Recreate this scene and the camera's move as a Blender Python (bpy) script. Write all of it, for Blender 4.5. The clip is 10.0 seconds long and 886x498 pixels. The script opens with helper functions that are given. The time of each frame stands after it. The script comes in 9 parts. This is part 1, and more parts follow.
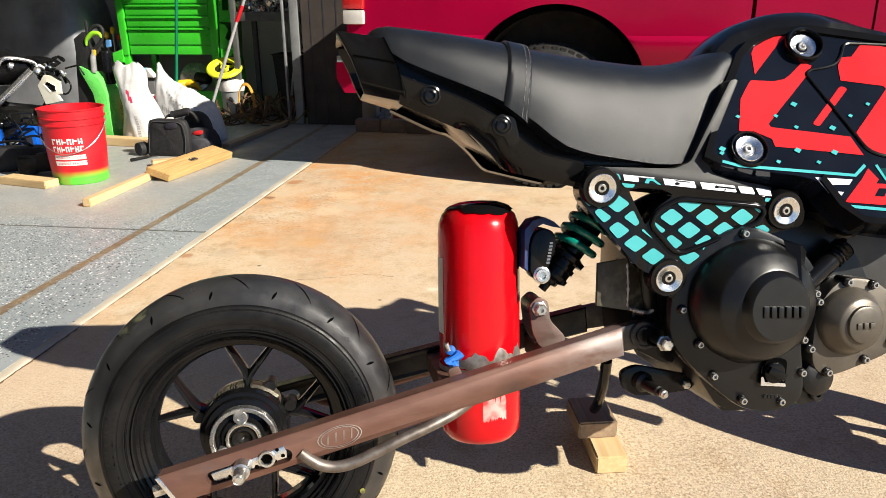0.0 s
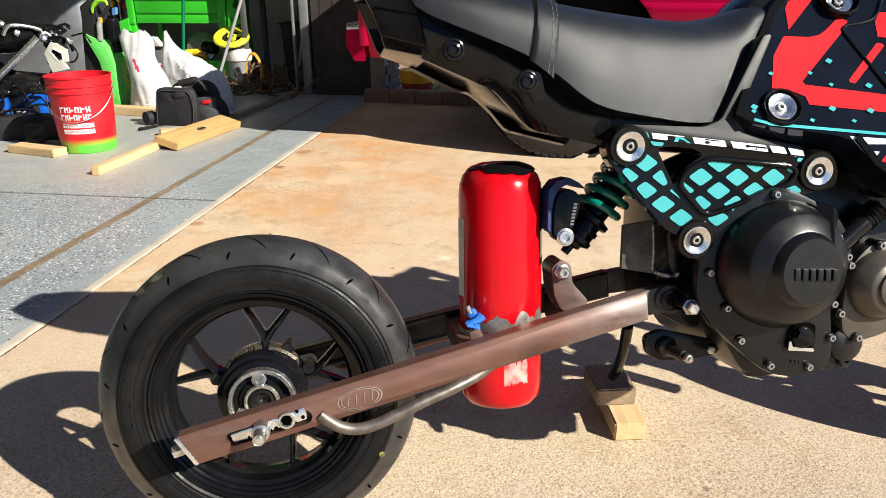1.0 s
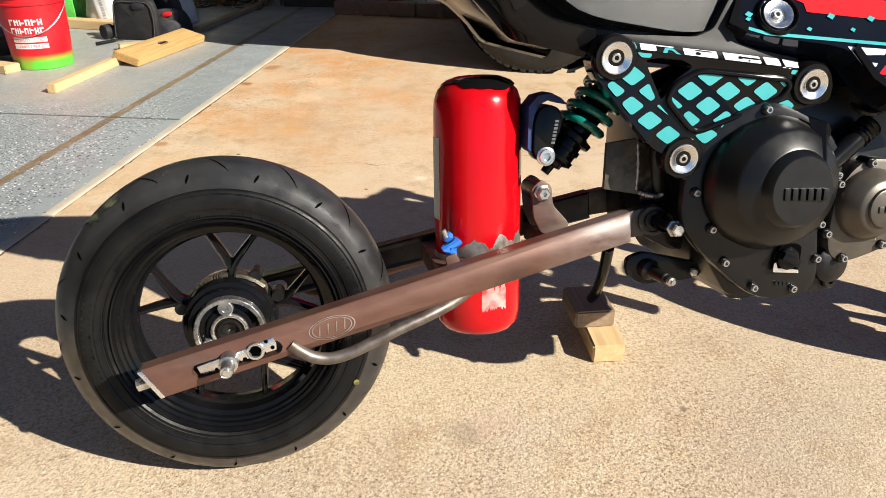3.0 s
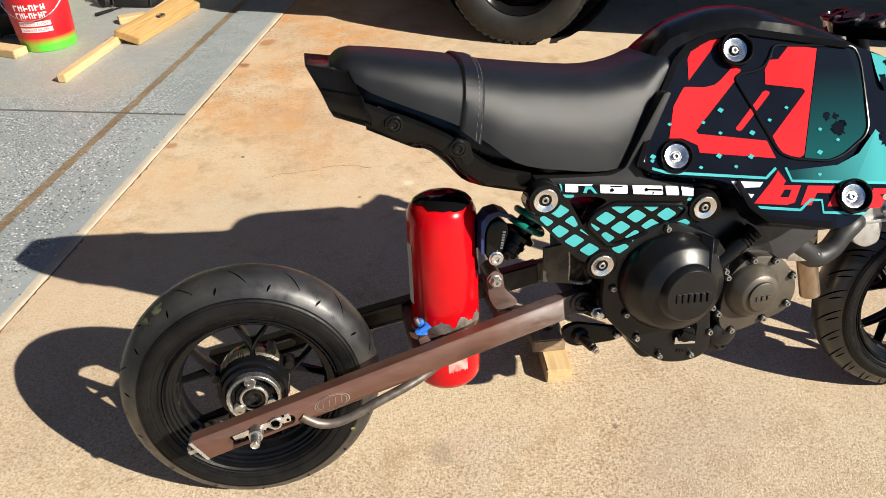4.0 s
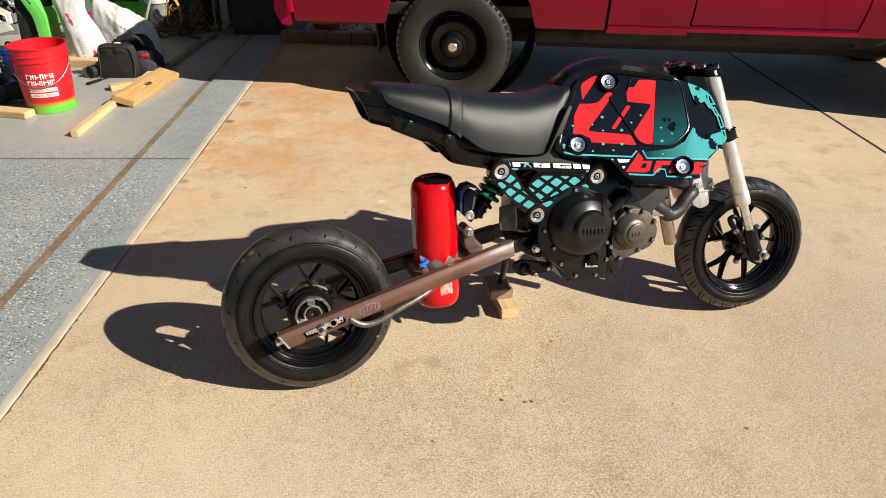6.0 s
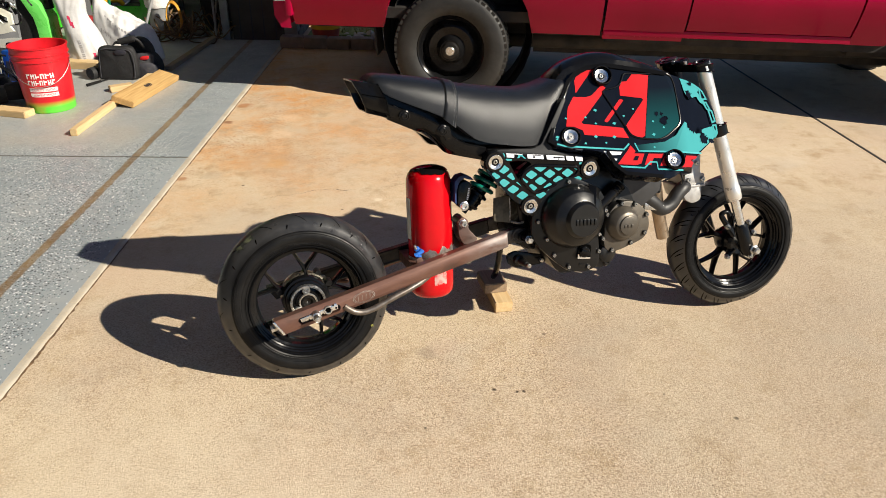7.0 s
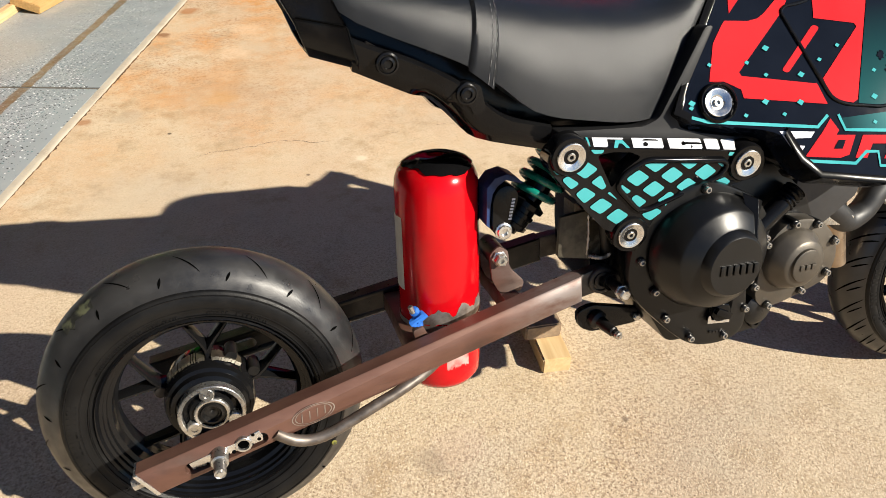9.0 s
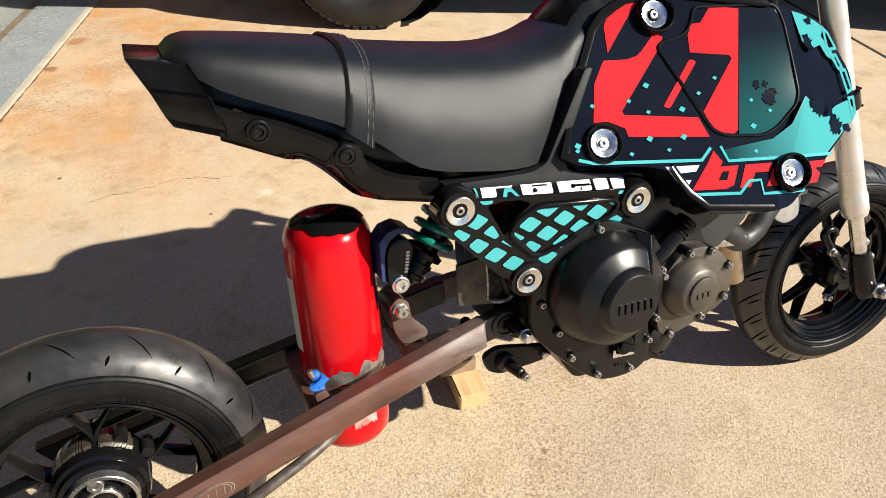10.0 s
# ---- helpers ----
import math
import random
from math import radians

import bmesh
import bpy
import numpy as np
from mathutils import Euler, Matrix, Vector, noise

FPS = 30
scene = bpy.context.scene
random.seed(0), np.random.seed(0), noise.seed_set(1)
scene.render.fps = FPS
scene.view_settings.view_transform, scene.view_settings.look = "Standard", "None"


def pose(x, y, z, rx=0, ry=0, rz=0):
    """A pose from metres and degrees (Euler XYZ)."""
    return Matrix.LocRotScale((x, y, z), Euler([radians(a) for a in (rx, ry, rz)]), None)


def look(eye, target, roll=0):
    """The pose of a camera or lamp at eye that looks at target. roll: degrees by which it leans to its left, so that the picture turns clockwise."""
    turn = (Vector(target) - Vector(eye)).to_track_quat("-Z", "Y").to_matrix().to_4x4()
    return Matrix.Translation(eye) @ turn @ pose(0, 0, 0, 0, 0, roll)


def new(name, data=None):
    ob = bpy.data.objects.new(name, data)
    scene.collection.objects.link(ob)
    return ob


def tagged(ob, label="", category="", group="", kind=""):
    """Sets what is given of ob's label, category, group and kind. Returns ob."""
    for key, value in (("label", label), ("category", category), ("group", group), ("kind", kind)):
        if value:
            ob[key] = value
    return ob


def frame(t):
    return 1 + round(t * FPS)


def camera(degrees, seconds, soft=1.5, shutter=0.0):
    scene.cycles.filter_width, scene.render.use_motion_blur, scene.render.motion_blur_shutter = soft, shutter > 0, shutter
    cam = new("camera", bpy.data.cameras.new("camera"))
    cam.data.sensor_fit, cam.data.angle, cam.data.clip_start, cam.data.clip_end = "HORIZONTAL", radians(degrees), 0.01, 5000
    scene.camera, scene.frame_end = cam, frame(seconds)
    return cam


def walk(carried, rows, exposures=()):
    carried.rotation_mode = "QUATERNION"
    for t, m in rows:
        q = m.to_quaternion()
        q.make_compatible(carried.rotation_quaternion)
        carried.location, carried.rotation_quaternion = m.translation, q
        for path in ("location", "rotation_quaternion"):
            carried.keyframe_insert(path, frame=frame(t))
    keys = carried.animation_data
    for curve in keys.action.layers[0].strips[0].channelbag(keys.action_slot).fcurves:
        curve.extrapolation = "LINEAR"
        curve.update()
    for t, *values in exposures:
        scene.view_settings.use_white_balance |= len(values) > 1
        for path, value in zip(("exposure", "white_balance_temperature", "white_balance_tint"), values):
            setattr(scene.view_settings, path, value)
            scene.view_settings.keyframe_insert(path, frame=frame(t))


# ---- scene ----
cam = camera(62.7, 10.0, 0.5)
PATH = [
    (0, (0.139, -1.022, 0.867), (0.437, 0.847, 0.22), -0.3),
    (0.5, (0.124, -1.011, 0.846), (0.408, 0.85, 0.171), -0.2),
    (1, (0.118, -1.003, 0.839), (0.397, 0.845, 0.128), -0.2),
    (1.5, (0.129, -0.994, 0.819), (0.426, 0.836, 0.069), -0.2),
    (2, (0.132, -0.984, 0.789), (0.455, 0.83, 0.011), -0.1),
    (2.2, (0.126, -0.983, 0.795), (0.462, 0.823, 0.003), 0.0),
    (3.3, (0.132, -0.947, 0.86), (0.449, 0.766, -0.123), 0.0),
    (3.5, (0.144, -0.952, 0.954), (0.451, 0.732, -0.081), -0.3),
    (3.7, (0.16, -0.969, 1.066), (0.457, 0.682, -0.023), -0.8),
    (4, (0.172, -1.039, 1.234), (0.462, 0.571, 0.084), -1.3),
    (4.2, (0.151, -1.092, 1.297), (0.449, 0.5, 0.123), -1.5),
    (4.5, (0.112, -1.178, 1.327), (0.428, 0.408, 0.149), -1.6),
    (5, (-0.034, -1.381, 1.344), (0.361, 0.219, 0.21), -1.1),
    (5.5, (-0.161, -1.554, 1.368), (0.319, 0.077, 0.314), -0.3),
    (6, (-0.163, -1.728, 1.382), (0.359, -0.065, 0.401), 0.3),
    (6.2, (-0.178, -1.785, 1.382), (0.357, -0.115, 0.42), 0.5),
    (7.3, (-0.156, -1.771, 1.328), (0.376, -0.093, 0.378), 0.9),
    (7.5, (-0.143, -1.66, 1.346), (0.385, -0.008, 0.351), 0.6),
    (8, (-0.1, -1.411, 1.327), (0.415, 0.199, 0.256), 0.6),
    (8.5, (0.028, -1.112, 1.241), (0.521, 0.46, 0.108), 0.9),
    (8.7, (0.076, -0.988, 1.191), (0.558, 0.575, 0.041), 1.1),
    (9, (0.095, -0.847, 1.088), (0.582, 0.695, -0.089), 1.1),
    (9.2, (0.098, -0.778, 1.018), (0.6, 0.755, -0.164), 1.1),
    (9.5, (0.102, -0.725, 0.993), (0.645, 0.785, -0.202), 0.9),
    (9.7, (0.126, -0.723, 1.012), (0.7, 0.779, -0.178), 0.7),
    (10, (0.17, -0.797, 1.135), (0.831, 0.681, -0.04), 0.7),
]
EXPOSURES = [(0, 0.82, 6000, 10), (1, 0.82, 5850, 10), (2.2, 0.79, 5900, 10), (4.5, 0.60, 6050, 10), (5.2, 0.535, 6100, 10), (6.0, 0.53, 6150, 10), (7.5, 0.52, 6150, 10), (9.0, 0.69, 6080, 10), (10, 0.77, 6020, 10)]
walk(cam, [(t, look(eye, target, roll)) for t, eye, target, roll in PATH], EXPOSURES)

# ---- daylight: clear sky and one low sun ----
SUN = Vector((1.12, -1.02, 1.0)).normalized()
world = bpy.data.worlds.new("sky")
scene.world = world
world.use_nodes = True
wn = world.node_tree.nodes
sky = wn.new("ShaderNodeTexSky")
sky.sky_type, sky.sun_disc = "NISHITA", False
sky.dust_density, sky.ozone_density = 0.1, 6.0
sky.sun_elevation = math.asin(SUN.z)
sky.sun_rotation = math.atan2(SUN.x, SUN.y)
world.node_tree.links.new(sky.outputs[0], wn["Background"].inputs[0])
wn["Background"].inputs[1].default_value = 0.050
sun = new("sun", bpy.data.lights.new("sun", "SUN"))
sun.data.energy, sun.data.angle, sun.data.color = 5.65, radians(0.55), (1.0, 0.885, 0.70)
sun.matrix_world = look((0, 0, 0), -SUN)


# ---- materials ----
def nodes(name):
    m = bpy.data.materials.new(name)
    m.use_nodes = True
    t = m.node_tree
    return m, t, t.nodes["Principled BSDF"], t.nodes.new("ShaderNodeTexCoord")


def mix(t, fac, a, b):
    n = t.nodes.new("ShaderNodeMix")
    n.data_type = "RGBA"
    for sock, v in ((n.inputs[0], fac), (n.inputs[6], a), (n.inputs[7], b)):
        if hasattr(v, "is_linked"):
            t.links.new(v, sock)
        elif isinstance(v, (int, float)):
            sock.default_value = v
        else:
            sock.default_value = (*v[:3], 1)
    return n.outputs[2]


def noise_fac(t, co, scale, lo=0.4, hi=0.6, detail=4, stretch=(1, 1, 1), rough=0.55):
    mp = t.nodes.new("ShaderNodeMapping")
    mp.inputs["Scale"].default_value = stretch
    t.links.new(co, mp.inputs[0])
    n = t.nodes.new("ShaderNodeTexNoise")
    n.inputs["Scale"].default_value, n.inputs["Detail"].default_value, n.inputs["Roughness"].default_value = scale, detail, rough
    t.links.new(mp.outputs[0], n.inputs["Vector"])
    r = t.nodes.new("ShaderNodeMapRange")
    r.inputs[1].default_value, r.inputs[2].default_value = lo, hi
    t.links.new(n.outputs[0], r.inputs[0])
    return r.outputs[0]


def spots(t, co, scale, size, feature="F1"):
    v = t.nodes.new("ShaderNodeTexVoronoi")
    v.feature = feature
    v.inputs["Scale"].default_value = scale
    t.links.new(co, v.inputs["Vector"])
    r = t.nodes.new("ShaderNodeMapRange")
    r.inputs[1].default_value, r.inputs[2].default_value = size, size * 0.7
    t.links.new(v.outputs["Distance"], r.inputs[0])
    return r.outputs[0], v


def bump(t, b, height, strength, dist=0.002):
    n = t.nodes.new("ShaderNodeBump")
    n.inputs["Strength"].default_value, n.inputs["Distance"].default_value = strength, dist
    t.links.new(height, n.inputs["Height"])
    if b.inputs["Normal"].is_linked:
        t.links.new(b.inputs["Normal"].links[0].from_socket, n.inputs["Normal"])
    t.links.new(n.outputs[0], b.inputs["Normal"])


def M(name, c1, c2=None, scale=8.0, rough=0.5, metal=0.0, grain=0.0, gscale=300.0, coat=0.0, rvar=0.1, stretch=(1, 1, 1), fine=None, lo=0.4, hi=0.62, spec=0.5):
    """Two colours mixed by a broad noise, a fine speckle, uneven gloss and fine relief."""
    m, t, b, tc = nodes(name)
    co = tc.outputs["Object"]
    c2 = c2 or tuple(c * 0.78 for c in c1)
    col = mix(t, noise_fac(t, co, scale, lo, hi, 5, stretch), c1, c2)
    if fine:
        col = mix(t, noise_fac(t, co, gscale, 0.5, 0.68, 2), col, fine)
    t.links.new(col, b.inputs["Base Color"])
    b.inputs["Metallic"].default_value = metal
    b.inputs["Specular IOR Level"].default_value = spec
    r = t.nodes.new("ShaderNodeMapRange")
    r.inputs[3].default_value, r.inputs[4].default_value = max(0.02, rough - rvar), min(1, rough + rvar)
    t.links.new(noise_fac(t, co, scale * 3.1, 0.3, 0.7), r.inputs[0])
    t.links.new(r.outputs[0], b.inputs["Roughness"])
    b.inputs["Coat Weight"].default_value, b.inputs["Coat Roughness"].default_value = coat, 0.06
    if grain:
        bump(t, b, noise_fac(t, co, gscale, 0, 1, 3), grain)
    return m


def times(t, a, b):
    k = t.nodes.new("ShaderNodeMath")
    k.operation = "MULTIPLY"
    t.links.new(a, k.inputs[0])
    t.links.new(b, k.inputs[1])
    return k.outputs[0]


def concrete_mat():
    m, t, b, tc = nodes("driveway_concrete")
    co = tc.outputs["Object"]
    col = mix(t, noise_fac(t, co, 0.9, 0.38, 0.66, 5), (0.566, 0.458, 0.308), (0.622, 0.524, 0.384))
    col = mix(t, noise_fac(t, co, 0.75, 0.44, 0.60, 6, (1.3, 0.7, 1), 0.6), col, (0.53, 0.408, 0.290))
    # rusty runoff in the zone beside the garage slab
    sep = t.nodes.new("ShaderNodeSeparateXYZ")
    t.links.new(co, sep.inputs[0])
    far = t.nodes.new("ShaderNodeMapRange")
    far.inputs[1].default_value, far.inputs[2].default_value = 0.7, 2.0
    t.links.new(sep.outputs["Y"], far.inputs[0])
    near = t.nodes.new("ShaderNodeMapRange")
    near.inputs[1].default_value, near.inputs[2].default_value = 1.7, 0.2
    t.links.new(sep.outputs["X"], near.inputs[0])
    zone = t.nodes.new("ShaderNodeMath")
    zone.operation = "MULTIPLY"
    t.links.new(far.outputs[0], zone.inputs[0])
    t.links.new(near.outputs[0], zone.inputs[1])
    rust = t.nodes.new("ShaderNodeMath")
    rust.operation = "MULTIPLY"
    t.links.new(zone.outputs[0], rust.inputs[0])
    t.links.new(noise_fac(t, co, 2.1, 0.36, 0.62, 6, (1, 1, 1), 0.6), rust.inputs[1])
    col = mix(t, times(t, rust.outputs[0], noise_fac(t, co, 8, 0.30, 0.55, 9, (1, 1, 1), 0.75)), col, (0.56, 0.265, 0.075))
    col = mix(t, noise_fac(t, co, 6.0, 0.52, 0.70, 8, (1, 1, 1), 0.7), col, (0.40, 0.29, 0.17))
    col = mix(t, times(t, noise_fac(t, co, 2.3, 0.35, 0.62, 4), noise_fac(t, co, 17, 0.47, 0.70, 7, (1, 1, 1), 0.75)), col, mix(t, 0.5, col, (0.40, 0.27, 0.13)))
    col = mix(t, times(t, noise_fac(t, co, 3.1, 0.38, 0.62, 4), noise_fac(t, co, 55, 0.52, 0.72, 5, (1, 1, 1.2), 0.7)), col, mix(t, 0.35, col, (0.66, 0.57, 0.42)))
    col = mix(t, times(t, noise_fac(t, co, 4.1, 0.45, 0.65, 4), noise_fac(t, co, 80, 0.63, 0.70, 3, (1, 1, 0.8), 0.6)), col, mix(t, 0.5, col, (0.22, 0.15, 0.08)))
    pale = noise_fac(t, co, 3.3, 0.6, 0.75, 5)
    col = mix(t, pale, col, (0.62, 0.53, 0.39))
    # aggregate: the drive is worn rough in front and still smooth beside the garage
    worn = t.nodes.new("ShaderNodeMapRange")
    worn.inputs[1].default_value, worn.inputs[2].default_value = 1.0, -0.15
    worn.inputs[3].default_value, worn.inputs[4].default_value = 0.20, 1.0
    t.links.new(sep.outputs["Y"], worn.inputs[0])
    # the surface paste has worn off in drifts, which show the coarse grains
    drift = t.nodes.new("ShaderNodeMapRange")
    drift.inputs[3].default_value, drift.inputs[4].default_value = 0.22, 1.0
    t.links.new(noise_fac(t, co, 1.9, 0.40, 0.60, 6, (1, 1, 1), 0.65), drift.inputs[0])
    rough_zone = times(t, worn.outputs[0], drift.outputs[0])
    col = mix(t, times(t, worn.outputs[0], noise_fac(t, co, 210, 0.53, 0.64, 3, (1, 1, 1), 0.65)), col, (0.30, 0.22, 0.145))
    col = mix(t, times(t, rough_zone, noise_fac(t, co, 165, 0.50, 0.60, 3, (1, 1, 1.1), 0.6)), col, (0.235, 0.160, 0.102))
    col = mix(t, times(t, worn.outputs[0], noise_fac(t, co, 330, 0.56, 0.70, 2, (1, 1, 1.3))), col, (0.74, 0.625, 0.475))
    col = mix(t, times(t, worn.outputs[0], noise_fac(t, co, 120, 0.52, 0.66, 4, (1, 1, 1.2), 0.7)), col, mix(t, 0.42, col, (0.20, 0.14, 0.085)))
    col = mix(t, times(t, worn.outputs[0], noise_fac(t, co, 150, 0.54, 0.68, 3, (1, 1, 0.8), 0.7)), col, mix(t, 0.55, col, (0.80, 0.69, 0.51)))
    pit, _ = spots(t, co, 60, 0.12)
    col = mix(t, times(t, rough_zone, pit), col, (0.13, 0.092, 0.060))
    # brown crumbs and soaked dirt within the rusty zone
    col = mix(t, times(t, zone.outputs[0], times(t, noise_fac(t, co, 3.4, 0.42, 0.60, 6, (1, 1, 1), 0.65), noise_fac(t, co, 70, 0.50, 0.66, 5, (1, 1, 1), 0.75))), col, (0.30, 0.155, 0.06))
    col = mix(t, times(t, zone.outputs[0], noise_fac(t, co, 1.35, 0.56, 0.66, 6, (1, 1, 1), 0.6)), col, (0.50, 0.40, 0.28))
    col = mix(t, noise_fac(t, co, 1.7, 0.52, 0.72, 4, (1, 1, 1), 0.7), col, mix(t, 0.5, col, (0.40, 0.33, 0.25)))
    # oil spots where the machine has stood; other patches tint darker, browner and paler
    warp = t.nodes.new("ShaderNodeTexNoise")
    warp.inputs["Scale"].default_value, warp.inputs["Detail"].default_value = 24, 4
    t.links.new(co, warp.inputs["Vector"])
    for x, y, r, k, c in ((0.471, -0.265, 0.0065, 0.95, (0.05, 0.035, 0.022)), (0.531, -0.292, 0.005, 0.95, (0.05, 0.035, 0.022)), (0.551, -0.295, 0.0055, 0.95, (0.05, 0.035, 0.022)), (1.064, -0.563, 0.007, 0.9, (0.06, 0.045, 0.03)), (0.723, -0.05, 0.007, 0.7, (0.14, 0.10, 0.07)), (0.93, -0.42, 0.004, 0.8, (0.12, 0.09, 0.06)), (0.24, -0.36, 0.0045, 0.9, (0.08, 0.06, 0.04)), (1.35, -0.55, 0.50, 0.30, (0.40, 0.33, 0.23)), (1.95, 0.05, 0.55, 0.30, (0.42, 0.35, 0.25)), (0.335, -0.045, 0.035, 0.45, (0.27, 0.215, 0.16)), (0.40, -0.03, 0.05, 0.3, (0.50, 0.38, 0.30)), (-0.55, -0.75, 0.55, 0.7, (0.66, 0.56, 0.42)), (0.05, -0.95, 0.30, 0.5, (0.64, 0.55, 0.42)), (-0.118, 1.42, 0.007, 0.9, (0.10, 0.07, 0.045)), (0.27, 1.042, 0.006, 0.8, (0.13, 0.09, 0.06)), (0.44, 1.10, 0.020, 0.6, (0.74, 0.64, 0.48)), (-0.03, 2.653, 0.045, 0.75, (0.36, 0.15, 0.05)), (-0.142, 2.357, 0.030, 0.8, (0.22, 0.10, 0.045)), (-0.387, 1.573, 0.022, 0.7, (0.33, 0.15, 0.06)), (-0.246, 1.577, 0.05, 0.35, (0.36, 0.29, 0.21)), (0.197, 2.34, 0.06, 0.4, (0.70, 0.50, 0.32)), (0.13, 2.08, 0.06, 0.4, (0.70, 0.50, 0.32)), (0.07, 1.86, 0.05, 0.4, (0.70, 0.50, 0.32)), (0.05, 1.65, 0.06, 0.4, (0.62, 0.33, 0.10)), (-0.05, 0.62, 0.14, 0.25, (0.60, 0.50, 0.37)), (-0.15, 1.05, 0.16, 0.4, (0.42, 0.35, 0.28)), (0.10, 1.75, 0.22, 0.35, (0.40, 0.22, 0.09))):
        off = t.nodes.new("ShaderNodeVectorMath")
        off.operation = "MULTIPLY_ADD"
        t.links.new(warp.outputs["Color"], off.inputs[0])
        off.inputs[1].default_value = (r * 1.6, r * 1.6, 0)
        t.links.new(co, off.inputs[2])
        d = t.nodes.new("ShaderNodeVectorMath")
        d.operation = "DISTANCE"
        t.links.new(off.outputs[0], d.inputs[0])
        d.inputs[1].default_value = (x + r * 0.8, y + r * 0.8, 0)
        f = t.nodes.new("ShaderNodeMapRange")
        f.inputs[1].default_value, f.inputs[2].default_value, f.inputs[4].default_value = r * (1.25 if r < 0.1 else 1.7), r * (0.6 if r < 0.1 else 0.1), k
        t.links.new(d.outputs["Value"], f.inputs[0])
        col = mix(t, f.outputs[0], col, c)
    t.links.new(col, b.inputs["Base Color"])
    b.inputs["Roughness"].default_value = 0.88
    b.inputs["Specular IOR Level"].default_value = 0.3
    bump(t, b, times(t, worn.outputs[0], noise_fac(t, co, 230, 0, 1, 4)), 0.65, 0.003)
    bump(t, b, noise_fac(t, co, 14, 0, 1, 4), 0.12, 0.01)
    return m


def epoxy_mat():
    m, t, b, tc = nodes("flaked_epoxy")
    co = tc.outputs["Object"]
    col = mix(t, noise_fac(t, co, 1.6, 0.35, 0.68, 5), (0.255, 0.282, 0.296), (0.335, 0.365, 0.378))
    col = mix(t, noise_fac(t, co, 5.0, 0.5, 0.75, 6), col, (0.33, 0.345, 0.345))
    # flakes lie in drifts and thin out along the drive
    sep = t.nodes.new("ShaderNodeSeparateXYZ")
    t.links.new(co, sep.inputs[0])

    def ramp(out, a, b, lo, hi):
        k = t.nodes.new("ShaderNodeMapRange")
        for i, v in ((1, a), (2, b), (3, lo), (4, hi)):
            k.inputs[i].default_value = v
        t.links.new(out, k.inputs[0])
        return k.outputs[0]

    drift = ramp(noise_fac(t, co, 3.4, 0.30, 0.62, 5), 0, 1, 0.22, 0.86)
    dense = times(t, ramp(sep.outputs["X"], -0.035, -0.125, 0.10, 1.0), drift)
    # trodden part behind the door line: dusty, with fainter flakes
    inner = times(t, ramp(sep.outputs["X"], -0.28, -0.42, 0, 1), ramp(sep.outputs["Y"], -0.05, 0.25, 0, 1))
    clear = times(t, ramp(inner, 0, 1, 1.0, 0.42), ramp(sep.outputs["Y"], -0.1, 0.35, 1.0, 0.60))
    col = mix(t, times(t, inner, noise_fac(t, co, 2.2, 0.3, 0.6, 5)), col, (0.36, 0.345, 0.315))
    for scale, size, c in ((70, 0.27, (0.72, 0.74, 0.75)), (62, 0.25, (0.018, 0.021, 0.028)), (100, 0.28, (0.60, 0.63, 0.65)), (92, 0.30, (0.03, 0.036, 0.046)), (54, 0.21, (0.80, 0.81, 0.80)), (76, 0.24, (0.10, 0.19, 0.20)), (57, 0.20, (0.022, 0.026, 0.03)), (130, 0.30, (0.12, 0.13, 0.145))):
        f, v = spots(t, co, scale, size)
        v.inputs["Randomness"].default_value = 1.0
        pick = t.nodes.new("ShaderNodeSeparateColor")
        t.links.new(v.outputs["Color"], pick.inputs[0])
        k = t.nodes.new("ShaderNodeMath")
        k.operation = "LESS_THAN"
        t.links.new(pick.outputs[0], k.inputs[0])
        t.links.new(dense, k.inputs[1])
        col = mix(t, times(t, times(t, f, k.outputs[0]), clear), col, c)
    # brown stain line left by the door seal
    wave = t.nodes.new("ShaderNodeMath")
    wave.operation = "MULTIPLY_ADD"
    t.links.new(noise_fac(t, co, 16, 0, 1, 5, (1, 1, 1), 0.7), wave.inputs[0])
    wave.inputs[1].default_value = 0.020
    t.links.new(sep.outputs["X"], wave.inputs[2])
    near_side = ramp(wave.outputs[0], -0.288, -0.282, 0, 1)
    far_side = ramp(wave.outputs[0], -0.250, -0.244, 1, 0)
    band = times(t, times(t, near_side, far_side), ramp(noise_fac(t, co, 45, 0.30, 0.66, 5, (1, 1, 1), 0.7), 0, 1, 1.0, 0.60))
    col = mix(t, band, col, mix(t, noise_fac(t, co, 5, 0.42, 0.60, 4), (0.165, 0.098, 0.036), (0.225, 0.148, 0.062)))
    t.links.new(col, b.inputs["Base Color"])
    r = t.nodes.new("ShaderNodeMapRange")
    r.inputs[3].default_value, r.inputs[4].default_value = 0.32, 0.62
    t.links.new(noise_fac(t, co, 9, 0.3, 0.7), r.inputs[0])
    t.links.new(r.outputs[0], b.inputs["Roughness"])
    bump(t, b, noise_fac(t, co, 120, 0, 1, 3), 0.12)
    return m


def wood_mat(name, c1, c2, axis="X"):
    m, t, b, tc = nodes(name)
    co = tc.outputs["Object"]
    st = {"X": (0.06, 1, 1), "Y": (1, 0.06, 1), "Z": (1, 1, 0.06)}[axis]
    col = mix(t, noise_fac(t, co, 110, 0.3, 0.7, 4, st), c1, c2)
    col = mix(t, noise_fac(t, co, 14, 0.5, 0.8, 4, st), col, tuple(c * 0.7 for c in c2))
    t.links.new(col, b.inputs["Base Color"])
    b.inputs["Roughness"].default_value = 0.72
    bump(t, b, noise_fac(t, co, 120, 0, 1, 3, st), 0.25, 0.001)
    return m


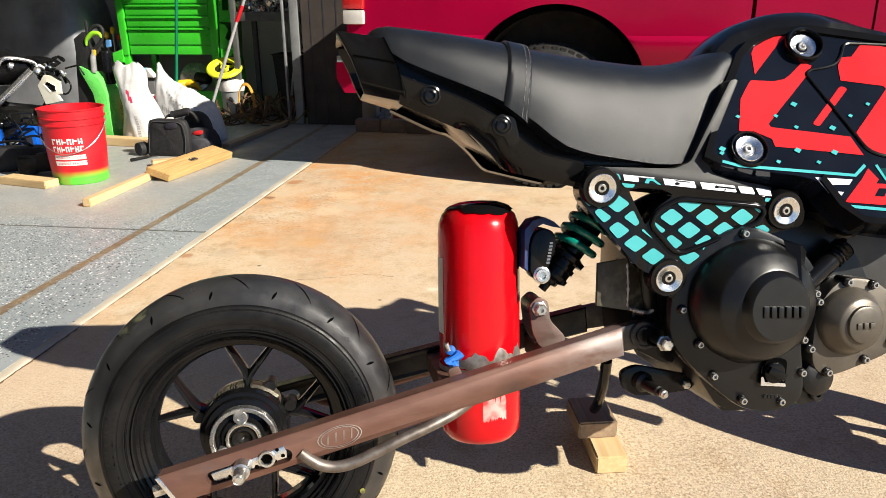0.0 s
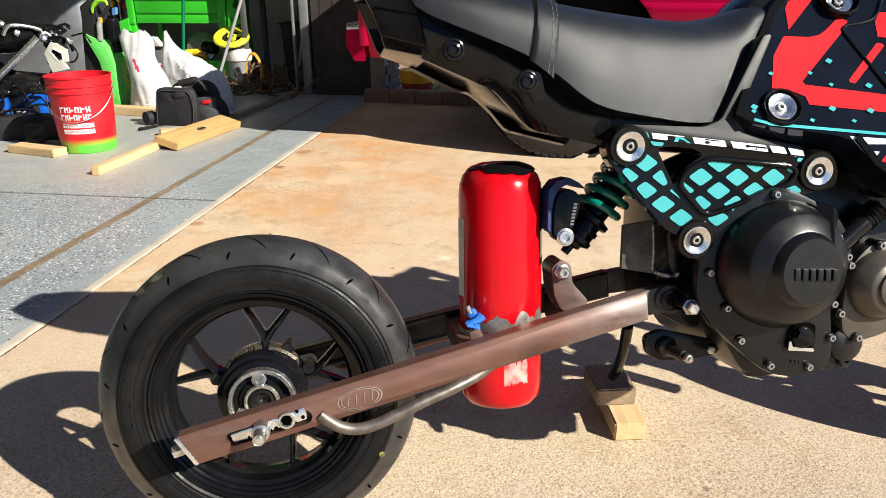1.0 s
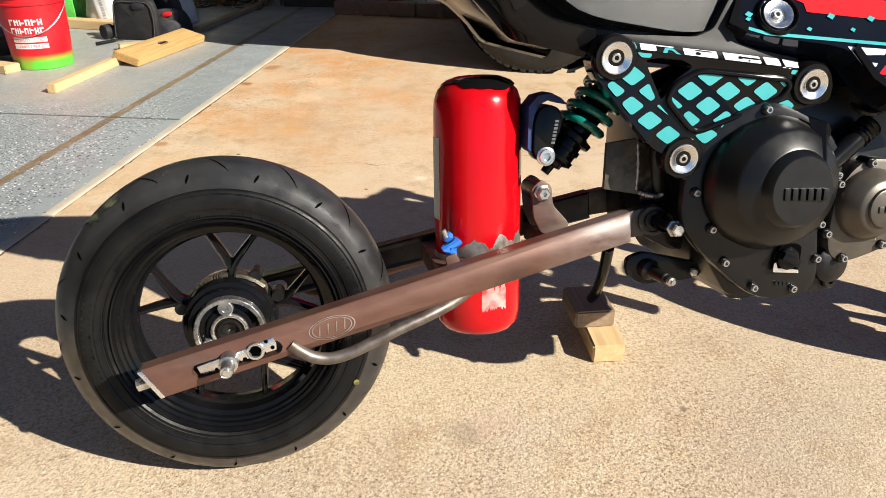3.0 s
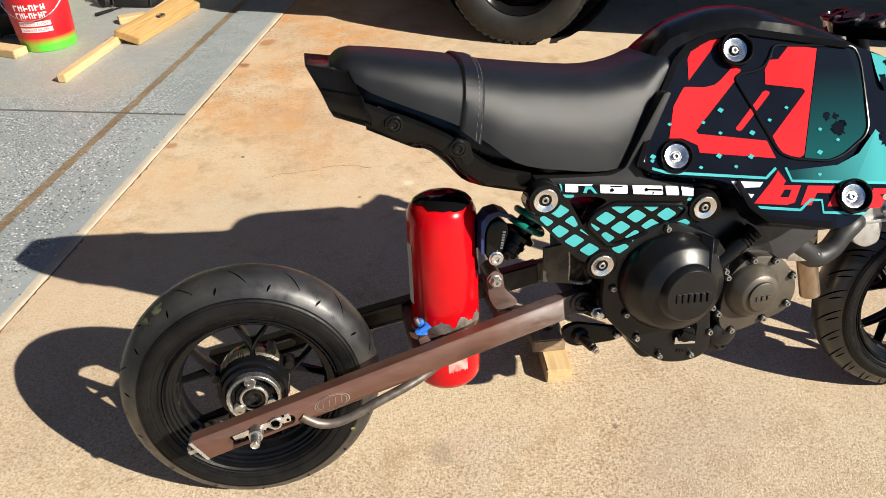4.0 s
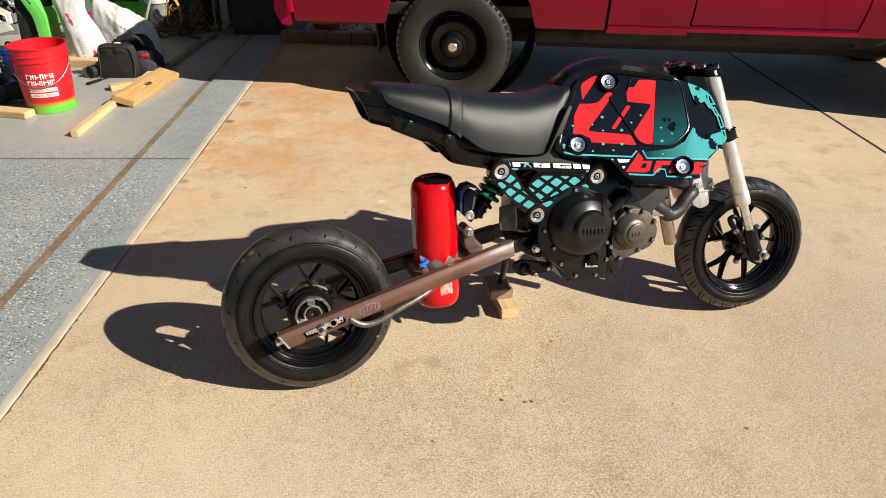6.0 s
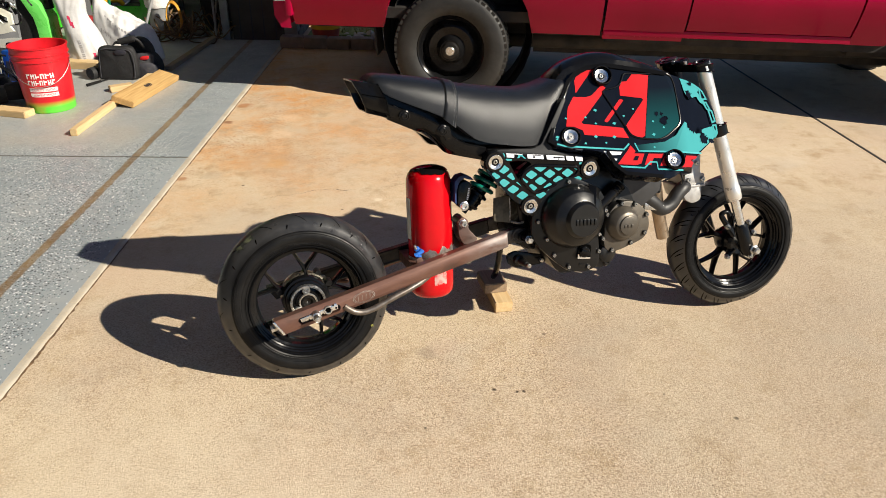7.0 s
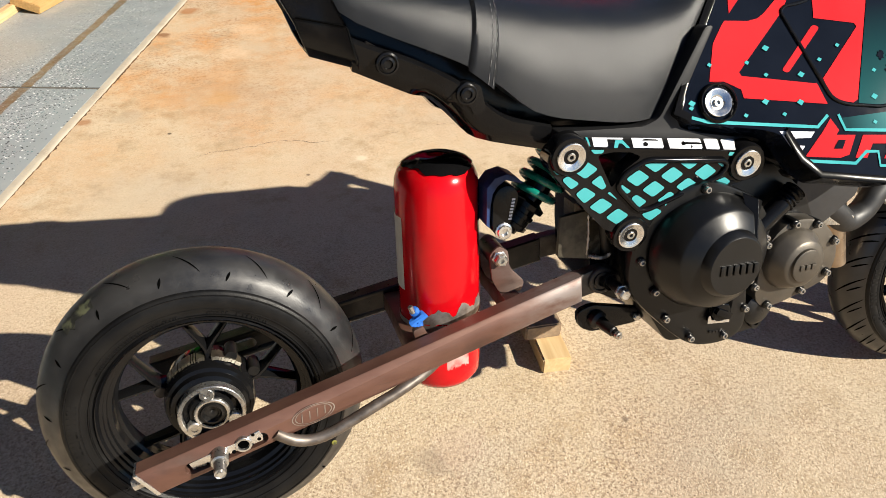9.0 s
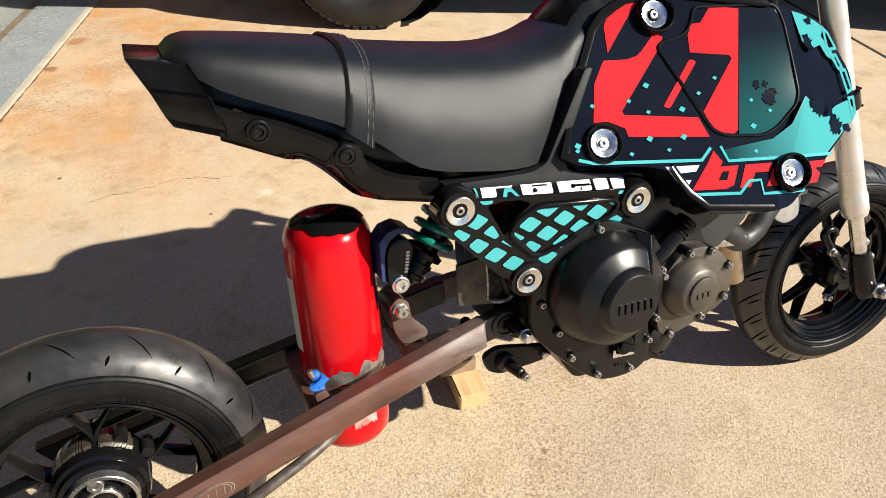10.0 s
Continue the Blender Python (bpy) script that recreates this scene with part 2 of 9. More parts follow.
def steel_mat():
    """Bare mild steel with mill scale, heat tint and light rust."""
    m, t, b, tc = nodes("rusty_steel")
    co = tc.outputs["Object"]
    col = mix(t, noise_fac(t, co, 26, 0.35, 0.7, 5, (0.35, 1, 1)), (0.112, 0.052, 0.037), (0.168, 0.088, 0.064))
    col = mix(t, noise_fac(t, co, 13, 0.55, 0.72, 5, (0.5, 1, 1)), col, (0.16, 0.13, 0.113))
    col = mix(t, noise_fac(t, co, 7, 0.52, 0.66, 5, (0.6, 1, 1)), col, (0.052, 0.034, 0.028))
    col = mix(t, noise_fac(t, co, 340, 0.58, 0.80, 2, (0.2, 1, 1)), col, (0.11, 0.06, 0.045))
    sep = t.nodes.new("ShaderNodeSeparateXYZ")
    t.links.new(co, sep.inputs[0])
    r0 = t.nodes.new("ShaderNodeMapRange")
    r0.inputs[1].default_value, r0.inputs[2].default_value = 0.44, 0.54
    t.links.new(sep.outputs["X"], r0.inputs[0])
    k0 = t.nodes.new("ShaderNodeMath")
    k0.operation = "MULTIPLY"
    t.links.new(r0.outputs[0], k0.inputs[0])
    t.links.new(noise_fac(t, co, 45, 0.3, 0.6, 5, (0.4, 1, 1)), k0.inputs[1])
    col = mix(t, k0.outputs[0], col, (0.24, 0.20, 0.185))
    t.links.new(col, b.inputs["Base Color"])
    b.inputs["Metallic"].default_value = 0.40
    r = t.nodes.new("ShaderNodeMapRange")
    r.inputs[3].default_value, r.inputs[4].default_value = 0.38, 0.62
    t.links.new(noise_fac(t, co, 40, 0.3, 0.7, 4, (0.3, 1, 1)), r.inputs[0])
    t.links.new(r.outputs[0], b.inputs["Roughness"])
    bump(t, b, noise_fac(t, co, 420, 0, 1, 3), 0.10, 0.0008)
    return m


CONCRETE, EPOXY, STEEL = concrete_mat(), epoxy_mat(), steel_mat()
PINE = wood_mat("pine", (0.64, 0.48, 0.26), (0.54, 0.37, 0.18))
PINE_OLD = wood_mat("weathered_pine", (0.33, 0.24, 0.15), (0.22, 0.155, 0.10))
RUBBER = M("tyre_rubber", (0.0040, 0.0040, 0.0044), (0.0080, 0.0078, 0.0078), 22, 0.44, grain=0.10, gscale=420, rvar=0.10, spec=0.20)
TREAD = M("tread_rubber", (0.015, 0.015, 0.0162), (0.032, 0.0315, 0.0320), 13, 0.38, grain=0.08, gscale=420, rvar=0.12, spec=0.70, lo=0.42, hi=0.68)
# near-black without gloss: the shade inside grooves, holes and gaps, put into colour
RECESS_SHADE = M("recess_shade", (0.002, 0.002, 0.002), rough=0.95, spec=0.02)
GLOSS_BLACK = M("gloss_black", (0.0045, 0.0045, 0.005), (0.007, 0.007, 0.0075), 9, 0.08, rvar=0.02, spec=0.20)
SATIN_BLACK = M("satin_black_plastic", (0.005, 0.005, 0.0055), (0.007, 0.007, 0.0075), 12, 0.20, grain=0.02, gscale=900, rvar=0.04, spec=0.24)
ENGINE_BLACK = M("engine_black", (0.0042, 0.0042, 0.0044), (0.006, 0.006, 0.0062), 20, 0.32, grain=0.05, gscale=700, rvar=0.04, spec=0.38)
RIM_BLACK = M("rim_black", (0.004, 0.004, 0.0045), (0.007, 0.007, 0.0075), 14, 0.13, rvar=0.06, spec=0.24)
ENGINE_BRONZE = M("engine_bronze", (0.085, 0.075, 0.062), (0.12, 0.105, 0.085), 15, 0.42, 0.6, grain=0.10, gscale=700)
DARK_METAL = M("dark_metal", (0.012, 0.012, 0.0125), (0.026, 0.024, 0.022), 30, 0.36, 0.5, grain=0.1, gscale=400)
VINYL = M("seat_vinyl", (0.0070, 0.0078, 0.0094), (0.0105, 0.0113, 0.013), 10, 0.37, grain=0.28, gscale=1500, rvar=0.05, spec=0.50)
FRAME_BLACK = M("frame_black", (0.005, 0.005, 0.0055), (0.007, 0.007, 0.0075), 12, 0.07, rvar=0.01, spec=0.07)
STITCH = M("stitching", (0.16, 0.16, 0.16), rough=0.8)
ALU = M("machined_aluminium", (0.78, 0.78, 0.77), (0.62, 0.62, 0.62), 30, 0.24, 0.95, rvar=0.08)
FORK = M("fork_tube", (0.74, 0.73, 0.71), (0.64, 0.63, 0.61), 12, 0.34, 0.7)
ZINC = M("zinc_bolt", (0.62, 0.61, 0.58), (0.42, 0.41, 0.39), 60, 0.30, 0.9)
RED = M("red_vinyl", (0.56, 0.024, 0.028), (0.50, 0.019, 0.023), 6, 0.04, rvar=0.01, spec=0.15)
AQUA = M("aqua_vinyl", (0.085, 0.40, 0.425), (0.06, 0.345, 0.37), 9, 0.04, rvar=0.01, spec=0.15)


def graded(name, axis, v0, v1, c0, c1):
    """A printed vinyl whose colour fades along one axis of the machine."""
    m, t, b, tc = nodes(name)
    sep = t.nodes.new("ShaderNodeSeparateXYZ")
    t.links.new(tc.outputs["Object"], sep.inputs[0])
    r = t.nodes.new("ShaderNodeMapRange")
    r.inputs[1].default_value, r.inputs[2].default_value = v0, v1
    t.links.new(sep.outputs[axis], r.inputs[0])
    t.links.new(mix(t, r.outputs[0], c0, c1), b.inputs["Base Color"])
    b.inputs["Roughness"].default_value, b.inputs["Specular IOR Level"].default_value = 0.04, 0.15
    return m


TEAL = graded("dark_teal_vinyl", "Z", 0.63, 0.75, (0.010, 0.066, 0.070), (0.007, 0.010, 0.016))
AQUA_FADE = graded("fading_aqua_vinyl", "X", 0.95, 1.10, (0.010, 0.04, 0.045), (0.06, 0.30, 0.315))
WHITE = M("white_vinyl", (0.74, 0.74, 0.78), (0.68, 0.68, 0.73), 9, 0.05, rvar=0.01, spec=0.15)
NAVY = M("blue_black_vinyl", (0.005, 0.0065, 0.011), (0.007, 0.009, 0.015), 9, 0.04, coat=0.0, rvar=0.01, spec=0.15)
LUG = M("scuffed_lug", (0.030, 0.028, 0.027), (0.075, 0.068, 0.062), 40, 0.40, 0.5, grain=0.15, gscale=300)
SPRING = M("green_spring", (0.006, 0.17, 0.125), (0.004, 0.12, 0.09), 20, 0.28, coat=0.4)
TAPE = M("blue_tape", (0.02, 0.14, 0.55), (0.015, 0.09, 0.40), 40, 0.6, grain=0.3, gscale=200)
BOTTLE_RED = M("bottle_red_paint", (0.54, 0.002, 0.006), (0.43, 0.0016, 0.005), 9, 0.17, coat=0.12, rvar=0.05, spec=0.28)
BARE = M("ground_bare_steel", (0.50, 0.46, 0.43), (0.24, 0.205, 0.185), 34, 0.42, 0.8)
OLIVE = M("scorched_plate", (0.085, 0.074, 0.052), (0.030, 0.026, 0.019), 30, 0.42, 0.35, grain=0.2, gscale=260)
TRUCK_RED = M("truck_red_paint", (0.32, 0.0012, 0.034), (0.26, 0.0010, 0.027), 1.5, 0.16, coat=0.10, rvar=0.04, spec=0.15)
UNDER = M("underbody", (0.012, 0.011, 0.010), (0.030, 0.023, 0.017), 6, 0.85)


# ---- mesh tools ----
def part(name, bm, material, parent=None, label="", bevel=0.0, seg=2, flat=False):
    """Links bm as one mesh object, under parent if there is one."""
    if bevel:
        bm.normal_update()
        es = [e for e in bm.edges if len(e.link_faces) == 2 and e.calc_face_angle(0) > 0.5]
        bmesh.ops.bevel(bm, geom=es, offset=bevel, segments=seg, profile=0.6, affect="EDGES", clamp_overlap=True)
    bmesh.ops.recalc_face_normals(bm, faces=bm.faces)
    if not flat:
        for f in bm.faces:
            f.smooth = True
        for e in bm.edges:
            if len(e.link_faces) == 2 and e.calc_face_angle(0) > 0.65:
                e.smooth = False
    me = bpy.data.meshes.new(name)
    bm.to_mesh(me)
    bm.free()
    me.materials.append(material)
    ob = new(name, me)
    ob.parent = parent
    if label:
        tagged(ob, label)
    return ob


def thing(name, at, label, category, group="", kind=""):
    ob = new(name)
    ob.empty_display_size = 0.05
    ob.matrix_world = at if isinstance(at, Matrix) else Matrix.Translation(at)
    return tagged(ob, label, category, group, kind)


def B():
    return bmesh.new()


def box(bm, x0, x1, y0, y1, z0, z1, m=None):
    vs = [bm.verts.new((x, y, z)) for x in (x0, x1) for y in (y0, y1) for z in (z0, z1)]
    for q in ((0, 1, 3, 2), (4, 6, 7, 5), (0, 4, 5, 1), (2, 3, 7, 6), (0, 2, 6, 4), (1, 5, 7, 3)):
        bm.faces.new([vs[i] for i in q])
    if m is not None:
        bmesh.ops.transform(bm, matrix=m, verts=vs)
    return bm


def rings(bm, loops, cap=True, closed=True):
    rows = [[bm.verts.new(p) for p in lp] for lp in loops]
    n = len(rows[0])
    for a, b in zip(rows, rows[1:]):
        for i in range(n if closed else n - 1):
            j = (i + 1) % n
            bm.faces.new((a[i], a[j], b[j], b[i]))
    if cap and closed:
        bm.faces.new(rows[0])
        bm.faces.new(rows[-1][::-1])
    return bm


def frame_of(d):
    d = Vector(d).normalized()
    a = d.orthogonal().normalized()
    if abs(d.y) > 0.9:
        a = (Vector((1, 0, 0)) - d * d.x).normalized()
    return a, d.cross(a)


def cyl(bm, p0, p1, r0, r1=None, n=20, cap=True):
    p0, p1 = Vector(p0), Vector(p1)
    a, b = frame_of(p1 - p0)
    r1 = r0 if r1 is None else r1
    cs = [(math.cos(2 * math.pi * i / n), math.sin(2 * math.pi * i / n)) for i in range(n)]
    return rings(bm, [[p + (a * c + b * s) * r for c, s in cs] for p, r in ((p0, r0), (p1, r1))], cap)


def lathe(bm, prof, at, axis, n=32, cap=True):
    """prof: (distance along the axis, radius)."""
    at, axis = Vector(at), Vector(axis).normalized()
    a, b = frame_of(axis)
    cs = [(math.cos(2 * math.pi * i / n), math.sin(2 * math.pi * i / n)) for i in range(n)]
    return rings(bm, [[at + axis * h + (a * c + b * s) * max(r, 1e-4) for c, s in cs] for h, r in prof], cap)


def smooth_path(pts, k=6, closed=False):
    pts = [Vector(p) for p in pts]
    n, out = len(pts), []
    for i in range(n if closed else n - 1):
        p1, p2 = pts[i], pts[(i + 1) % n]
        p0 = pts[i - 1] if closed or i else p1
        p3 = pts[(i + 2) % n] if closed or i + 2 < n else p2
        for j in range(k):
            t = j / k
            out.append(0.5 * (2 * p1 + (p2 - p0) * t + (2 * p0 - 5 * p1 + 4 * p2 - p3) * t * t + (3 * p1 - p0 - 3 * p2 + p3) * t ** 3))
    return out if closed else out + [pts[-1]]


def tube(bm, pts, r, n=10, k=6, cap=True):
    path = smooth_path(pts, k) if k else [Vector(p) for p in pts]
    loops, a = [], None
    for i, p in enumerate(path):
        d = (path[min(i + 1, len(path) - 1)] - path[max(i - 1, 0)]).normalized()
        a = d.orthogonal() if a is None else a - d * a.dot(d)
        a.normalize()
        b = d.cross(a)
        rr = r(i / (len(path) - 1)) if callable(r) else r
        loops.append([p + (a * math.cos(2 * math.pi * j / n) + b * math.sin(2 * math.pi * j / n)) * rr for j in range(n)])
    return rings(bm, loops, cap)


def slab(bm, outline, near, far):
    """A plate with an outline in x, z; near and far give the y of its two faces at (x, z)."""
    f0 = near if callable(near) else (lambda x, z: near)
    f1 = far if callable(far) else (lambda x, z: far)
    a = [bm.verts.new((x, f0(x, z), z)) for x, z in outline]
    b = [bm.verts.new((x, f1(x, z), z)) for x, z in outline]
    n = len(outline)
    bm.faces.new(a)
    bm.faces.new(b[::-1])
    for i in range(n):
        j = (i + 1) % n
        bm.faces.new((a[j], a[i], b[i], b[j]))
    return bm


def rounded(outline, r=0.006, k=3):
    """The outline with its corners rounded."""
    out, n = [], len(outline)
    for i in range(n):
        p, a, b = Vector(outline[i]), Vector(outline[i - 1]), Vector(outline[(i + 1) % n])
        da, db = a - p, b - p
        ra = min(r, da.length * 0.45, db.length * 0.45)
        s, e = p + da.normalized() * ra, p + db.normalized() * ra
        for j in range(k + 1):
            t = j / k
            q = s * (1 - t) ** 2 + p * 2 * t * (1 - t) + e * t * t
            out.append((q.x, q.y))
    return out


def inset(outline, d):
    """The outline moved inwards by d."""
    area = sum(a[0] * b[1] - b[0] * a[1] for a, b in zip(outline, outline[1:] + outline[:1]))
    s, n, out = (1 if area > 0 else -1), len(outline), []
    for i in range(n):
        p, a, b = Vector(outline[i]), Vector(outline[i - 1]), Vector(outline[(i + 1) % n])
        u, v = (p - a).normalized(), (b - p).normalized()
        nu, nv = Vector((-u.y, u.x)) * s, Vector((-v.y, v.x)) * s
        w = nu + nv
        w = w / max(w.length_squared, 0.4) * 2
        q = p + w * d
        out.append((q.x, q.y))
    return out


def inside(p, poly):
    c = False
    for (x0, y0), (x1, y1) in zip(poly, poly[1:] + poly[:1]):
        if (y0 > p[1]) != (y1 > p[1]) and p[0] < (x1 - x0) * (p[1] - y0) / (y1 - y0) + x0:
            c = not c
    return c


# ---- the setting: drive, garage slab, garage, house wall, lawn ----
GARAGE = Matrix.Translation((-0.344, 1.836, 0)) @ Matrix.Rotation(radians(-16.7), 4, "Z")   # x: out of the garage, y: along its front


def structure(name, bm, material, label, m=None, bevel=0.0):
    ob = tagged(part(name, bm, material, None, "", bevel), label, name.split("_")[0], "", "structure")
    if m is not None:
        ob.matrix_world = m
    return ob


# driveway and ground: one sheet with a shallow control joint and the edge of the slab
bm = B()
box(bm, -400, 400, -400, 400, -0.3, -0.001)
structure("ground", bm, CONCRETE, "tan weathered concrete driveway with rusty stains")
JOINT = M("joint_dark", (0.035, 0.028, 0.022), rough=0.95)
bm = B()
box(bm, 3.498, 3.513, -3.5, 2.6, -0.02, 0.0008)
for v in bm.verts:
    v.co.x -= 0.05 * v.co.y
structure("drive_joint", bm, JOINT, "dark control joint cut across the concrete driveway", GARAGE)
rnd = random.Random(4)
bm = B()
x, y, prev = -0.16, 1.27, None
while x < 2.0:
    open_part = math.sin(x * 9.1) + math.sin(x * 23.7 + 1.0) > -0.35
    w = rnd.uniform(0.00015, 0.0008) if open_part else 0.0
    row = [bm.verts.new((x, y - w, 0.0004)), bm.verts.new((x + rnd.uniform(-0.002, 0.002), y + w, 0.0004))]
    if prev and w:
        bm.faces.new((prev[0], row[0], row[1], prev[1]))
    prev = row if w else None
    x += rnd.uniform(0.004, 0.014)
    y += rnd.uniform(-0.006, 0.006) + (1.255 - 0.035 * x + 0.018 * math.sin(x * 11) - y) * 0.25
structure("drive_crack", bm, M("crack_shade", (0.14, 0.105, 0.075), rough=0.95), "hairline crack across the concrete driveway", None)

# garage slab in bays, a pale bare edge, the brown line of the door seal
bm = B()
box(bm, -7.0, -0.014, -4.2, -0.009, -0.2, 0.004)
box(bm, -7.0, -0.014, 0.009, 5.2, -0.2, 0.004)
structure("garage_floor", bm, EPOXY, "grey epoxy garage floor with black and white flakes", GARAGE)
bm = B()
box(bm, -7.0, -0.014, -0.009, 0.009, -0.2, 0.0015)
structure("floor_joint", bm, M("joint_grey", (0.13, 0.115, 0.095), (0.085, 0.078, 0.068), 30, 0.9), "dark joint in the garage floor", GARAGE)
SLAB_EDGE = M("slab_edge", (0.45, 0.405, 0.33), (0.37, 0.32, 0.25), 7, 0.85, grain=0.2, gscale=150, fine=(0.46, 0.39, 0.29))
loops, y = [], -4.2
while y < 2.62:
    dx, dz = rnd.uniform(-0.002, 0.002), rnd.uniform(-0.0006, 0.0006)
    loops.append([(-0.014, y, -0.2), (-0.014, y, 0.0036 + dz), (0.004 + dx, y, 0.0036 + dz), (0.012 + dx, y, 0.0018), (0.017 + dx, y, -0.004), (0.017, y, -0.2)])
    y += rnd.uniform(0.015, 0.05)
structure("slab_edge", rings(B(), loops), SLAB_EDGE, "worn bare concrete edge of the garage slab", GARAGE)
# ragged strip: brown crumbs and the slab edge's shadow line, both as colour
bm, prev, y = B(), None, -4.2
while y < 2.5:
    wide = max(0.0, math.sin(y * 3.1) + math.sin(y * 11.3 + 1.0) + 0.9) * 0.0016 + rnd.uniform(0.0004, 0.0026)
    x = 0.017 + rnd.uniform(-0.0015, 0.0015)
    row = [bm.verts.new((x, y, 0.0012)), bm.verts.new((x + wide + rnd.random() ** 4 * 0.006, y, 0.0012))]
    if prev:
        bm.faces.new((prev[0], prev[1], row[1], row[0]))
    prev = row
    y += rnd.uniform(0.006, 0.02)
structure("edge_crack", bm, M("crack_dirt_shade", (0.10, 0.062, 0.035), (0.20, 0.12, 0.06), 25, 0.95), "ragged line of brown dirt and painted shadow beside the garage slab", GARAGE)
# garage shell
WALL = M("garage_drywall", (0.62, 0.61, 0.58), (0.54, 0.53, 0.50), 1.5, 0.85, grain=0.15, gscale=90)
SIDING = M("brown_trim", (0.034, 0.027, 0.023), (0.048, 0.038, 0.032), 5, 0.7, grain=0.2, gscale=60)
BRICK = M("brick", (0.17, 0.10, 0.085), (0.12, 0.075, 0.065), 12, 0.85, grain=0.3, gscale=150)
MORTAR = M("mortar", (0.30, 0.27, 0.24), rough=0.9)
bm = B(); box(bm, -7.0, -0.42, 4.2, 4.35, 0, 2.7)
structure("wall_side", bm, WALL, "off-white garage side wall", GARAGE)
bm = B(); box(bm, -7.15, -7.0, -4.35, 4.35, 0, 2.7)
structure("wall_back", bm, WALL, "off-white garage back wall", GARAGE)
bm = B(); box(bm, -7.0, -0.42, -4.35, -4.2, 0, 2.7)
structure("wall_left", bm, WALL, "off-white garage wall", GARAGE)
bm = B(); box(bm, -7.15, 0.05, -4.35, 4.35, 2.7, 2.85)
structure("ceiling", bm, WALL, "white garage ceiling", GARAGE)
bm = B(); box(bm, -0.40, 0.03, -4.35, 4.35, 2.25, 2.7)
structure("wall_header", bm, SIDING, "brown header over the garage opening", GARAGE)
bm = B(); box(bm, -0.42, 0.0, 2.62, 4.35, 0, 2.25)
box(bm, -0.42, 0.0, -4.35, -3.1, 0, 2.25)
structure("wall_front", bm, SIDING, "brown front wall of the garage beside its opening", GARAGE)
bm = B(); box(bm, -7.4, 0.5, -4.8, 4.8, 2.85, 2.95)
structure("roof", bm, SIDING, "brown garage roof", GARAGE)


def brick_wall():
    wall = tagged(part("wall_brick", box(B(), 0.0, 0.10, 2.6, 4.35, 0, 2.25), MORTAR, None), "dull red brick outer wall of the house", "wall", "", "structure")
    wall.matrix_world = GARAGE
    me = None
    for r in range(14):
        for c in range(8):
            y = 2.63 + c * 0.215 + (0.107 if r % 2 else 0)
            if me is None:
                first = part("brick", box(B(), 0, 0.112, 0, 0.203, 0, 0.062), BRICK, wall, "", 0.004, 1)
                me = first.data
                ob = first
            else:
                ob = new("brick", me)
                ob.parent = wall
            ob.location = (0.0, y, 0.008 + r * 0.072)


brick_wall()

GRASS = M("lawn", (0.10, 0.16, 0.035), (0.19, 0.22, 0.06), 3, 0.9, fine=(0.30, 0.30, 0.11), gscale=60)
bm = B(); box(bm, 0.16, 60, 2.75, 60, -0.1, 0.02)
structure("lawn", bm, GRASS, "sunlit lawn behind the truck", GARAGE)
bm = B()
for i in range(5200):
    x, y = 0.3 + 5.5 * rnd.random() ** 1.3, 2.8 + 3.5 * rnd.random() ** 1.5
    h, w, a = rnd.uniform(0.03, 0.08), rnd.uniform(0.003, 0.006), rnd.uniform(0, 6.28)
    dx, dy = math.cos(a) * w, math.sin(a) * w
    bm.faces.new([bm.verts.new(p) for p in ((x - dx, y - dy, 0.015), (x + dx, y + dy, 0.015), (x + rnd.uniform(-0.03, 0.03), y + rnd.uniform(-0.03, 0.03), h))])
tagged(part("grass", bm, GRASS, None, "", 0, 2, True), "sunlit green and straw-coloured grass", "grass", "", "stuff").matrix_world = GARAGE

# ---- pickup truck ----
TRUCK = Matrix.Translation((1.128, 2.283, 0)) @ Matrix.Rotation(radians(-24), 4, "Z")   # x: towards its front, y: away
TYRE_OLD = M("worn_tyre", (0.011, 0.0108, 0.0105), (0.019, 0.018, 0.017), 12, 0.6, grain=0.2, gscale=200)
LENS_RED = M("red_lens", (0.55, 0.02, 0.02), (0.45, 0.015, 0.015), 9, 0.12, coat=0.5)
LENS_CLEAR = M("clear_lens", (0.62, 0.60, 0.56), (0.5, 0.48, 0.45), 9, 0.15, coat=0.5)
GLASS = M("dark_glass", (0.02, 0.022, 0.025), rough=0.06, coat=0.3)
CHROME = M("chrome", (0.6, 0.6, 0.6), (0.45, 0.45, 0.45), 8, 0.2, 0.9)


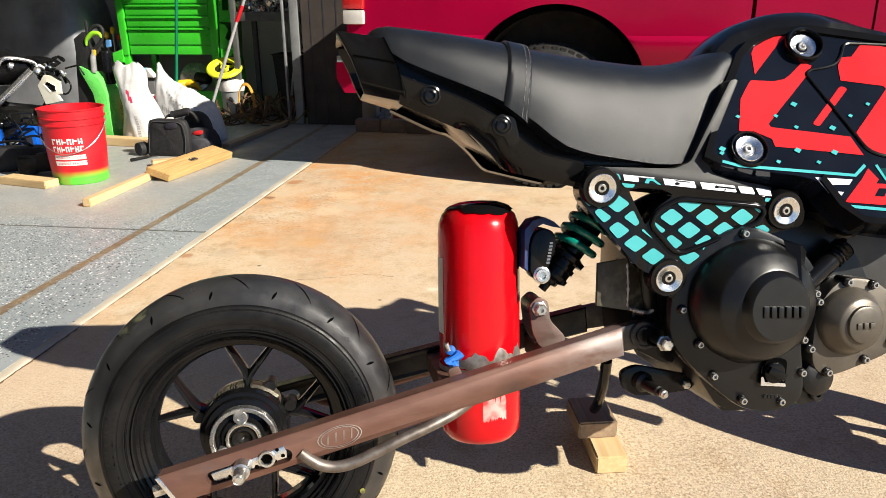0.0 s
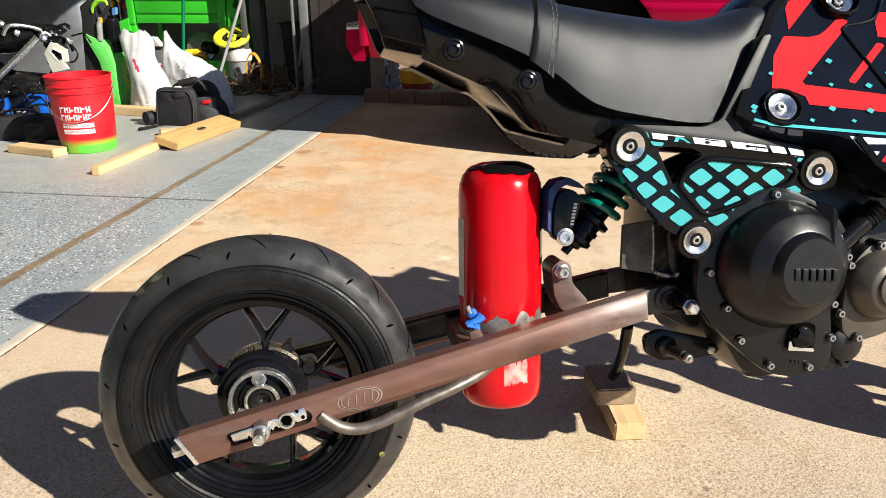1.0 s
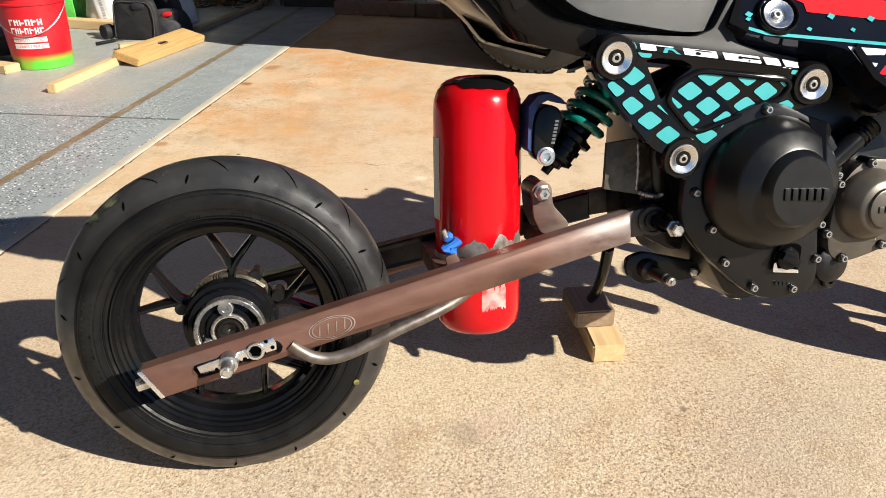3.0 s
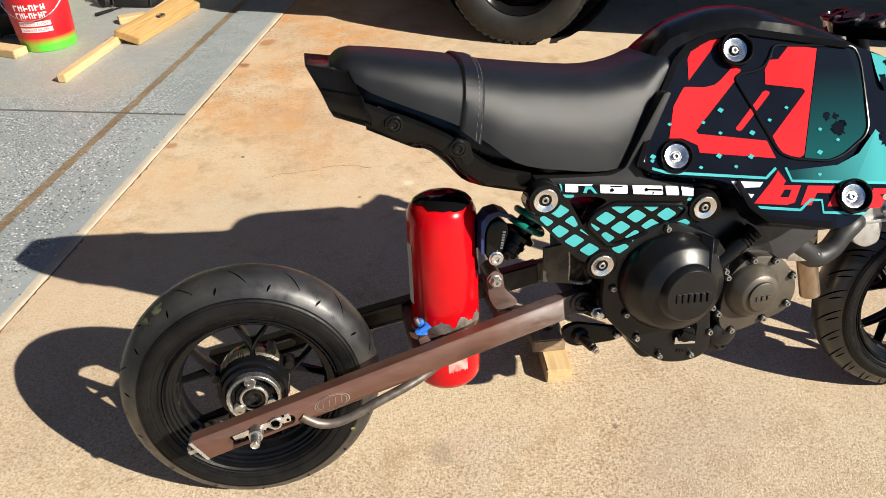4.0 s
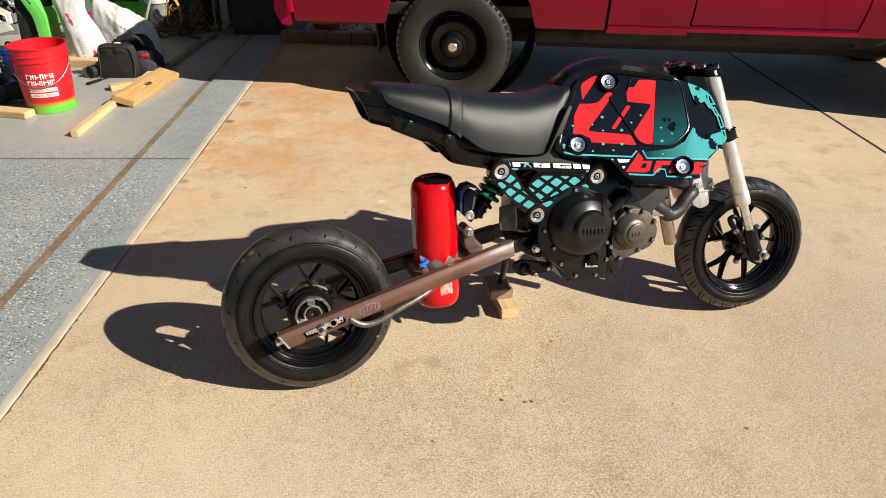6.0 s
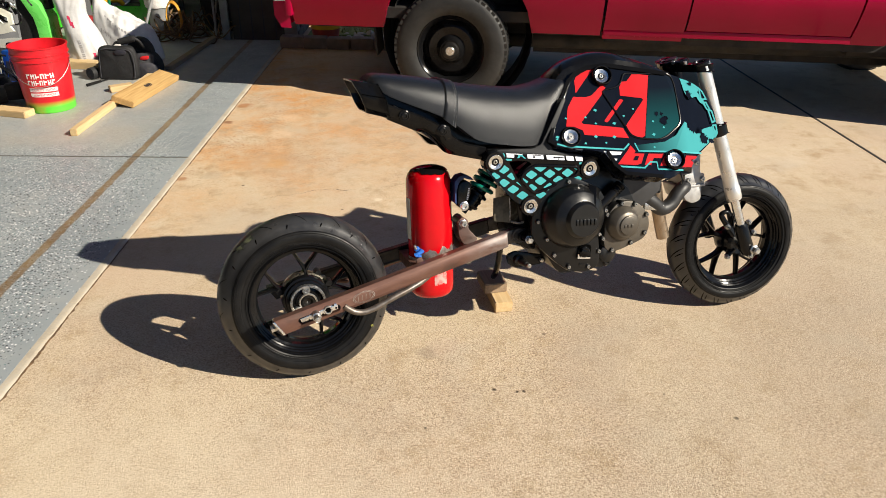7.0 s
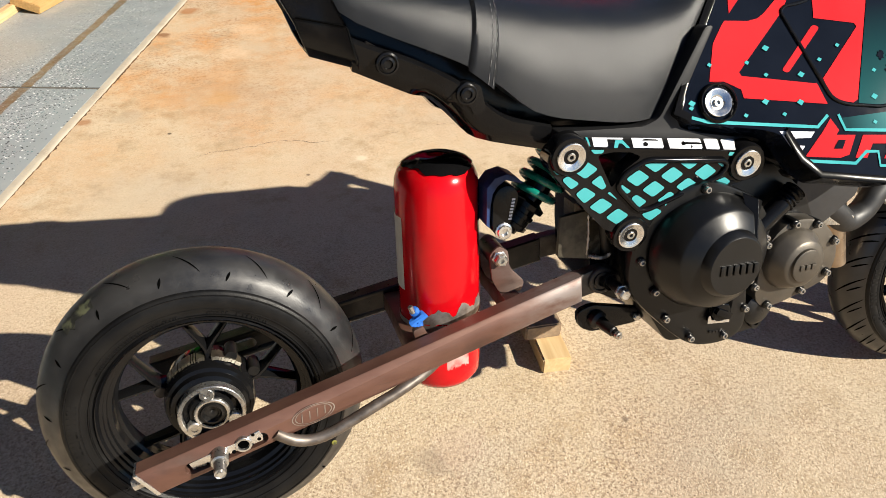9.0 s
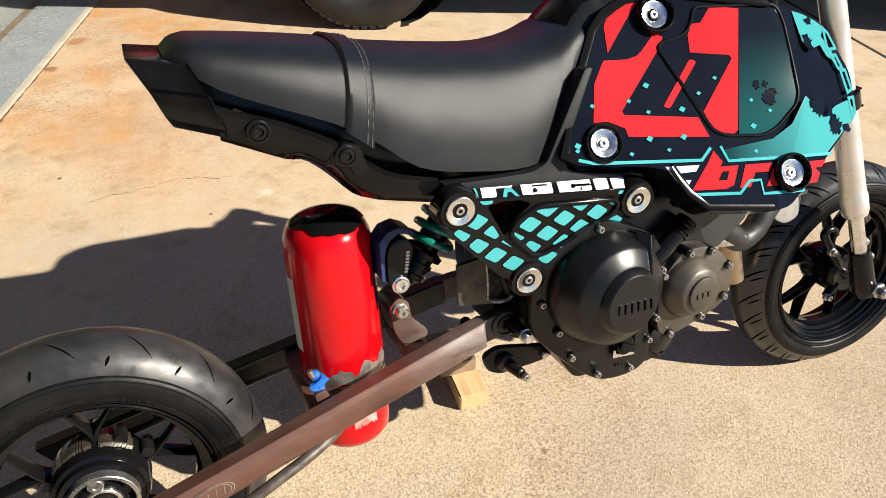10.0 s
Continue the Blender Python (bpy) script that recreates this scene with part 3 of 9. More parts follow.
def pickup():
    t = thing("pickup_truck", TRUCK, "red pickup truck parked on the driveway with black steel wheels", "truck")
    W = 1.62

    def skin(z):
        return 0.0 + (0.035 if z > 0.72 else 0.0) * (1 if z > 0.74 else (z - 0.72) / 0.02) + (0.05 * (0.62 - z) if z < 0.62 else 0)

    for y_in, s in ((0.0, 1), (W, -1)):
        rows = [(0.44, 0.115), (0.48, 0.088), (0.52, 0.064), (0.56, 0.044), (0.62, 0.020), (0.66, 0.008), (0.695, 0.0), (0.715, 0.018), (0.95, 0.022), (1.04, 0.03), (1.20, 0.05)]

        def yy(z):
            for (z0, d0), (z1, d1) in zip(rows, rows[1:]):
                if z <= z1:
                    return d0 + (d1 - d0) * (z - z0) / (z1 - z0)
            return rows[-1][1]

        def skinned(name, x0, x1, zlo, zhi, arch=None, mat=TRUCK_RED, nx=28):
            bm = B()
            zz = [z for z in (zlo, 0.48, 0.52, 0.56, 0.60, 0.64, 0.69, 0.70, 0.715, 0.80, 0.95, 1.04, 1.16, zhi) if zlo <= z <= zhi]
            zz = sorted(set(zz))
            grid = []
            for i in range(nx + 1):
                x = x0 + (x1 - x0) * i / nx
                lo = zlo
                if arch and abs(x - arch[0]) < arch[2]:
                    lo = max(zlo, arch[1] + math.sqrt(arch[2] ** 2 - (x - arch[0]) ** 2))
                col = [bm.verts.new((x, y_in + s * yy(max(z, lo) if z < lo else z), max(z, lo))) for z in zz]
                grid.append(col)
            for a, b in zip(grid, grid[1:]):
                for j in range(len(zz) - 1):
                    q = [a[j], b[j], b[j + 1], a[j + 1]]
                    if (q[0].co - q[3].co).length > 1e-5 or (q[1].co - q[2].co).length > 1e-5:
                        bm.faces.new(q)
            bmesh.ops.remove_doubles(bm, verts=bm.verts, dist=1e-5)
            geo = bmesh.ops.extrude_face_region(bm, geom=list(bm.faces))
            bmesh.ops.translate(bm, vec=(0, s * 0.03, 0), verts=[v for v in geo["geom"] if isinstance(v, bmesh.types.BMVert)])
            return part(name, bm, mat, t)
        skinned("bed_side", -0.93, 0.872, 0.44, 1.20, (0.05, 0.42, 0.43), nx=60)
        skinned("cab_corner", 0.888, 1.335, 0.42, 1.08)
        skinned("door", 1.345, 2.225, 0.49, 1.08)
        skinned("front_fender", 2.235, 3.55, 0.44, 1.0, (2.88, 0.40, 0.43), nx=40)
        bm = B(); box(bm, 0.888, 2.24, y_in + s * 0.088, y_in + s * 0.16, 0.445, 0.487)
        part("rocker", bm, TRUCK_RED, t, "", 0.01)
    bm = B()
    box(bm, -0.9, 0.87, 0.09, W - 0.09, 0.50, 0.56)
    box(bm, -0.9, 3.4, 0.28, 0.36, 0.40, 0.52)
    box(bm, -0.9, 3.4, W - 0.36, W - 0.28, 0.40, 0.52)
    # wide pan and low middle block: added to stop light and sight below the truck
    box(bm, 0.9, 3.4, 0.13, W - 0.13, 0.40, 0.50)
    box(bm, 0.5, 3.3, 0.52, 1.12, 0.24, 0.42)
    cyl(bm, (0.3, 0.42, 0.34), (2.6, 0.40, 0.36), 0.05)
    cyl(bm, (0.05, 0.2, 0.33), (0.05, W - 0.2, 0.33), 0.045)
    box(bm, 2.3, 3.4, 0.25, W - 0.25, 0.35, 0.9)
    part("chassis_and_light_block", bm, UNDER, t)
    bm = B()
    for y0 in (0.09, W - 0.35):
        bm = B()
        lathe(bm, [(0, 0.44), (0.24, 0.44), (0.25, 0.40), (0.02, 0.40)], (0.05, y0, 0.42), (0, 1, 0), 30, False)
        box(bm, -0.4, 0.5, y0 + 0.24, y0 + 0.26, 0.45, 0.9)
        part("wheel_housing", bm, UNDER, t)
    bm = B(); box(bm, -0.96, -0.92, 0.03, W - 0.03, 0.50, 1.18)
    part("tailgate", bm, TRUCK_RED, t, "", 0.012)
    bm = B()
    rings(bm, [[(-0.99, y, 0.44), (-1.025, y, 0.50), (-1.025, y, 0.565), (-0.96, y, 0.57), (-0.95, y, 0.44)] for y in (0.06, W - 0.06)])
    part("rear_bumper", bm, TRUCK_RED, t, "", 0.012)
    part("bumper_step", box(B(), -1.035, -0.95, 0.06, W - 0.06, 0.572, 0.61), CHROME, t, "dull grey bumper step", 0.008)
    for y in (-0.002, W - 0.058):
        bm = B(); box(bm, -0.965, -0.86, y, y + 0.06, 0.83, 1.03)
        part("tail_lamp", bm, LENS_RED, t, "red tail lamp lens", 0.008)
        bm = B(); box(bm, -0.965, -0.86, y, y + 0.06, 0.76, 0.825)
        part("reversing_lamp", bm, LENS_CLEAR, t, "clear reversing lamp lens", 0.008)
    # cab roof and glass
    bm = B()
    rings(bm, [[(0.90, y0, 1.08), (2.85, y0, 1.08), (2.15, y1, 1.60), (1.02, y1, 1.60)] for y0, y1 in ((0.05, 0.17), (W - 0.05, W - 0.17))])
    part("cab", bm, TRUCK_RED, t, "", 0.03)
    for y0, y1 in ((0.04, 0.145), (W - 0.04, W - 0.145)):
        bm = B()
        rings(bm, [[(x, y + d, z) for x, z, y in ((1.0, 1.12, y0), (2.62, 1.12, y0), (2.08, 1.54, y1), (1.08, 1.54, y1))] for d in (0.0, 0.01)])
        part("side_window", bm, GLASS, t)
    bm = B(); box(bm, 2.3, 3.55, 0.06, W - 0.06, 0.92, 1.02)
    part("bonnet", bm, TRUCK_RED, t, "", 0.03)
    bm = B(); box(bm, 3.5, 3.62, 0.03, W - 0.03, 0.45, 0.85)
    part("front_bumper", bm, CHROME, t, "", 0.03)
    for x in (0.015, 2.88):
        for y, s in ((0.03, 1), (W - 0.03, -1)):
            w = part("wheel", lathe(B(), [(0.012, 0.02), (0.012, 0.06), (0.035, 0.075), (0.055, 0.085), (0.05, 0.13), (0.075, 0.165), (0.035, 0.178), (0.02, 0.196), (0.03, 0.205), (0.2, 0.205)], (x, y, 0.335), (0, s, 0), 40, False), SATIN_BLACK, t, "black steel wheel")
            prof = [(0.02, 0.200), (0.004, 0.225), (0.0, 0.26), (0.004, 0.295), (0.014, 0.322), (0.03, 0.335), (0.12, 0.340), (0.19, 0.335), (0.21, 0.322), (0.22, 0.26), (0.2, 0.20)]
            ty = part("tyre", lathe(B(), prof, (x, y, 0.335), (0, s, 0), 56, False), TYRE_OLD, w, "worn black truck tyre")
            bm = B()
            for i in range(52):
                a = 2 * math.pi * i / 52
                for dy, ww in ((0.012, 0.03), (0.06, 0.03), (0.11, 0.03), (0.16, 0.03)):
                    m = Matrix.Translation((x, y, 0.335)) @ Matrix.Rotation(a + (0.03 if dy in (0.06, 0.16) else 0), 4, "Y")
                    box(bm, -0.013, 0.013, s * dy, s * (dy + ww), 0.328 if dy > 0.02 else 0.318, 0.3412 if dy > 0.02 else 0.3325, m)
            tagged(part("tread_block", bm, TYRE_OLD, w), kind="stuff")
            bm = lathe(B(), [(-0.002, 0.001), (-0.004, 0.025), (0.0, 0.045), (0.015, 0.055), (0.04, 0.06)], (x, y, 0.335), (0, s, 0), 24)
            part("hub_cap", bm, DARK_METAL, w, "dark metal centre cap")
            for i in range(8):
                a = 2 * math.pi * i / 8 + 0.2
                # dark slugs painted as the shade in the wheel's slots
                sl = rounded([(-0.026, -0.012), (0.026, -0.012), (0.026, 0.012), (-0.026, 0.012)], 0.011, 4)
                hole = B()
                slab(hole, sl, s * 0.058, s * 0.080)
                bmesh.ops.transform(hole, matrix=Matrix.Translation((x, y, 0.335)) @ Matrix.Rotation(a, 4, "Y") @ Matrix.Translation((0, 0, 0.143)), verts=hole.verts)
                part("slot", hole, RECESS_SHADE, w)
            bm = lathe(B(), [(-0.006, 0.001), (-0.006, 0.024), (-0.003, 0.027)], (x, y, 0.335), (0, s, 0), 24)
            part("cap_badge", bm, ALU, w, "small bright round badge")
    bm = B()
    rings(bm, [[(-0.46 + 0.02 * k, 0.12, 0.56 - 0.29 * k), (-0.46 + 0.02 * k, 0.32, 0.56 - 0.29 * k), (-0.452 + 0.02 * k, 0.32, 0.56 - 0.29 * k), (-0.452 + 0.02 * k, 0.12, 0.56 - 0.29 * k)] for k in (0, 0.5, 1)])
    part("mud_flap", bm, UNDER, t, "black rubber mud flap")
    bm = B()
    tube(bm, [(0.6, 0.55, 0.42), (-0.2, 0.6, 0.44), (-0.7, 0.50, 0.42), (-0.93, 0.45, 0.42)], 0.03, 14)
    part("exhaust_pipe", bm, ZINC, t)
    return t


pickup()

# ---- motorcycle: leans away on its side stand; built upright, then leaned ----
BIKE = thing("motorcycle", Matrix.Translation((-0.0106, -0.0473, 0.006)) @ Matrix.Rotation(radians(-12.0), 4, "X"), "black custom minibike with red and aqua graphics, leaning on its stand", "motorcycle")


def bp(name, bm, material, label="", bevel=0.0, parent=None, seg=2):
    return part(name, bm, material, parent or BIKE, label, bevel, seg)


def wheel_and_tyre(name, c, R, W, lip, hub_r, turn=0.0, count=15):
    """A cast wheel with five forked spokes and its tyre, about the point c."""
    m = Matrix.Translation(c) @ Matrix.Rotation(turn, 4, "Z")

    def done(bm):
        bmesh.ops.transform(bm, matrix=m, verts=bm.verts)
        return bm
    h = W * 0.40
    edge = [(-h - 0.004, lip), (-h - 0.007, lip - 0.003), (-h - 0.003, lip - 0.007), (-h + 0.001, lip - 0.008), (-h + 0.003, lip - 0.012), (-h + 0.009, lip - 0.0125), (-h + 0.011, lip - 0.016), (-h + 0.018, lip - 0.017), (-h + 0.021, lip - 0.023), (-0.012, lip - 0.025), (-0.008, lip - 0.029)]
    prof = edge + [(-y, r) for y, r in reversed(edge)] + [(h - 0.004, lip - 0.001), (h - 0.02, lip - 0.012), (-h + 0.02, lip - 0.012), (-h + 0.004, lip - 0.001), (-h - 0.004, lip)]
    wheel = bp(name, done(lathe(B(), prof, (0, 0, 0), (0, 1, 0), 64, False)), RIM_BLACK, "gloss black cast rim")
    s = W / 2
    T = R - lip

    def tread_r(y):
        """Radius of the rounded crown at y."""
        return R - T * 0.46 * (abs(y) / (s * 0.87)) ** 2.6
    tp = [(-h - 0.002, lip - 0.002), (-s * 0.90, lip + 0.003), (-s * 0.935, lip + 0.007), (-s * 0.928, lip + 0.010), (-s * 0.985, lip + T * 0.22), (-s, lip + T * 0.32), (-s * 0.985, lip + T * 0.42), (-s * 0.94, lip + T * 0.505), (-s * 0.915, lip + T * 0.528), (-s * 0.89, lip + T * 0.533)]
    n = 12
    half = len(tp)
    for i in range(n + 1):
        y = (-1 + 2 * i / n) * s * 0.87
        tp.append((y, tread_r(y)))
    tp += [(-y, r) for y, r in reversed(tp[:half])]
    tyre = part("tyre", done(lathe(B(), tp, (0, 0, 0), (0, 1, 0), 112, False)), RUBBER, wheel, "black street tyre with sparse slashed tread")
    tyre.data.materials.append(TREAD)
    inv = m.inverted()
    for f in tyre.data.polygons:
        q = inv @ f.center
        f.material_index = 1 if math.hypot(q.x, q.z) > lip + T * 0.537 else 0

    # tread grooves: flat ribbons on the crown, their inner shade painted near-black
    bm = B()
    for k in range(count):
        for side in (-1, 1):
            a0 = 2 * math.pi * (k + (0.5 if side > 0 else 0)) / count
            for y0, y1, da, w in (((0.010, 0.040, 0.15, 0.0015), (0.040, 0.049, -0.02, 0.0021)) if count < 20 else ((0.006, 0.054, 0.20, 0.0024), (0.030, 0.052, 0.07, 0.0020))):
                steps = 5
                prev = None
                for i in range(steps + 1):
                    t = i / steps
                    y, a = side * (y0 + (y1 - y0) * t) * W / 0.127, a0 + da * (t - 0.3) + (0.0 if da > 0 else 0.28)
                    ww = w * (1 - 0.8 * abs(2 * t - 1) ** 2)
                    r = tread_r(y) + 0.0006
                    row = [bm.verts.new((r * math.sin(a + q * ww / r), y, r * math.cos(a + q * ww / r))) for q in (-1, 1)]
                    if prev:
                        bm.faces.new((prev[0], prev[1], row[1], row[0]))
                    prev = row
    tagged(part("tread_groove", done(bm), RECESS_SHADE, wheel), kind="stuff")
    # raised sidewall marks: plain bars in arcs, and fine rings
    bm = B()
    rr = random.Random(7)
    for a0, a1, rel, tall, wide in ((-0.95, -0.10, 0.10, 0.0035, 0.0020), (-0.88, -0.20, 0.17, 0.0030, 0.0018), (0.15, 0.70, 0.12, 0.0035, 0.0020), (0.95, 1.35, 0.36, 0.0060, 0.0030), (0.98, 1.30, 0.24, 0.0035, 0.0020), (1.95, 2.45, 0.34, 0.0085, 0.0040), (2.75, 3.25, 0.30, 0.0050, 0.0026), (3.5, 4.1, 0.14, 0.0035, 0.0020), (4.15, 5.05, 0.33, 0.0120, 0.0045)):
        a = a0
        while a < a1:
            w = wide * rr.uniform(0.5, 1.3)
            r0 = lip + (R - lip) * rel
            yy = -s * (0.986 if rel > 0.2 else 0.955) - 0.0002
            if rr.random() > 0.16:
                mm = Matrix.Rotation(a, 4, "Y")
                h0 = r0 - tall / 2
                box(bm, -w / 2, w / 2, yy - 0.0005, yy + 0.002, h0, h0 + tall, mm)
                if tall > 0.004 and rr.random() < 0.7:
                    h1 = h0 + tall * rr.choice((0.0, 0.42, 0.85))
                    box(bm, -w / 2, w * 1.2, yy - 0.0005, yy + 0.002, h1, h1 + tall * 0.18, mm)
            a += (w * rr.uniform(1.5, 2.4) + wide * 0.4) / r0
    tagged(part("sidewall_mark", done(bm), RUBBER, wheel), kind="stuff")
    bm = B()
    for rel, yk in ((0.055, 0.937), (0.205, 0.978), (0.46, 0.972)):
        r0 = lip + T * rel
        lathe(bm, [(-s * yk + 0.002, r0 - 0.0012), (-s * yk - 0.0007, r0 - 0.0005), (-s * yk - 0.0007, r0 + 0.0005), (-s * yk + 0.002, r0 + 0.0012)], (0, 0, 0), (0, 1, 0), 96, False)
    part("sidewall_ring", done(bm), RUBBER, wheel)
    # hub and spokes
    bm = lathe(B(), [(-0.055, 0.012), (-0.055, 0.030), (-0.050, 0.033), (-0.046, hub_r * 0.78), (-0.03, hub_r), (0.02, hub_r), (0.035, hub_r * 0.8), (0.05, 0.03), (0.05, 0.012)], (0, 0, 0), (0, 1, 0), 40, False)
    part("hub", done(bm), RIM_BLACK, wheel)
    for k in range(5):
        a = 2 * math.pi * k / 5 + 0.1
        mid, end = hub_r + (lip - hub_r) * 0.16, lip - 0.014
        def P(r, an):
            return Vector((r * math.sin(an), 0.004, r * math.cos(an)))
        for da in (-0.30, 0.30):
            pts = [P(hub_r * 0.85, a), P(mid, a + da * 0.10), P((mid + end) / 2, a + da * 0.66), P(end, a + da)]
            path = smooth_path(pts, 4)
            loops = []
            for i, p in enumerate(path):
                t = i / (len(path) - 1)
                d = (path[min(i + 1, len(path) - 1)] - path[max(i - 1, 0)]).normalized()
                q = Vector((d.z, 0, -d.x))
                w, dp = 0.0066 - 0.0032 * t, 0.015 - 0.005 * t
                loops.append([p + q * w + Vector((0, -dp * 0.5, 0)), p + q * 0.3 * w + Vector((0, -dp, 0)), p - q * 0.3 * w + Vector((0, -dp, 0)), p - q * w + Vector((0, -dp * 0.5, 0)), p - q * w + Vector((0, dp, 0)), p + q * w + Vector((0, dp, 0))])
            sp = rings(B(), loops)
            part("spoke", done(sp), RIM_BLACK, wheel)
    return wheel


REAR = wheel_and_tyre("rear_wheel", (0, 0, 0.2386), 0.2386, 0.127, 0.160, 0.064)
HUB_C = Vector((0.002, 0, 0.2376))
bm = lathe(B(), [(-0.050, 0.0422), (-0.0600, 0.0425), (-0.0612, 0.0435), (-0.0612, 0.0478), (-0.0600, 0.0490), (-0.045, 0.0495)], HUB_C, (0, 1, 0), 56, False)
part("hub_ring", bm, ZINC, REAR, "bare machined hub ring")
bm = lathe(B(), [(-0.048, 0.0), (-0.052, 0.006), (-0.052, 0.011), (-0.058, 0.0125), (-0.060, 0.014), (-0.060, 0.0165), (-0.056, 0.0175), (-0.056, 0.0205), (-0.045, 0.0215)], HUB_C, (0, 1, 0), 36, False)
part("bearing", bm, DARK_METAL, REAR, "dark wheel bearing")
bm = lathe(B(), [(-0.050, 0.0205), (-0.0595, 0.0210), (-0.0605, 0.0225), (-0.0605, 0.0245), (-0.0590, 0.0258), (-0.046, 0.0265)], HUB_C, (0, 1, 0), 40, False)
part("bearing_seat", bm, ZINC, REAR, "bare machined bearing seat")
# near-black disc: the shade in the gap behind the hub ring, as colour
bm = lathe(B(), [(-0.046, 0.012), (-0.046, 0.046)], HUB_C, (0, 1, 0), 32, False)
part("hub_face", bm, RECESS_SHADE, REAR)
for a in (-0.06, 2.03, 4.12):
    d = Vector((math.sin(a), 0, math.cos(a)))
    c = HUB_C + d * 0.0345
    bm = lathe(B(), [(-0.046, 0.0112), (-0.0600, 0.0106), (-0.0612, 0.0094), (-0.0612, 0.0050), (-0.055, 0.0046), (-0.055, 0.0005)], c, (0, 1, 0), 20)
    boss = part("hub_boss", bm, ZINC, REAR, "bare threaded boss")
    e = Vector((d.z, 0, -d.x))
    bm = rings(B(), [[HUB_C + d * r + e * w * sgn + Vector((0, y, 0)) for sgn, y in ((-1, -0.046), (1, -0.046), (1, -0.0598), (-1, -0.0598))] for r, w in ((0.0245, 0.0035), (0.0420, 0.0085))])
    part("web", bm, ZINC, boss)
# bare edge of the carrier where the black paint is worn off
bm = B()
rr = random.Random(12)
for i in range(64):
    a = -0.95 + 1.75 * i / 63
    if rr.random() < 0.12 or 0.02 < a < 0.16:
        continue
    d0, d1 = ((math.sin(q), math.cos(q)) for q in (a - 0.0142, a + 0.0142))
    y0, y1 = -0.016 - 0.003 * rr.random(), 0.004 + 0.004 * rr.random()
    rings(bm, [[(HUB_C.x + dx * r, y, HUB_C.z + dz * r) for r, y in ((0.0676, y0), (0.0715, y0 + 0.003), (0.0715, y1), (0.0676, y1))] for dx, dz in (d0, d1)])
part("worn_edge", bm, OLIVE, REAR, "bare worn edge of the black hub carrier")
# bare swarf-coloured lugs between the spokes
for a in (0.55, 1.15, -1.25):
    c = HUB_C + Vector((math.sin(a), 0, math.cos(a))) * 0.074
    part("carrier_lug", lathe(B(), [(-0.012, 0.004), (-0.012, 0.0085), (-0.009, 0.0095), (0.02, 0.0095)], c, (0, 1, 0), 16), DARK_METAL, REAR)
# remains of a pale sticker and a paint dot on the tyre
def tyre_patch(a0, a1, y0, y1, mat, label, seed):
    q, bm, prev = random.Random(seed), B(), None
    for i in range(13):
        a = a0 + (a1 - a0) * i / 12
        row = []
        for k in range(5):
            y = y0 + (y1 - y0) * (k / 4 + (q.uniform(-0.18, 0.18) if k in (0, 4) else 0))
            r = 0.2386 - 0.0786 * 0.46 * (abs(y) / (0.0635 * 0.87)) ** 2.6 + 0.0008
            row.append(bm.verts.new((r * math.sin(a), y, 0.2386 + r * math.cos(a))))
        if prev:
            for k in range(4):
                bm.faces.new((prev[k], prev[k + 1], row[k + 1], row[k]))
        prev = row
    part("sticker", bm, mat, REAR, label)


tyre_patch(-0.80, -0.56, -0.036, -0.020, M("sticker_glue", (0.10, 0.105, 0.06), (0.02, 0.02, 0.017), 70, 0.5, lo=0.42, hi=0.55), "pale torn sticker remains on the tread", 3)
bm = lathe(B(), [(0.0, 0.0045), (-0.0004, 0.004), (-0.0005, 0.001)], (0.173, -0.0640, 0.141), (0, 1, 0), 14)
part("paint_dot", bm, M("yellow_dot", (0.20, 0.19, 0.03), (0.06, 0.06, 0.02), 300, 0.7), REAR, "worn yellow paint dot")
# hub carrier behind the near ring
bm = lathe(B(), [(-0.047, 0.050), (-0.045, 0.0565), (-0.036, 0.0585), (-0.034, 0.0640), (-0.026, 0.0665), (0.01, 0.068), (0.03, 0.066), (0.04, 0.05)], (0, 0, 0.2386), (0, 1, 0), 40, False)
part("cush_drive", bm, GLOSS_BLACK, REAR)

# swingarm: two box arms, pivot lugs, cross tube, braces, axle
ARM0, ARM1 = Vector((-0.09, 0, 0.212)), Vector((0.545, 0, 0.377))
ad = (ARM1 - ARM0).normalized()
an = Vector((-ad.z, 0, ad.x))
SWING = bp("swingarm", lathe(B(), [(-0.085, 0.02), (0.085, 0.02)], (0.633, 0, 0.354), (0, 1, 0), 20), DARK_METAL, "bare rust-brown steel box-section swingarm")


def splay(bm):
    """The arms close in on the pivot: carry straight geometry onto their slanting lines."""
    for v in bm.verts:
        if abs(v.co.y) > 0.1 and v.co.x > 0:
            d = 0.11 * v.co.x
            v.co += Vector((0.6 * d, d if v.co.y < 0 else -d, -0.65 * d))
    return bm


def oval(c, half, r, n=9):
    """A slot's outline along the arm."""
    out = []
    for sx, a0 in ((1, -90), (-1, 90)):
        for i in range(n):
            a = radians(a0 + 180 * i / (n - 1))
            p = c + ad * (sx * (half + r * math.cos(a) * sx)) + an * r * math.sin(a)
            out.append((p.x, p.z))
    return out


SLOT = oval(Vector((0.018, 0, 0.2360)), 0.047, 0.0098)


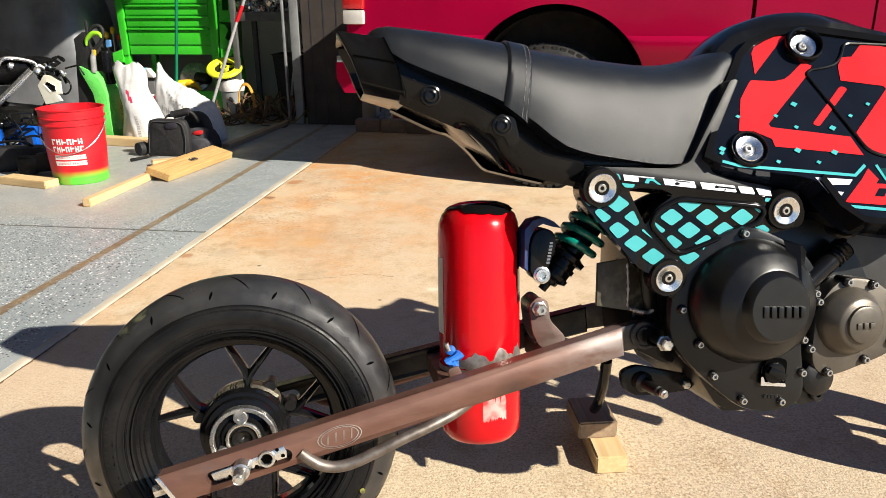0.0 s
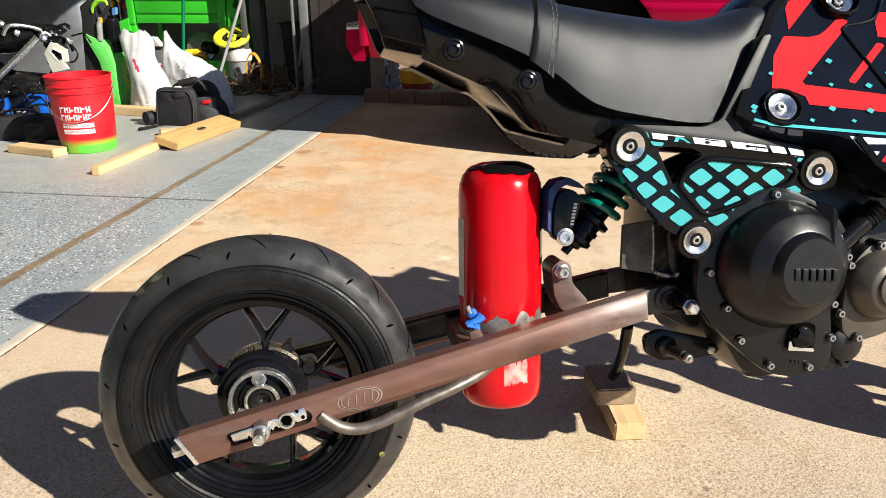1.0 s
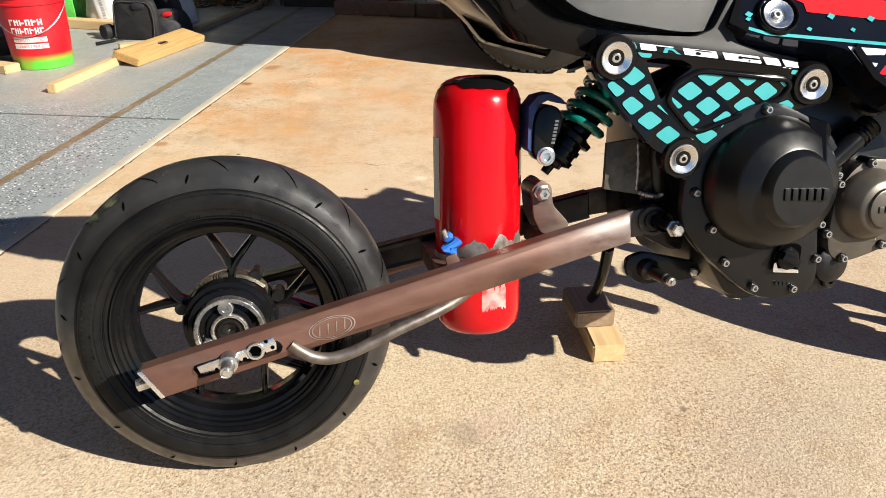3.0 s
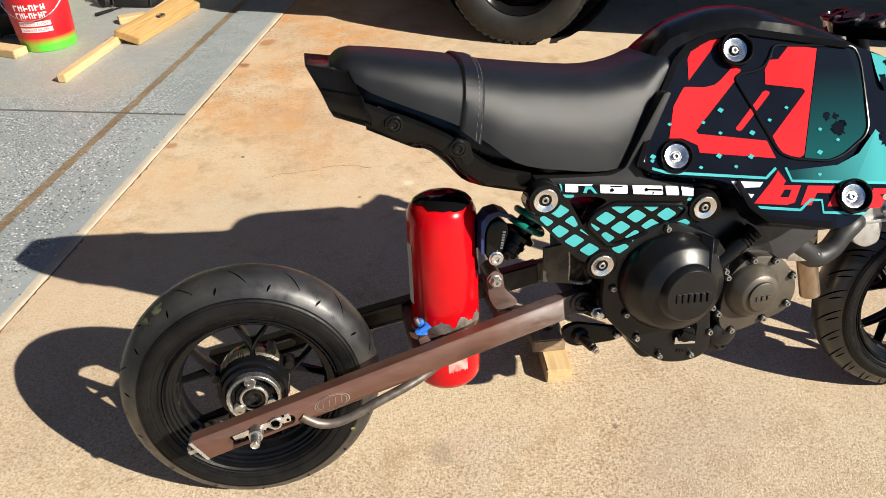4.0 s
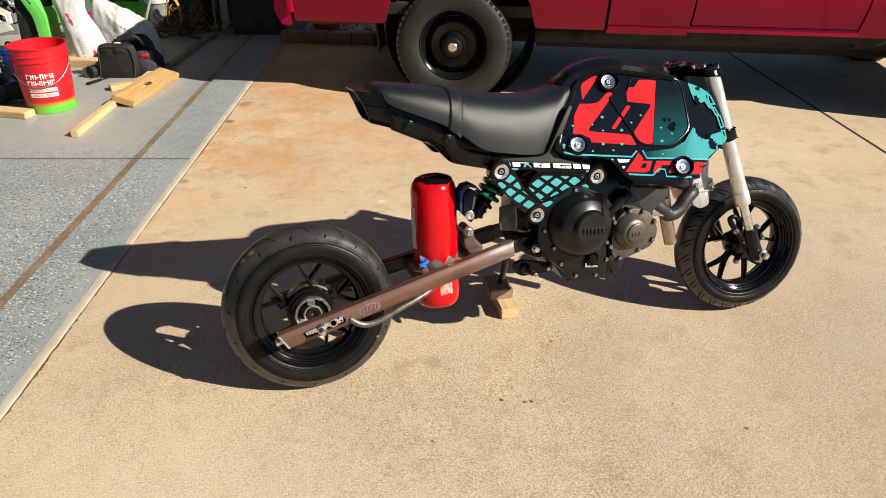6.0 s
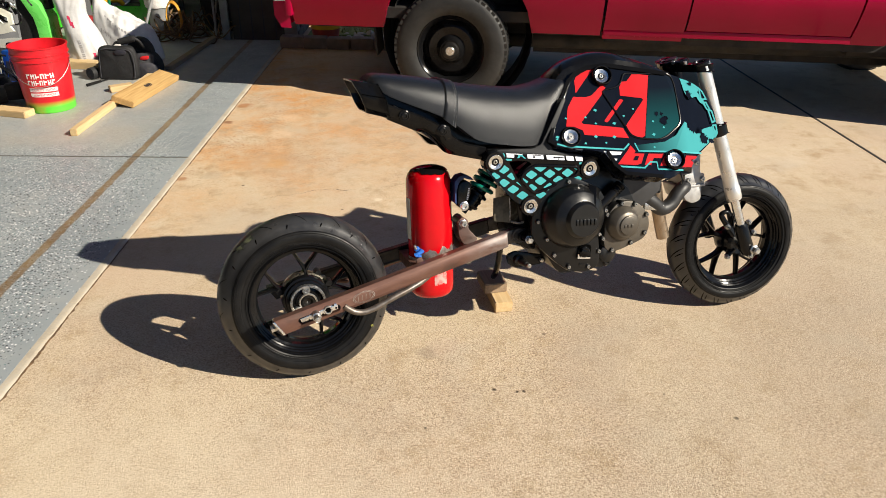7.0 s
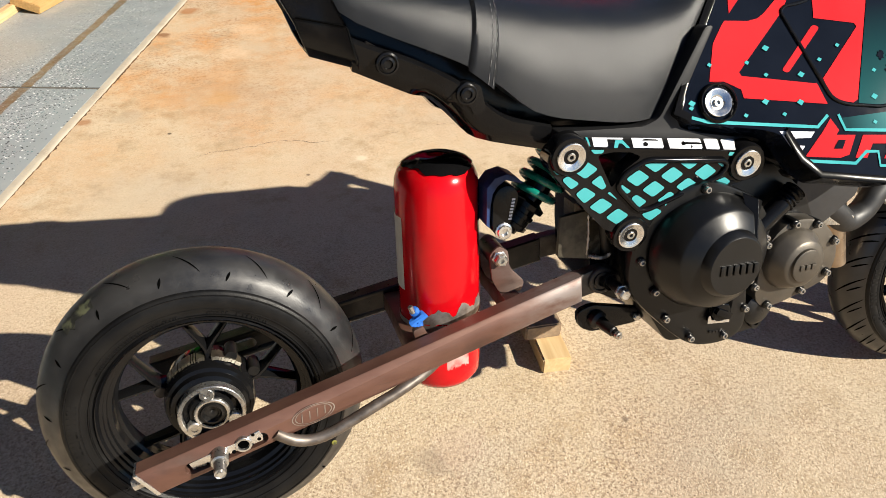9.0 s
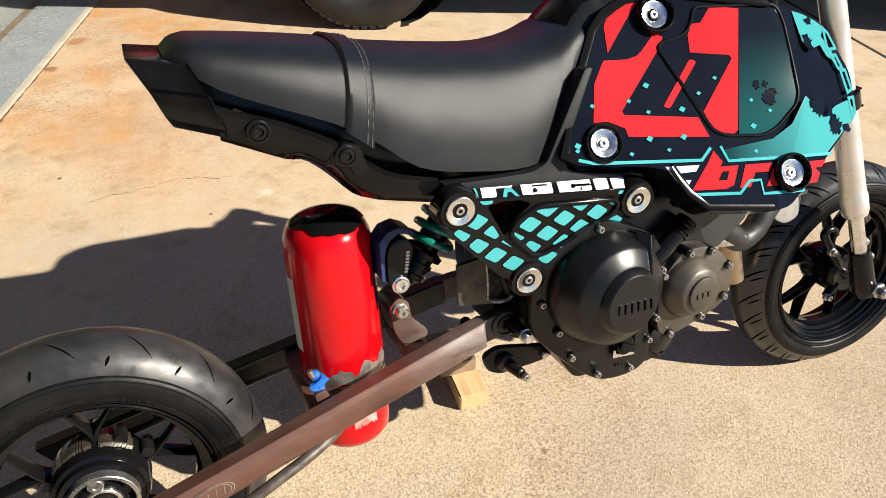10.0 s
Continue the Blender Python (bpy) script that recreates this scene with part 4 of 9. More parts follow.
def arm(y0, y1, label, mat):
    """A box-section arm with an axle slot cut through its sides."""
    bm, hh = B(), 0.0225
    out = [ARM0 + an * hh + ad * -0.004, ARM0 - an * hh + ad * 0.010, Vector((0.547, 0, 0.368)), Vector((0.545, 0, 0.4125))]
    loops = [inset([(p.x, p.z) for p in out], 0.0025), SLOT]
    ends = []
    for y in (y0, y1):
        rows = [[bm.verts.new((x, y, z)) for x, z in lp] for lp in loops]
        es = [bm.edges.new((r[i], r[(i + 1) % len(r)])) for r in rows for i in range(len(r))]
        bmesh.ops.triangle_fill(bm, use_beauty=True, edges=es)
        ends.append(rows)
    sg = 1 if y1 > y0 else -1
    rims = [[bm.verts.new((p.x, y, p.z)) for p in out] for y in (y0 + sg * 0.0025, y1 - sg * 0.0025)]
    for a, b in ((ends[0][0], rims[0]), (rims[0], rims[1]), (rims[1], ends[1][0]), (ends[0][1], ends[1][1])):
        for i in range(len(a)):
            j = (i + 1) % len(a)
            bm.faces.new((a[i], a[j], b[j], b[i]))
    return part("arm", splay(bm), mat, SWING, label)


arm(-0.156, -0.126, "near rust-brown arm", STEEL)
arm(0.126, 0.156, "", DARK_METAL)
for y in (-0.150, 0.130):
    bm = B()
    slab(bm, rounded([(0.538, 0.371), (0.575, 0.378), (0.602, 0.384), (0.612, 0.396), (0.606, 0.412), (0.590, 0.419), (0.570, 0.418), (0.538, 0.410)], 0.006), y, y + 0.02)
    part("pivot_lug", splay(bm), LUG, SWING, "dark welded pivot lug", 0.002)
bm = B(); cyl(bm, (0.594, -0.195, 0.396), (0.594, -0.14, 0.396), 0.0085, n=16)
part("pivot_bolt", splay(bm), DARK_METAL, SWING)
bm = lathe(B(), [(-0.206, 0.0075), (-0.204, 0.0098), (-0.195, 0.0098), (-0.194, 0.0125), (-0.191, 0.0125)], (0.594, 0, 0.395), (0, 1, 0), 6)
part("pivot_nut", splay(bm), ZINC, SWING, "bright zinc pivot nut")
bm = lathe(B(), [(-0.145, 0.0235), (-0.1535, 0.0225), (-0.1550, 0.0210), (-0.1550, 0.0175), (-0.1520, 0.0165), (-0.1520, 0.0135), (-0.1545, 0.0130), (-0.1545, 0.0090)], (0.581, 0, 0.3985), (0, 1, 0), 28, False)
part("pivot_boss", splay(bm), LUG, SWING, "dark pivot boss with a recessed bearing ring")
bm = lathe(B(), [(-0.158, 0.010), (-0.162, 0.0145), (-0.150, 0.0155)], (0.594, 0, 0.397), (0, 1, 0), 24)
part("pivot_washer", splay(bm), DARK_METAL, SWING)
bm = B(); box(bm, 0.30, 0.34, -0.093, 0.093, 0.275, 0.307)
part("cross_tube", bm, STEEL, SWING, "", 0.003)
bm = B(); box(bm, 0.47, 0.50, -0.076, 0.076, 0.302, 0.332)
part("cross_tube", bm, STEEL, SWING, "", 0.003)
tube_pts = [(0.088, -0.144, 0.244), (0.100, -0.144, 0.233), (0.116, -0.143, 0.222), (0.138, -0.142, 0.217), (0.164, -0.141, 0.221), (0.195, -0.139, 0.232), (0.234, -0.134, 0.246), (0.275, -0.126, 0.258), (0.315, -0.114, 0.271), (0.345, -0.106, 0.288)]
bm = tube(B(), tube_pts, 0.0085, 12)
part("brace_tube", bm, M("brace_steel", (0.20, 0.175, 0.155), (0.11, 0.09, 0.075), 30, 0.46, 0.75), SWING, "grey bent steel brace tube")
bm = tube(B(), [(x, -y, z) for x, y, z in tube_pts], 0.0085, 12)
part("brace_tube", bm, STEEL, SWING)
# axle slot: dark recess with bright adjuster block, axle sleeve
slot_c = Vector((0.018, 0, 0.2360))
bm = B(); slab(bm, [((slot_c + ad * a + an * b).x, (slot_c + ad * a + an * b).z) for a, b in ((-0.062, -0.013), (0.060, -0.013), (0.060, 0.013), (-0.062, 0.013))], -0.1375, -0.1355)
part("slot_back", bm, DARK_METAL, SWING)
bm = B(); slab(bm, [((slot_c + ad * a + an * b).x, (slot_c + ad * a + an * b).z) for a, b in ((-0.049, -0.0088), (-0.012, -0.0088), (-0.010, -0.0075), (0.052, -0.0088), (0.0545, 0.0), (0.0525, 0.0085), (0.012, 0.0060), (-0.030, 0.0052), (-0.050, 0.0045))], -0.1500, -0.1380)
PLATE = part("adjuster_block", bm, ALU, SWING, "bright machined axle block", 0.001)
bm = lathe(B(), [(-0.1480, 0.0118), (-0.1535, 0.0118), (-0.1545, 0.0108), (-0.1545, 0.0082), (-0.1500, 0.0078)], slot_c + ad * 0.0265 + an * -0.0005, (0, 1, 0), 24, False)
part("adjuster_nut", bm, ZINC, PLATE, "zinc adjuster bush")
# near-black discs painted as the shade in the bore and index holes
bm = lathe(B(), [(-0.1515, 0.0080), (-0.1515, 0.0005)], slot_c + ad * 0.0265 + an * -0.0005, (0, 1, 0), 6)
part("bush_bore", bm, RECESS_SHADE, PLATE)
for a, b, r in ((0.043, 0.0065, 0.0026), (0.048, -0.004, 0.0028), (0.010, -0.0072, 0.0030), (0.002, -0.0070, 0.0022), (-0.028, -0.0068, 0.0018), (0.036, -0.0080, 0.0024)):
    part("index_hole", lathe(B(), [(-0.1502, r), (-0.1506, r * 0.9), (-0.1506, 0.0004)], slot_c + ad * a + an * b, (0, 1, 0), 12), RECESS_SHADE, PLATE)
bm = lathe(B(), [(-0.196, 0.0040), (-0.192, 0.0042), (-0.192, 0.0060), (-0.1935, 0.0078), (-0.187, 0.0085), (-0.186, 0.0078), (-0.176, 0.0088), (-0.172, 0.0090), (-0.171, 0.0120), (-0.152, 0.0125), (-0.11, 0.0115)], (0.0105, 0, 0.2345), (0, 1, 0), 20)
part("axle", bm, ZINC, SWING, "bare steel axle stub")
bm = B(); slab(bm, [((ARM0 + an * s * 0.022 + ad * d).x, (ARM0 + an * s * 0.022 + ad * d).z) for s, d in ((1, -0.008), (-1, 0.006), (-1, 0.012), (1, -0.002))], -0.157, -0.125)
part("end_plate", bm, ALU, SWING, "bright cut end plate", 0.001)
pe = ARM0 + ad * -0.002
bm = B(); cyl(bm, (pe.x, -0.141, pe.z), (pe.x - 0.016, -0.141, pe.z - 0.004), 0.009, n=6)
part("adjuster_bolt", bm, ZINC, SWING)
# engraved oval maker's mark as plain shapes
bm = B()
oc = Vector((0.135, 0, 0.270))
for r0 in (1.0, 0.86):
    prev = None
    n = 40
    vs = []
    for i in range(n):
        a = 2 * math.pi * i / n
        for rr in (r0, r0 - 0.05):
            p = oc + ad * 0.030 * rr * math.cos(a) + an * 0.0155 * rr * math.sin(a)
            vs.append(bm.verts.new((p.x, -0.1566, p.z)))
    for i in range(n):
        j = (i + 1) % n
        bm.faces.new((vs[2 * i], vs[2 * j], vs[2 * j + 1], vs[2 * i + 1]))
for k in range(4):
    p = oc + ad * (-0.016 + 0.0108 * k)
    q = [p + ad * a + an * b for a, b in ((-0.003, -0.007), (-0.0015, -0.007), (0.003, 0.007), (0.0015, 0.007))]
    bm.faces.new([bm.verts.new((v.x, -0.1566, v.z)) for v in q])
part("engraved_mark", splay(bm), BARE, SWING, "engraved oval mark in bright metal")

# red bottle between the arms
bm = lathe(B(), [(0.0, 0.040), (0.006, 0.055), (0.018, 0.0635), (0.04, 0.065), (0.335, 0.065), (0.352, 0.0635), (0.366, 0.058), (0.377, 0.046), (0.383, 0.028), (0.384, 0.012), (0.375, 0.011)], (0.372, 0, 0.186), (0.022, 0, 1), 48, False)
BOT = bp("air_bottle", bm, BOTTLE_RED, "glossy red painted steel bottle with bare welded patches")
bm = lathe(B(), [(0.10, 0.0655), (0.107, 0.0657), (0.122, 0.0657), (0.128, 0.0655)], (0.372, 0, 0.186), (0.022, 0, 1), 48, False)
part("bare_band", bm, BARE, BOT, "ground bare steel weld band")
bm = B()
rr, prev = random.Random(6), None
dome = [(0.352, 0.0635), (0.366, 0.058), (0.377, 0.046), (0.383, 0.028), (0.384, 0.012)]
for i in range(49):
    a = 2 * math.pi * i / 48
    edge = 0.020 + 0.95 * (0.5 + 0.5 * math.sin(2 * a + 0.8)) * 0.75 + 0.12 * math.sin(7 * a) + 0.10 * math.sin(13 * a + 1)
    row = []
    for k in range(6):
        q = 4.0 - (4.0 - (0.9 + 1.2 * max(0, min(1, edge)))) * (k / 5)
        j = min(int(q), 3)
        h, r = (dome[j][n] + (dome[j + 1][n] - dome[j][n]) * (q - j) for n in (0, 1))
        row.append(bm.verts.new(Vector((0.372 + 0.022 * h, 0, 0.186 + h + 0.0022)) + Vector((math.cos(a), math.sin(a), 0)) * (r + 0.0014)))
    if prev:
        for k in range(5):
            bm.faces.new((prev[k], row[k], row[k + 1], prev[k + 1]))
    prev = row
bmesh.ops.remove_doubles(bm, verts=bm.verts, dist=1e-5)
part("burnt_top", bm, GLOSS_BLACK, BOT, "blackened bare top of the bottle")

# ---- motorcycle: front wheel, fork, clamps ----
FRONT = wheel_and_tyre("front_wheel", (1.408, -0.01, 0.2222), 0.2222, 0.1113, 0.158, 0.045, -0.08, 26)
FT = Matrix.Translation((1.408, -0.01, 0.2222)) @ Matrix.Rotation(-0.08, 4, "Z")


def fk(z, y, dx=0.0):
    """A point on the fork's line, sideways y from the wheel's middle."""
    return FT @ Vector((-0.012 + dx + 0.325 * (0.2222 - z), y, z - 0.2222))


FORKS = bp("fork", cyl(B(), fk(0.60, 0.0, -0.035), fk(0.82, 0.0, -0.035), 0.018), DARK_METAL, "inverted front fork with bare silver tubes")
for y in (-0.108, 0.108):
    bm = B()
    path = [(0.80, 0.0205), (0.62, 0.0205), (0.60, 0.0212), (0.45, 0.0218), (0.430, 0.0226), (0.427, 0.0240), (0.396, 0.0240), (0.393, 0.0228), (0.389, 0.0225), (0.386, 0.018)]
    d = (fk(0.3, y) - fk(0.8, y)).normalized()
    top = fk(0.80, y)
    lathe(bm, [((0.80 - z) / abs(d.z), r) for z, r in path], top, d, 28)
    tubeo = part("fork_tube", bm, FORK, FORKS, "silver outer fork tube")
    bm = B(); cyl(bm, fk(0.40, y), fk(0.25, y), 0.0136, n=24)
    part("stanchion", bm, ALU, FORKS, "polished lower stanchion")
    bm = lathe(B(), [(0, 0.0175), (0.01, 0.021), (0.06, 0.022), (0.085, 0.024), (0.105, 0.018)], fk(0.305, y), d, 20)
    part("axle_foot", bm, SATIN_BLACK, FORKS, "black cast axle foot")
    s = -1 if y < 0 else 1
    bm = lathe(B(), [(0.0, 0.008), (0.004, 0.012), (0.016, 0.012), (0.018, 0.016), (0.024, 0.016)], FT @ Vector((0, y + s * 0.045, 0)), FT.to_3x3() @ Vector((0, -s, 0)), 6)
    part("axle_nut", bm, ZINC, FORKS)
bm = B(); cyl(bm, FT @ Vector((0, -0.135, 0)), FT @ Vector((0, 0.135, 0)), 0.009)
part("axle", bm, ZINC, FORKS)
# disc carrier arms with bright studs, and the caliper hook
bm = lathe(B(), [(-0.040, 0.014), (-0.056, 0.020), (-0.058, 0.034), (-0.050, 0.042), (-0.02, 0.044)], FT @ Vector((0, 0, 0)), FT.to_3x3() @ Vector((0, 1, 0)), 28, False)
CARRIER = part("disc_carrier", bm, SATIN_BLACK, FRONT, "black disc carrier with bright studs")
for dx, dz in ((-0.050, 0.062), (0.026, 0.070), (0.046, 0.034), (-0.044, -0.040), (0.040, -0.046)):
    p0, p1 = FT @ Vector((dx * 0.45, -0.050, dz * 0.45)), FT @ Vector((dx, -0.054, dz))
    part("carrier_arm", cyl(B(), p0, p1, 0.011, 0.0085, 12), SATIN_BLACK, CARRIER)
    part("disc_stud", lathe(B(), [(0, 0.0085), (0.006, 0.0085), (0.008, 0.0065), (0.013, 0.0062), (0.014, 0.005), (0.014, 0.003), (0.010, 0.0028), (0.010, 0.0004)], p1, FT.to_3x3() @ Vector((0, -1, 0)), 14), ZINC, CARRIER)
bm = tube(B(), [FT @ Vector(p) for p in ((-0.030, -0.050, 0.045), (-0.062, -0.052, 0.085), (-0.070, -0.052, 0.105), (-0.052, -0.052, 0.110), (-0.040, -0.052, 0.095))], lambda k: 0.010 - 0.004 * k, 10)
part("caliper_hook", bm, SATIN_BLACK, CARRIER)
for y in (-0.108, 0.108):
    bm = B()
    dd = (fk(0.3, y) - fk(0.8, y)).normalized()
    lathe(bm, [(0, 0.0245), (0.003, 0.0270), (0.030, 0.0270), (0.033, 0.0245)], fk(0.625, y), dd, 24)
    part("clamp_ring", bm, GLOSS_BLACK, FORKS, "black lower clamp ring")


def clamp(z, th, name):
    bm = B()
    out = [(-0.026, -0.128), (0.022, -0.128), (0.030, -0.105), (0.018, -0.07), (0.014, 0.0), (0.018, 0.07), (0.030, 0.105), (0.022, 0.128), (-0.026, 0.128), (-0.036, 0.09), (-0.062, 0.045), (-0.062, -0.045), (-0.036, -0.09)]
    out = rounded(out, 0.018, 3)
    loops = []
    for dz in (0, th):
        loops.append([fk(z + dz, 0) + FT.to_3x3() @ Vector((a, b, 0)) for a, b in out])
    rings(bm, loops)
    return part(name, bm, FRAME_BLACK, FORKS, "black machined triple clamp", 0.004)


clamp(0.783, 0.022, "top_clamp")
clamp(0.600, 0.030, "lower_clamp")
for x, y, r in ((-0.005, -0.108, 0.026), (-0.005, 0.108, 0.026), (-0.055, 0.0, 0.021)):
    c = fk(0.805, 0) + FT.to_3x3() @ Vector((x, y, 0))
    part("fork_cap", lathe(B(), [(0, r), (0.006, r), (0.008, r * 0.9), (0.008, r * 0.6), (0.004, r * 0.55), (0.004, 0.002)], c, (-0.3, 0, 1), 24), SATIN_BLACK, FORKS)
for y in (-0.045, 0.045):
    bm = B()
    c = fk(0.805, 0) + FT.to_3x3() @ Vector((-0.03, y, 0))
    lathe(bm, [(0, 0.022), (0.010, 0.022), (0.013, 0.018), (0.013, 0.010), (0.006, 0.009), (0.006, 0.001)], c, (-0.3, 0, 1), 20)
    part("bar_clamp", bm, GLOSS_BLACK, FORKS, "black empty handlebar mount", 0.0)
for x, y in ((0.008, -0.062), (-0.038, -0.080), (-0.048, -0.03), (-0.048, 0.03), (0.008, 0.062), (0.012, -0.122)):
    c = fk(0.805, 0) + FT.to_3x3() @ Vector((x, y, 0))
    part("clamp_bolt", lathe(B(), [(0, 0.0055), (0.009, 0.0055), (0.010, 0.0045), (0.010, 0.003), (0.006, 0.003), (0.006, 0.0005)], c, (-0.3, 0, 1), 10), ZINC, FORKS)

# ---- seat, tail, tank shrouds ----
def curve(tab):
    xs = [a for a, _ in tab]

    def f(x):
        i = min(max(sum(1 for q in xs if q <= x) - 1, 0), len(tab) - 2)
        (x0, v0), (x1, v1) = tab[i], tab[i + 1]
        t = min(max((x - x0) / (x1 - x0), 0), 1)
        m0 = (v1 - tab[max(i - 1, 0)][1]) / (x1 - tab[max(i - 1, 0)][0])
        m1 = (tab[min(i + 2, len(tab) - 1)][1] - v0) / (tab[min(i + 2, len(tab) - 1)][0] - x0)
        h = x1 - x0
        return (2 * t ** 3 - 3 * t * t + 1) * v0 + (t ** 3 - 2 * t * t + t) * h * m0 + (3 * t * t - 2 * t ** 3) * v1 + (t ** 3 - t * t) * h * m1
    return f


seat_top = curve([(0.212, 0.822), (0.225, 0.833), (0.245, 0.837), (0.39, 0.815), (0.465, 0.798), (0.61, 0.776), (0.67, 0.774), (0.73, 0.785), (0.765, 0.794), (0.785, 0.780)])
seat_low = curve([(0.212, 0.815), (0.235, 0.800), (0.268, 0.777), (0.396, 0.719), (0.436, 0.692), (0.486, 0.652), (0.56, 0.632), (0.66, 0.620), (0.700, 0.640), (0.726, 0.700), (0.75, 0.750), (0.785, 0.772)])
seat_hw = curve([(0.212, 0.055), (0.235, 0.078), (0.30, 0.098), (0.40, 0.115), (0.48, 0.128), (0.60, 0.130), (0.68, 0.118), (0.74, 0.095), (0.785, 0.07)])


def seat_ring(x, grow=0.0, n=22):
    zt, zb, w = seat_top(x) + grow, seat_low(x), seat_hw(x) + grow
    out = []
    for i in range(n + 1):
        a = math.pi * i / n
        c, s = math.cos(a), math.sin(a)
        out.append((x, -w * math.copysign(abs(c) ** 0.62, c), zb + (zt - zb) * abs(s) ** 0.72))
    return out


xs = [0.212, 0.216, 0.222, 0.23, 0.245, 0.265] + [0.285 + 0.02 * i for i in range(24)] + [0.762, 0.775, 0.785]
SEAT = bp("seat", rings(B(), [seat_ring(x) for x in xs]), VINYL, "black grained vinyl two-step seat")
bm = B()
band = []
for i in range(9):
    x = 0.408 + 0.0045 * i
    g = 0.0035 if 0 < i < 8 else 0.0
    band.append([(p[0] + (p[2] - 0.72) * 0.16 - 0.008, p[1], p[2]) for p in seat_ring(x, g, 60)])
rings(bm, band, False, False)
part("strap", bm, VINYL, SEAT, "black stitched seat strap")
bm = B()
for xo in (0.434, 0.440):
    rg = [Vector((p[0] + (p[2] - 0.72) * 0.16 - 0.008, p[1], p[2])) for p in seat_ring(xo, 0.0040, 60)]
    for i in range(0, 60, 2):
        tube(bm, [rg[i], rg[i + 1]], 0.0006, 5, 0)
tagged(part("stitch", bm, STITCH, SEAT, "pale grey stitching"), kind="stuff")

# tail: side fairings, cap with an open duct, bolts
TAIL = bp("tail_fairing", B(), SATIN_BLACK, "satin black tail fairing")
TAIL.data.clear_geometry()
fair_up = curve([(0.254, 0.760), (0.278, 0.749), (0.324, 0.731), (0.364, 0.711), (0.400, 0.688), (0.432, 0.658), (0.455, 0.643), (0.520, 0.626)])
fair_low = curve([(0.254, 0.720), (0.330, 0.684), (0.350, 0.677), (0.380, 0.648), (0.406, 0.620), (0.430, 0.612), (0.512, 0.590), (0.520, 0.589)])


def fair_y(x, k):
    """Half the width of the tail at x, k of the way down its side."""
    tuck = max(0.0, 1 - abs((x - 0.378) / 0.050)) ** 0.6
    tab = ((0.0, 0.1205), (0.55, 0.1160), (0.80, 0.1100 - 0.007 * tuck), (1.0, 0.1040 - 0.028 * tuck))
    for (k0, y0), (k1, y1) in zip(tab, tab[1:]):
        if k <= k1:
            break
    return (y0 + (y1 - y0) * (k - k0) / (k1 - k0)) * (0.80 + 0.20 * min(1, max(0, (x - 0.24) / 0.12)))


for s in (-1, 1):
    loops = []
    for i in range(27):
        x = 0.254 + 0.010 * i
        zu, zl = fair_up(x), fair_low(x)
        row = [(x, s * (fair_y(x, 0) - 0.020), zu + 0.003), (x, s * (fair_y(x, 0) - 0.006), zu + 0.0015)]
        row += [(x, s * fair_y(x, k), zu + (zl - zu) * k) for k in (0.06, 0.30, 0.55, 0.78, 0.82, 1.0)]
        loops.append(row + [(x, s * (fair_y(x, 1) - 0.015), zl + 0.003)])
    part("side_fairing", rings(B(), loops), GLOSS_BLACK, TAIL, "gloss black tail side fairing")
    for bx, bz in ((0.296, 0.729), (0.394, 0.684)):
        ya = s * (fair_y(bx, (fair_up(bx) - bz) / (fair_up(bx) - fair_low(bx))) - 0.001)
        bb = lathe(B(), [(-0.004, 0.0150), (0.0045, 0.0145), (0.0055, 0.0120), (0.003, 0.0112), (0.003, 0.0095), (0.0065, 0.009), (0.0075, 0.006), (0.0045, 0.005), (0.0045, 0.001)], (bx, ya, bz), (0, s, -0.05), 28)
        part("fairing_bolt", bb, SATIN_BLACK, TAIL, "black round fairing bolt")
    part("bolt_pocket", slab(B(), rounded([(0.366, 0.676), (0.392, 0.701), (0.412, 0.694), (0.420, 0.660), (0.404, 0.652), (0.398, 0.668)], 0.006), lambda x, z: s * (fair_y(x, min(1, (fair_up(x) - z) / (fair_up(x) - fair_low(x)))) + 0.0022), lambda x, z: s * 0.10), SATIN_BLACK, TAIL, "", 0.0015)
bm = B(); slab(bm, rounded([(0.243, 0.738), (0.334, 0.695), (0.37, 0.660), (0.440, 0.617), (0.50, 0.604), (0.60, 0.602), (0.70, 0.600), (0.735, 0.605), (0.74, 0.70), (0.72, 0.70), (0.69, 0.645), (0.66, 0.628), (0.56, 0.640), (0.486, 0.660), (0.436, 0.700), (0.396, 0.727), (0.268, 0.785), (0.238, 0.800)], 0.008), -0.066, 0.066)
part("seat_rail", bm, SATIN_BLACK, TAIL, "satin black rail below the seat", 0.003)


def tail_loop(k):
    """From the open rear mouth (0) to the front of the cap (1)."""
    pts = []
    for (x0, z0, w0), (x1, z1, w1) in (((0.171, 0.826, 0.066), (0.236, 0.812, 0.088)), ((0.190, 0.784, 0.080), (0.252, 0.772, 0.100)), ((0.200, 0.753, 0.073), (0.260, 0.735, 0.100)), ((0.206, 0.738, 0.055), (0.262, 0.722, 0.088))):
        pts.append((x0 + (x1 - x0) * k, z0 + (z1 - z0) * k, w0 + (w1 - w0) * k))
    return pts


def tail_ring(k, shrink=0.0, push=0.0):
    p = tail_loop(k)
    cz = sum(q[1] for q in p) / 4
    f = 1 - shrink
    near = [(x + push, -w * f, cz + (z - cz) * f) for x, z, w in p]
    return near + [(x, -y, z) for x, y, z in reversed(near)]


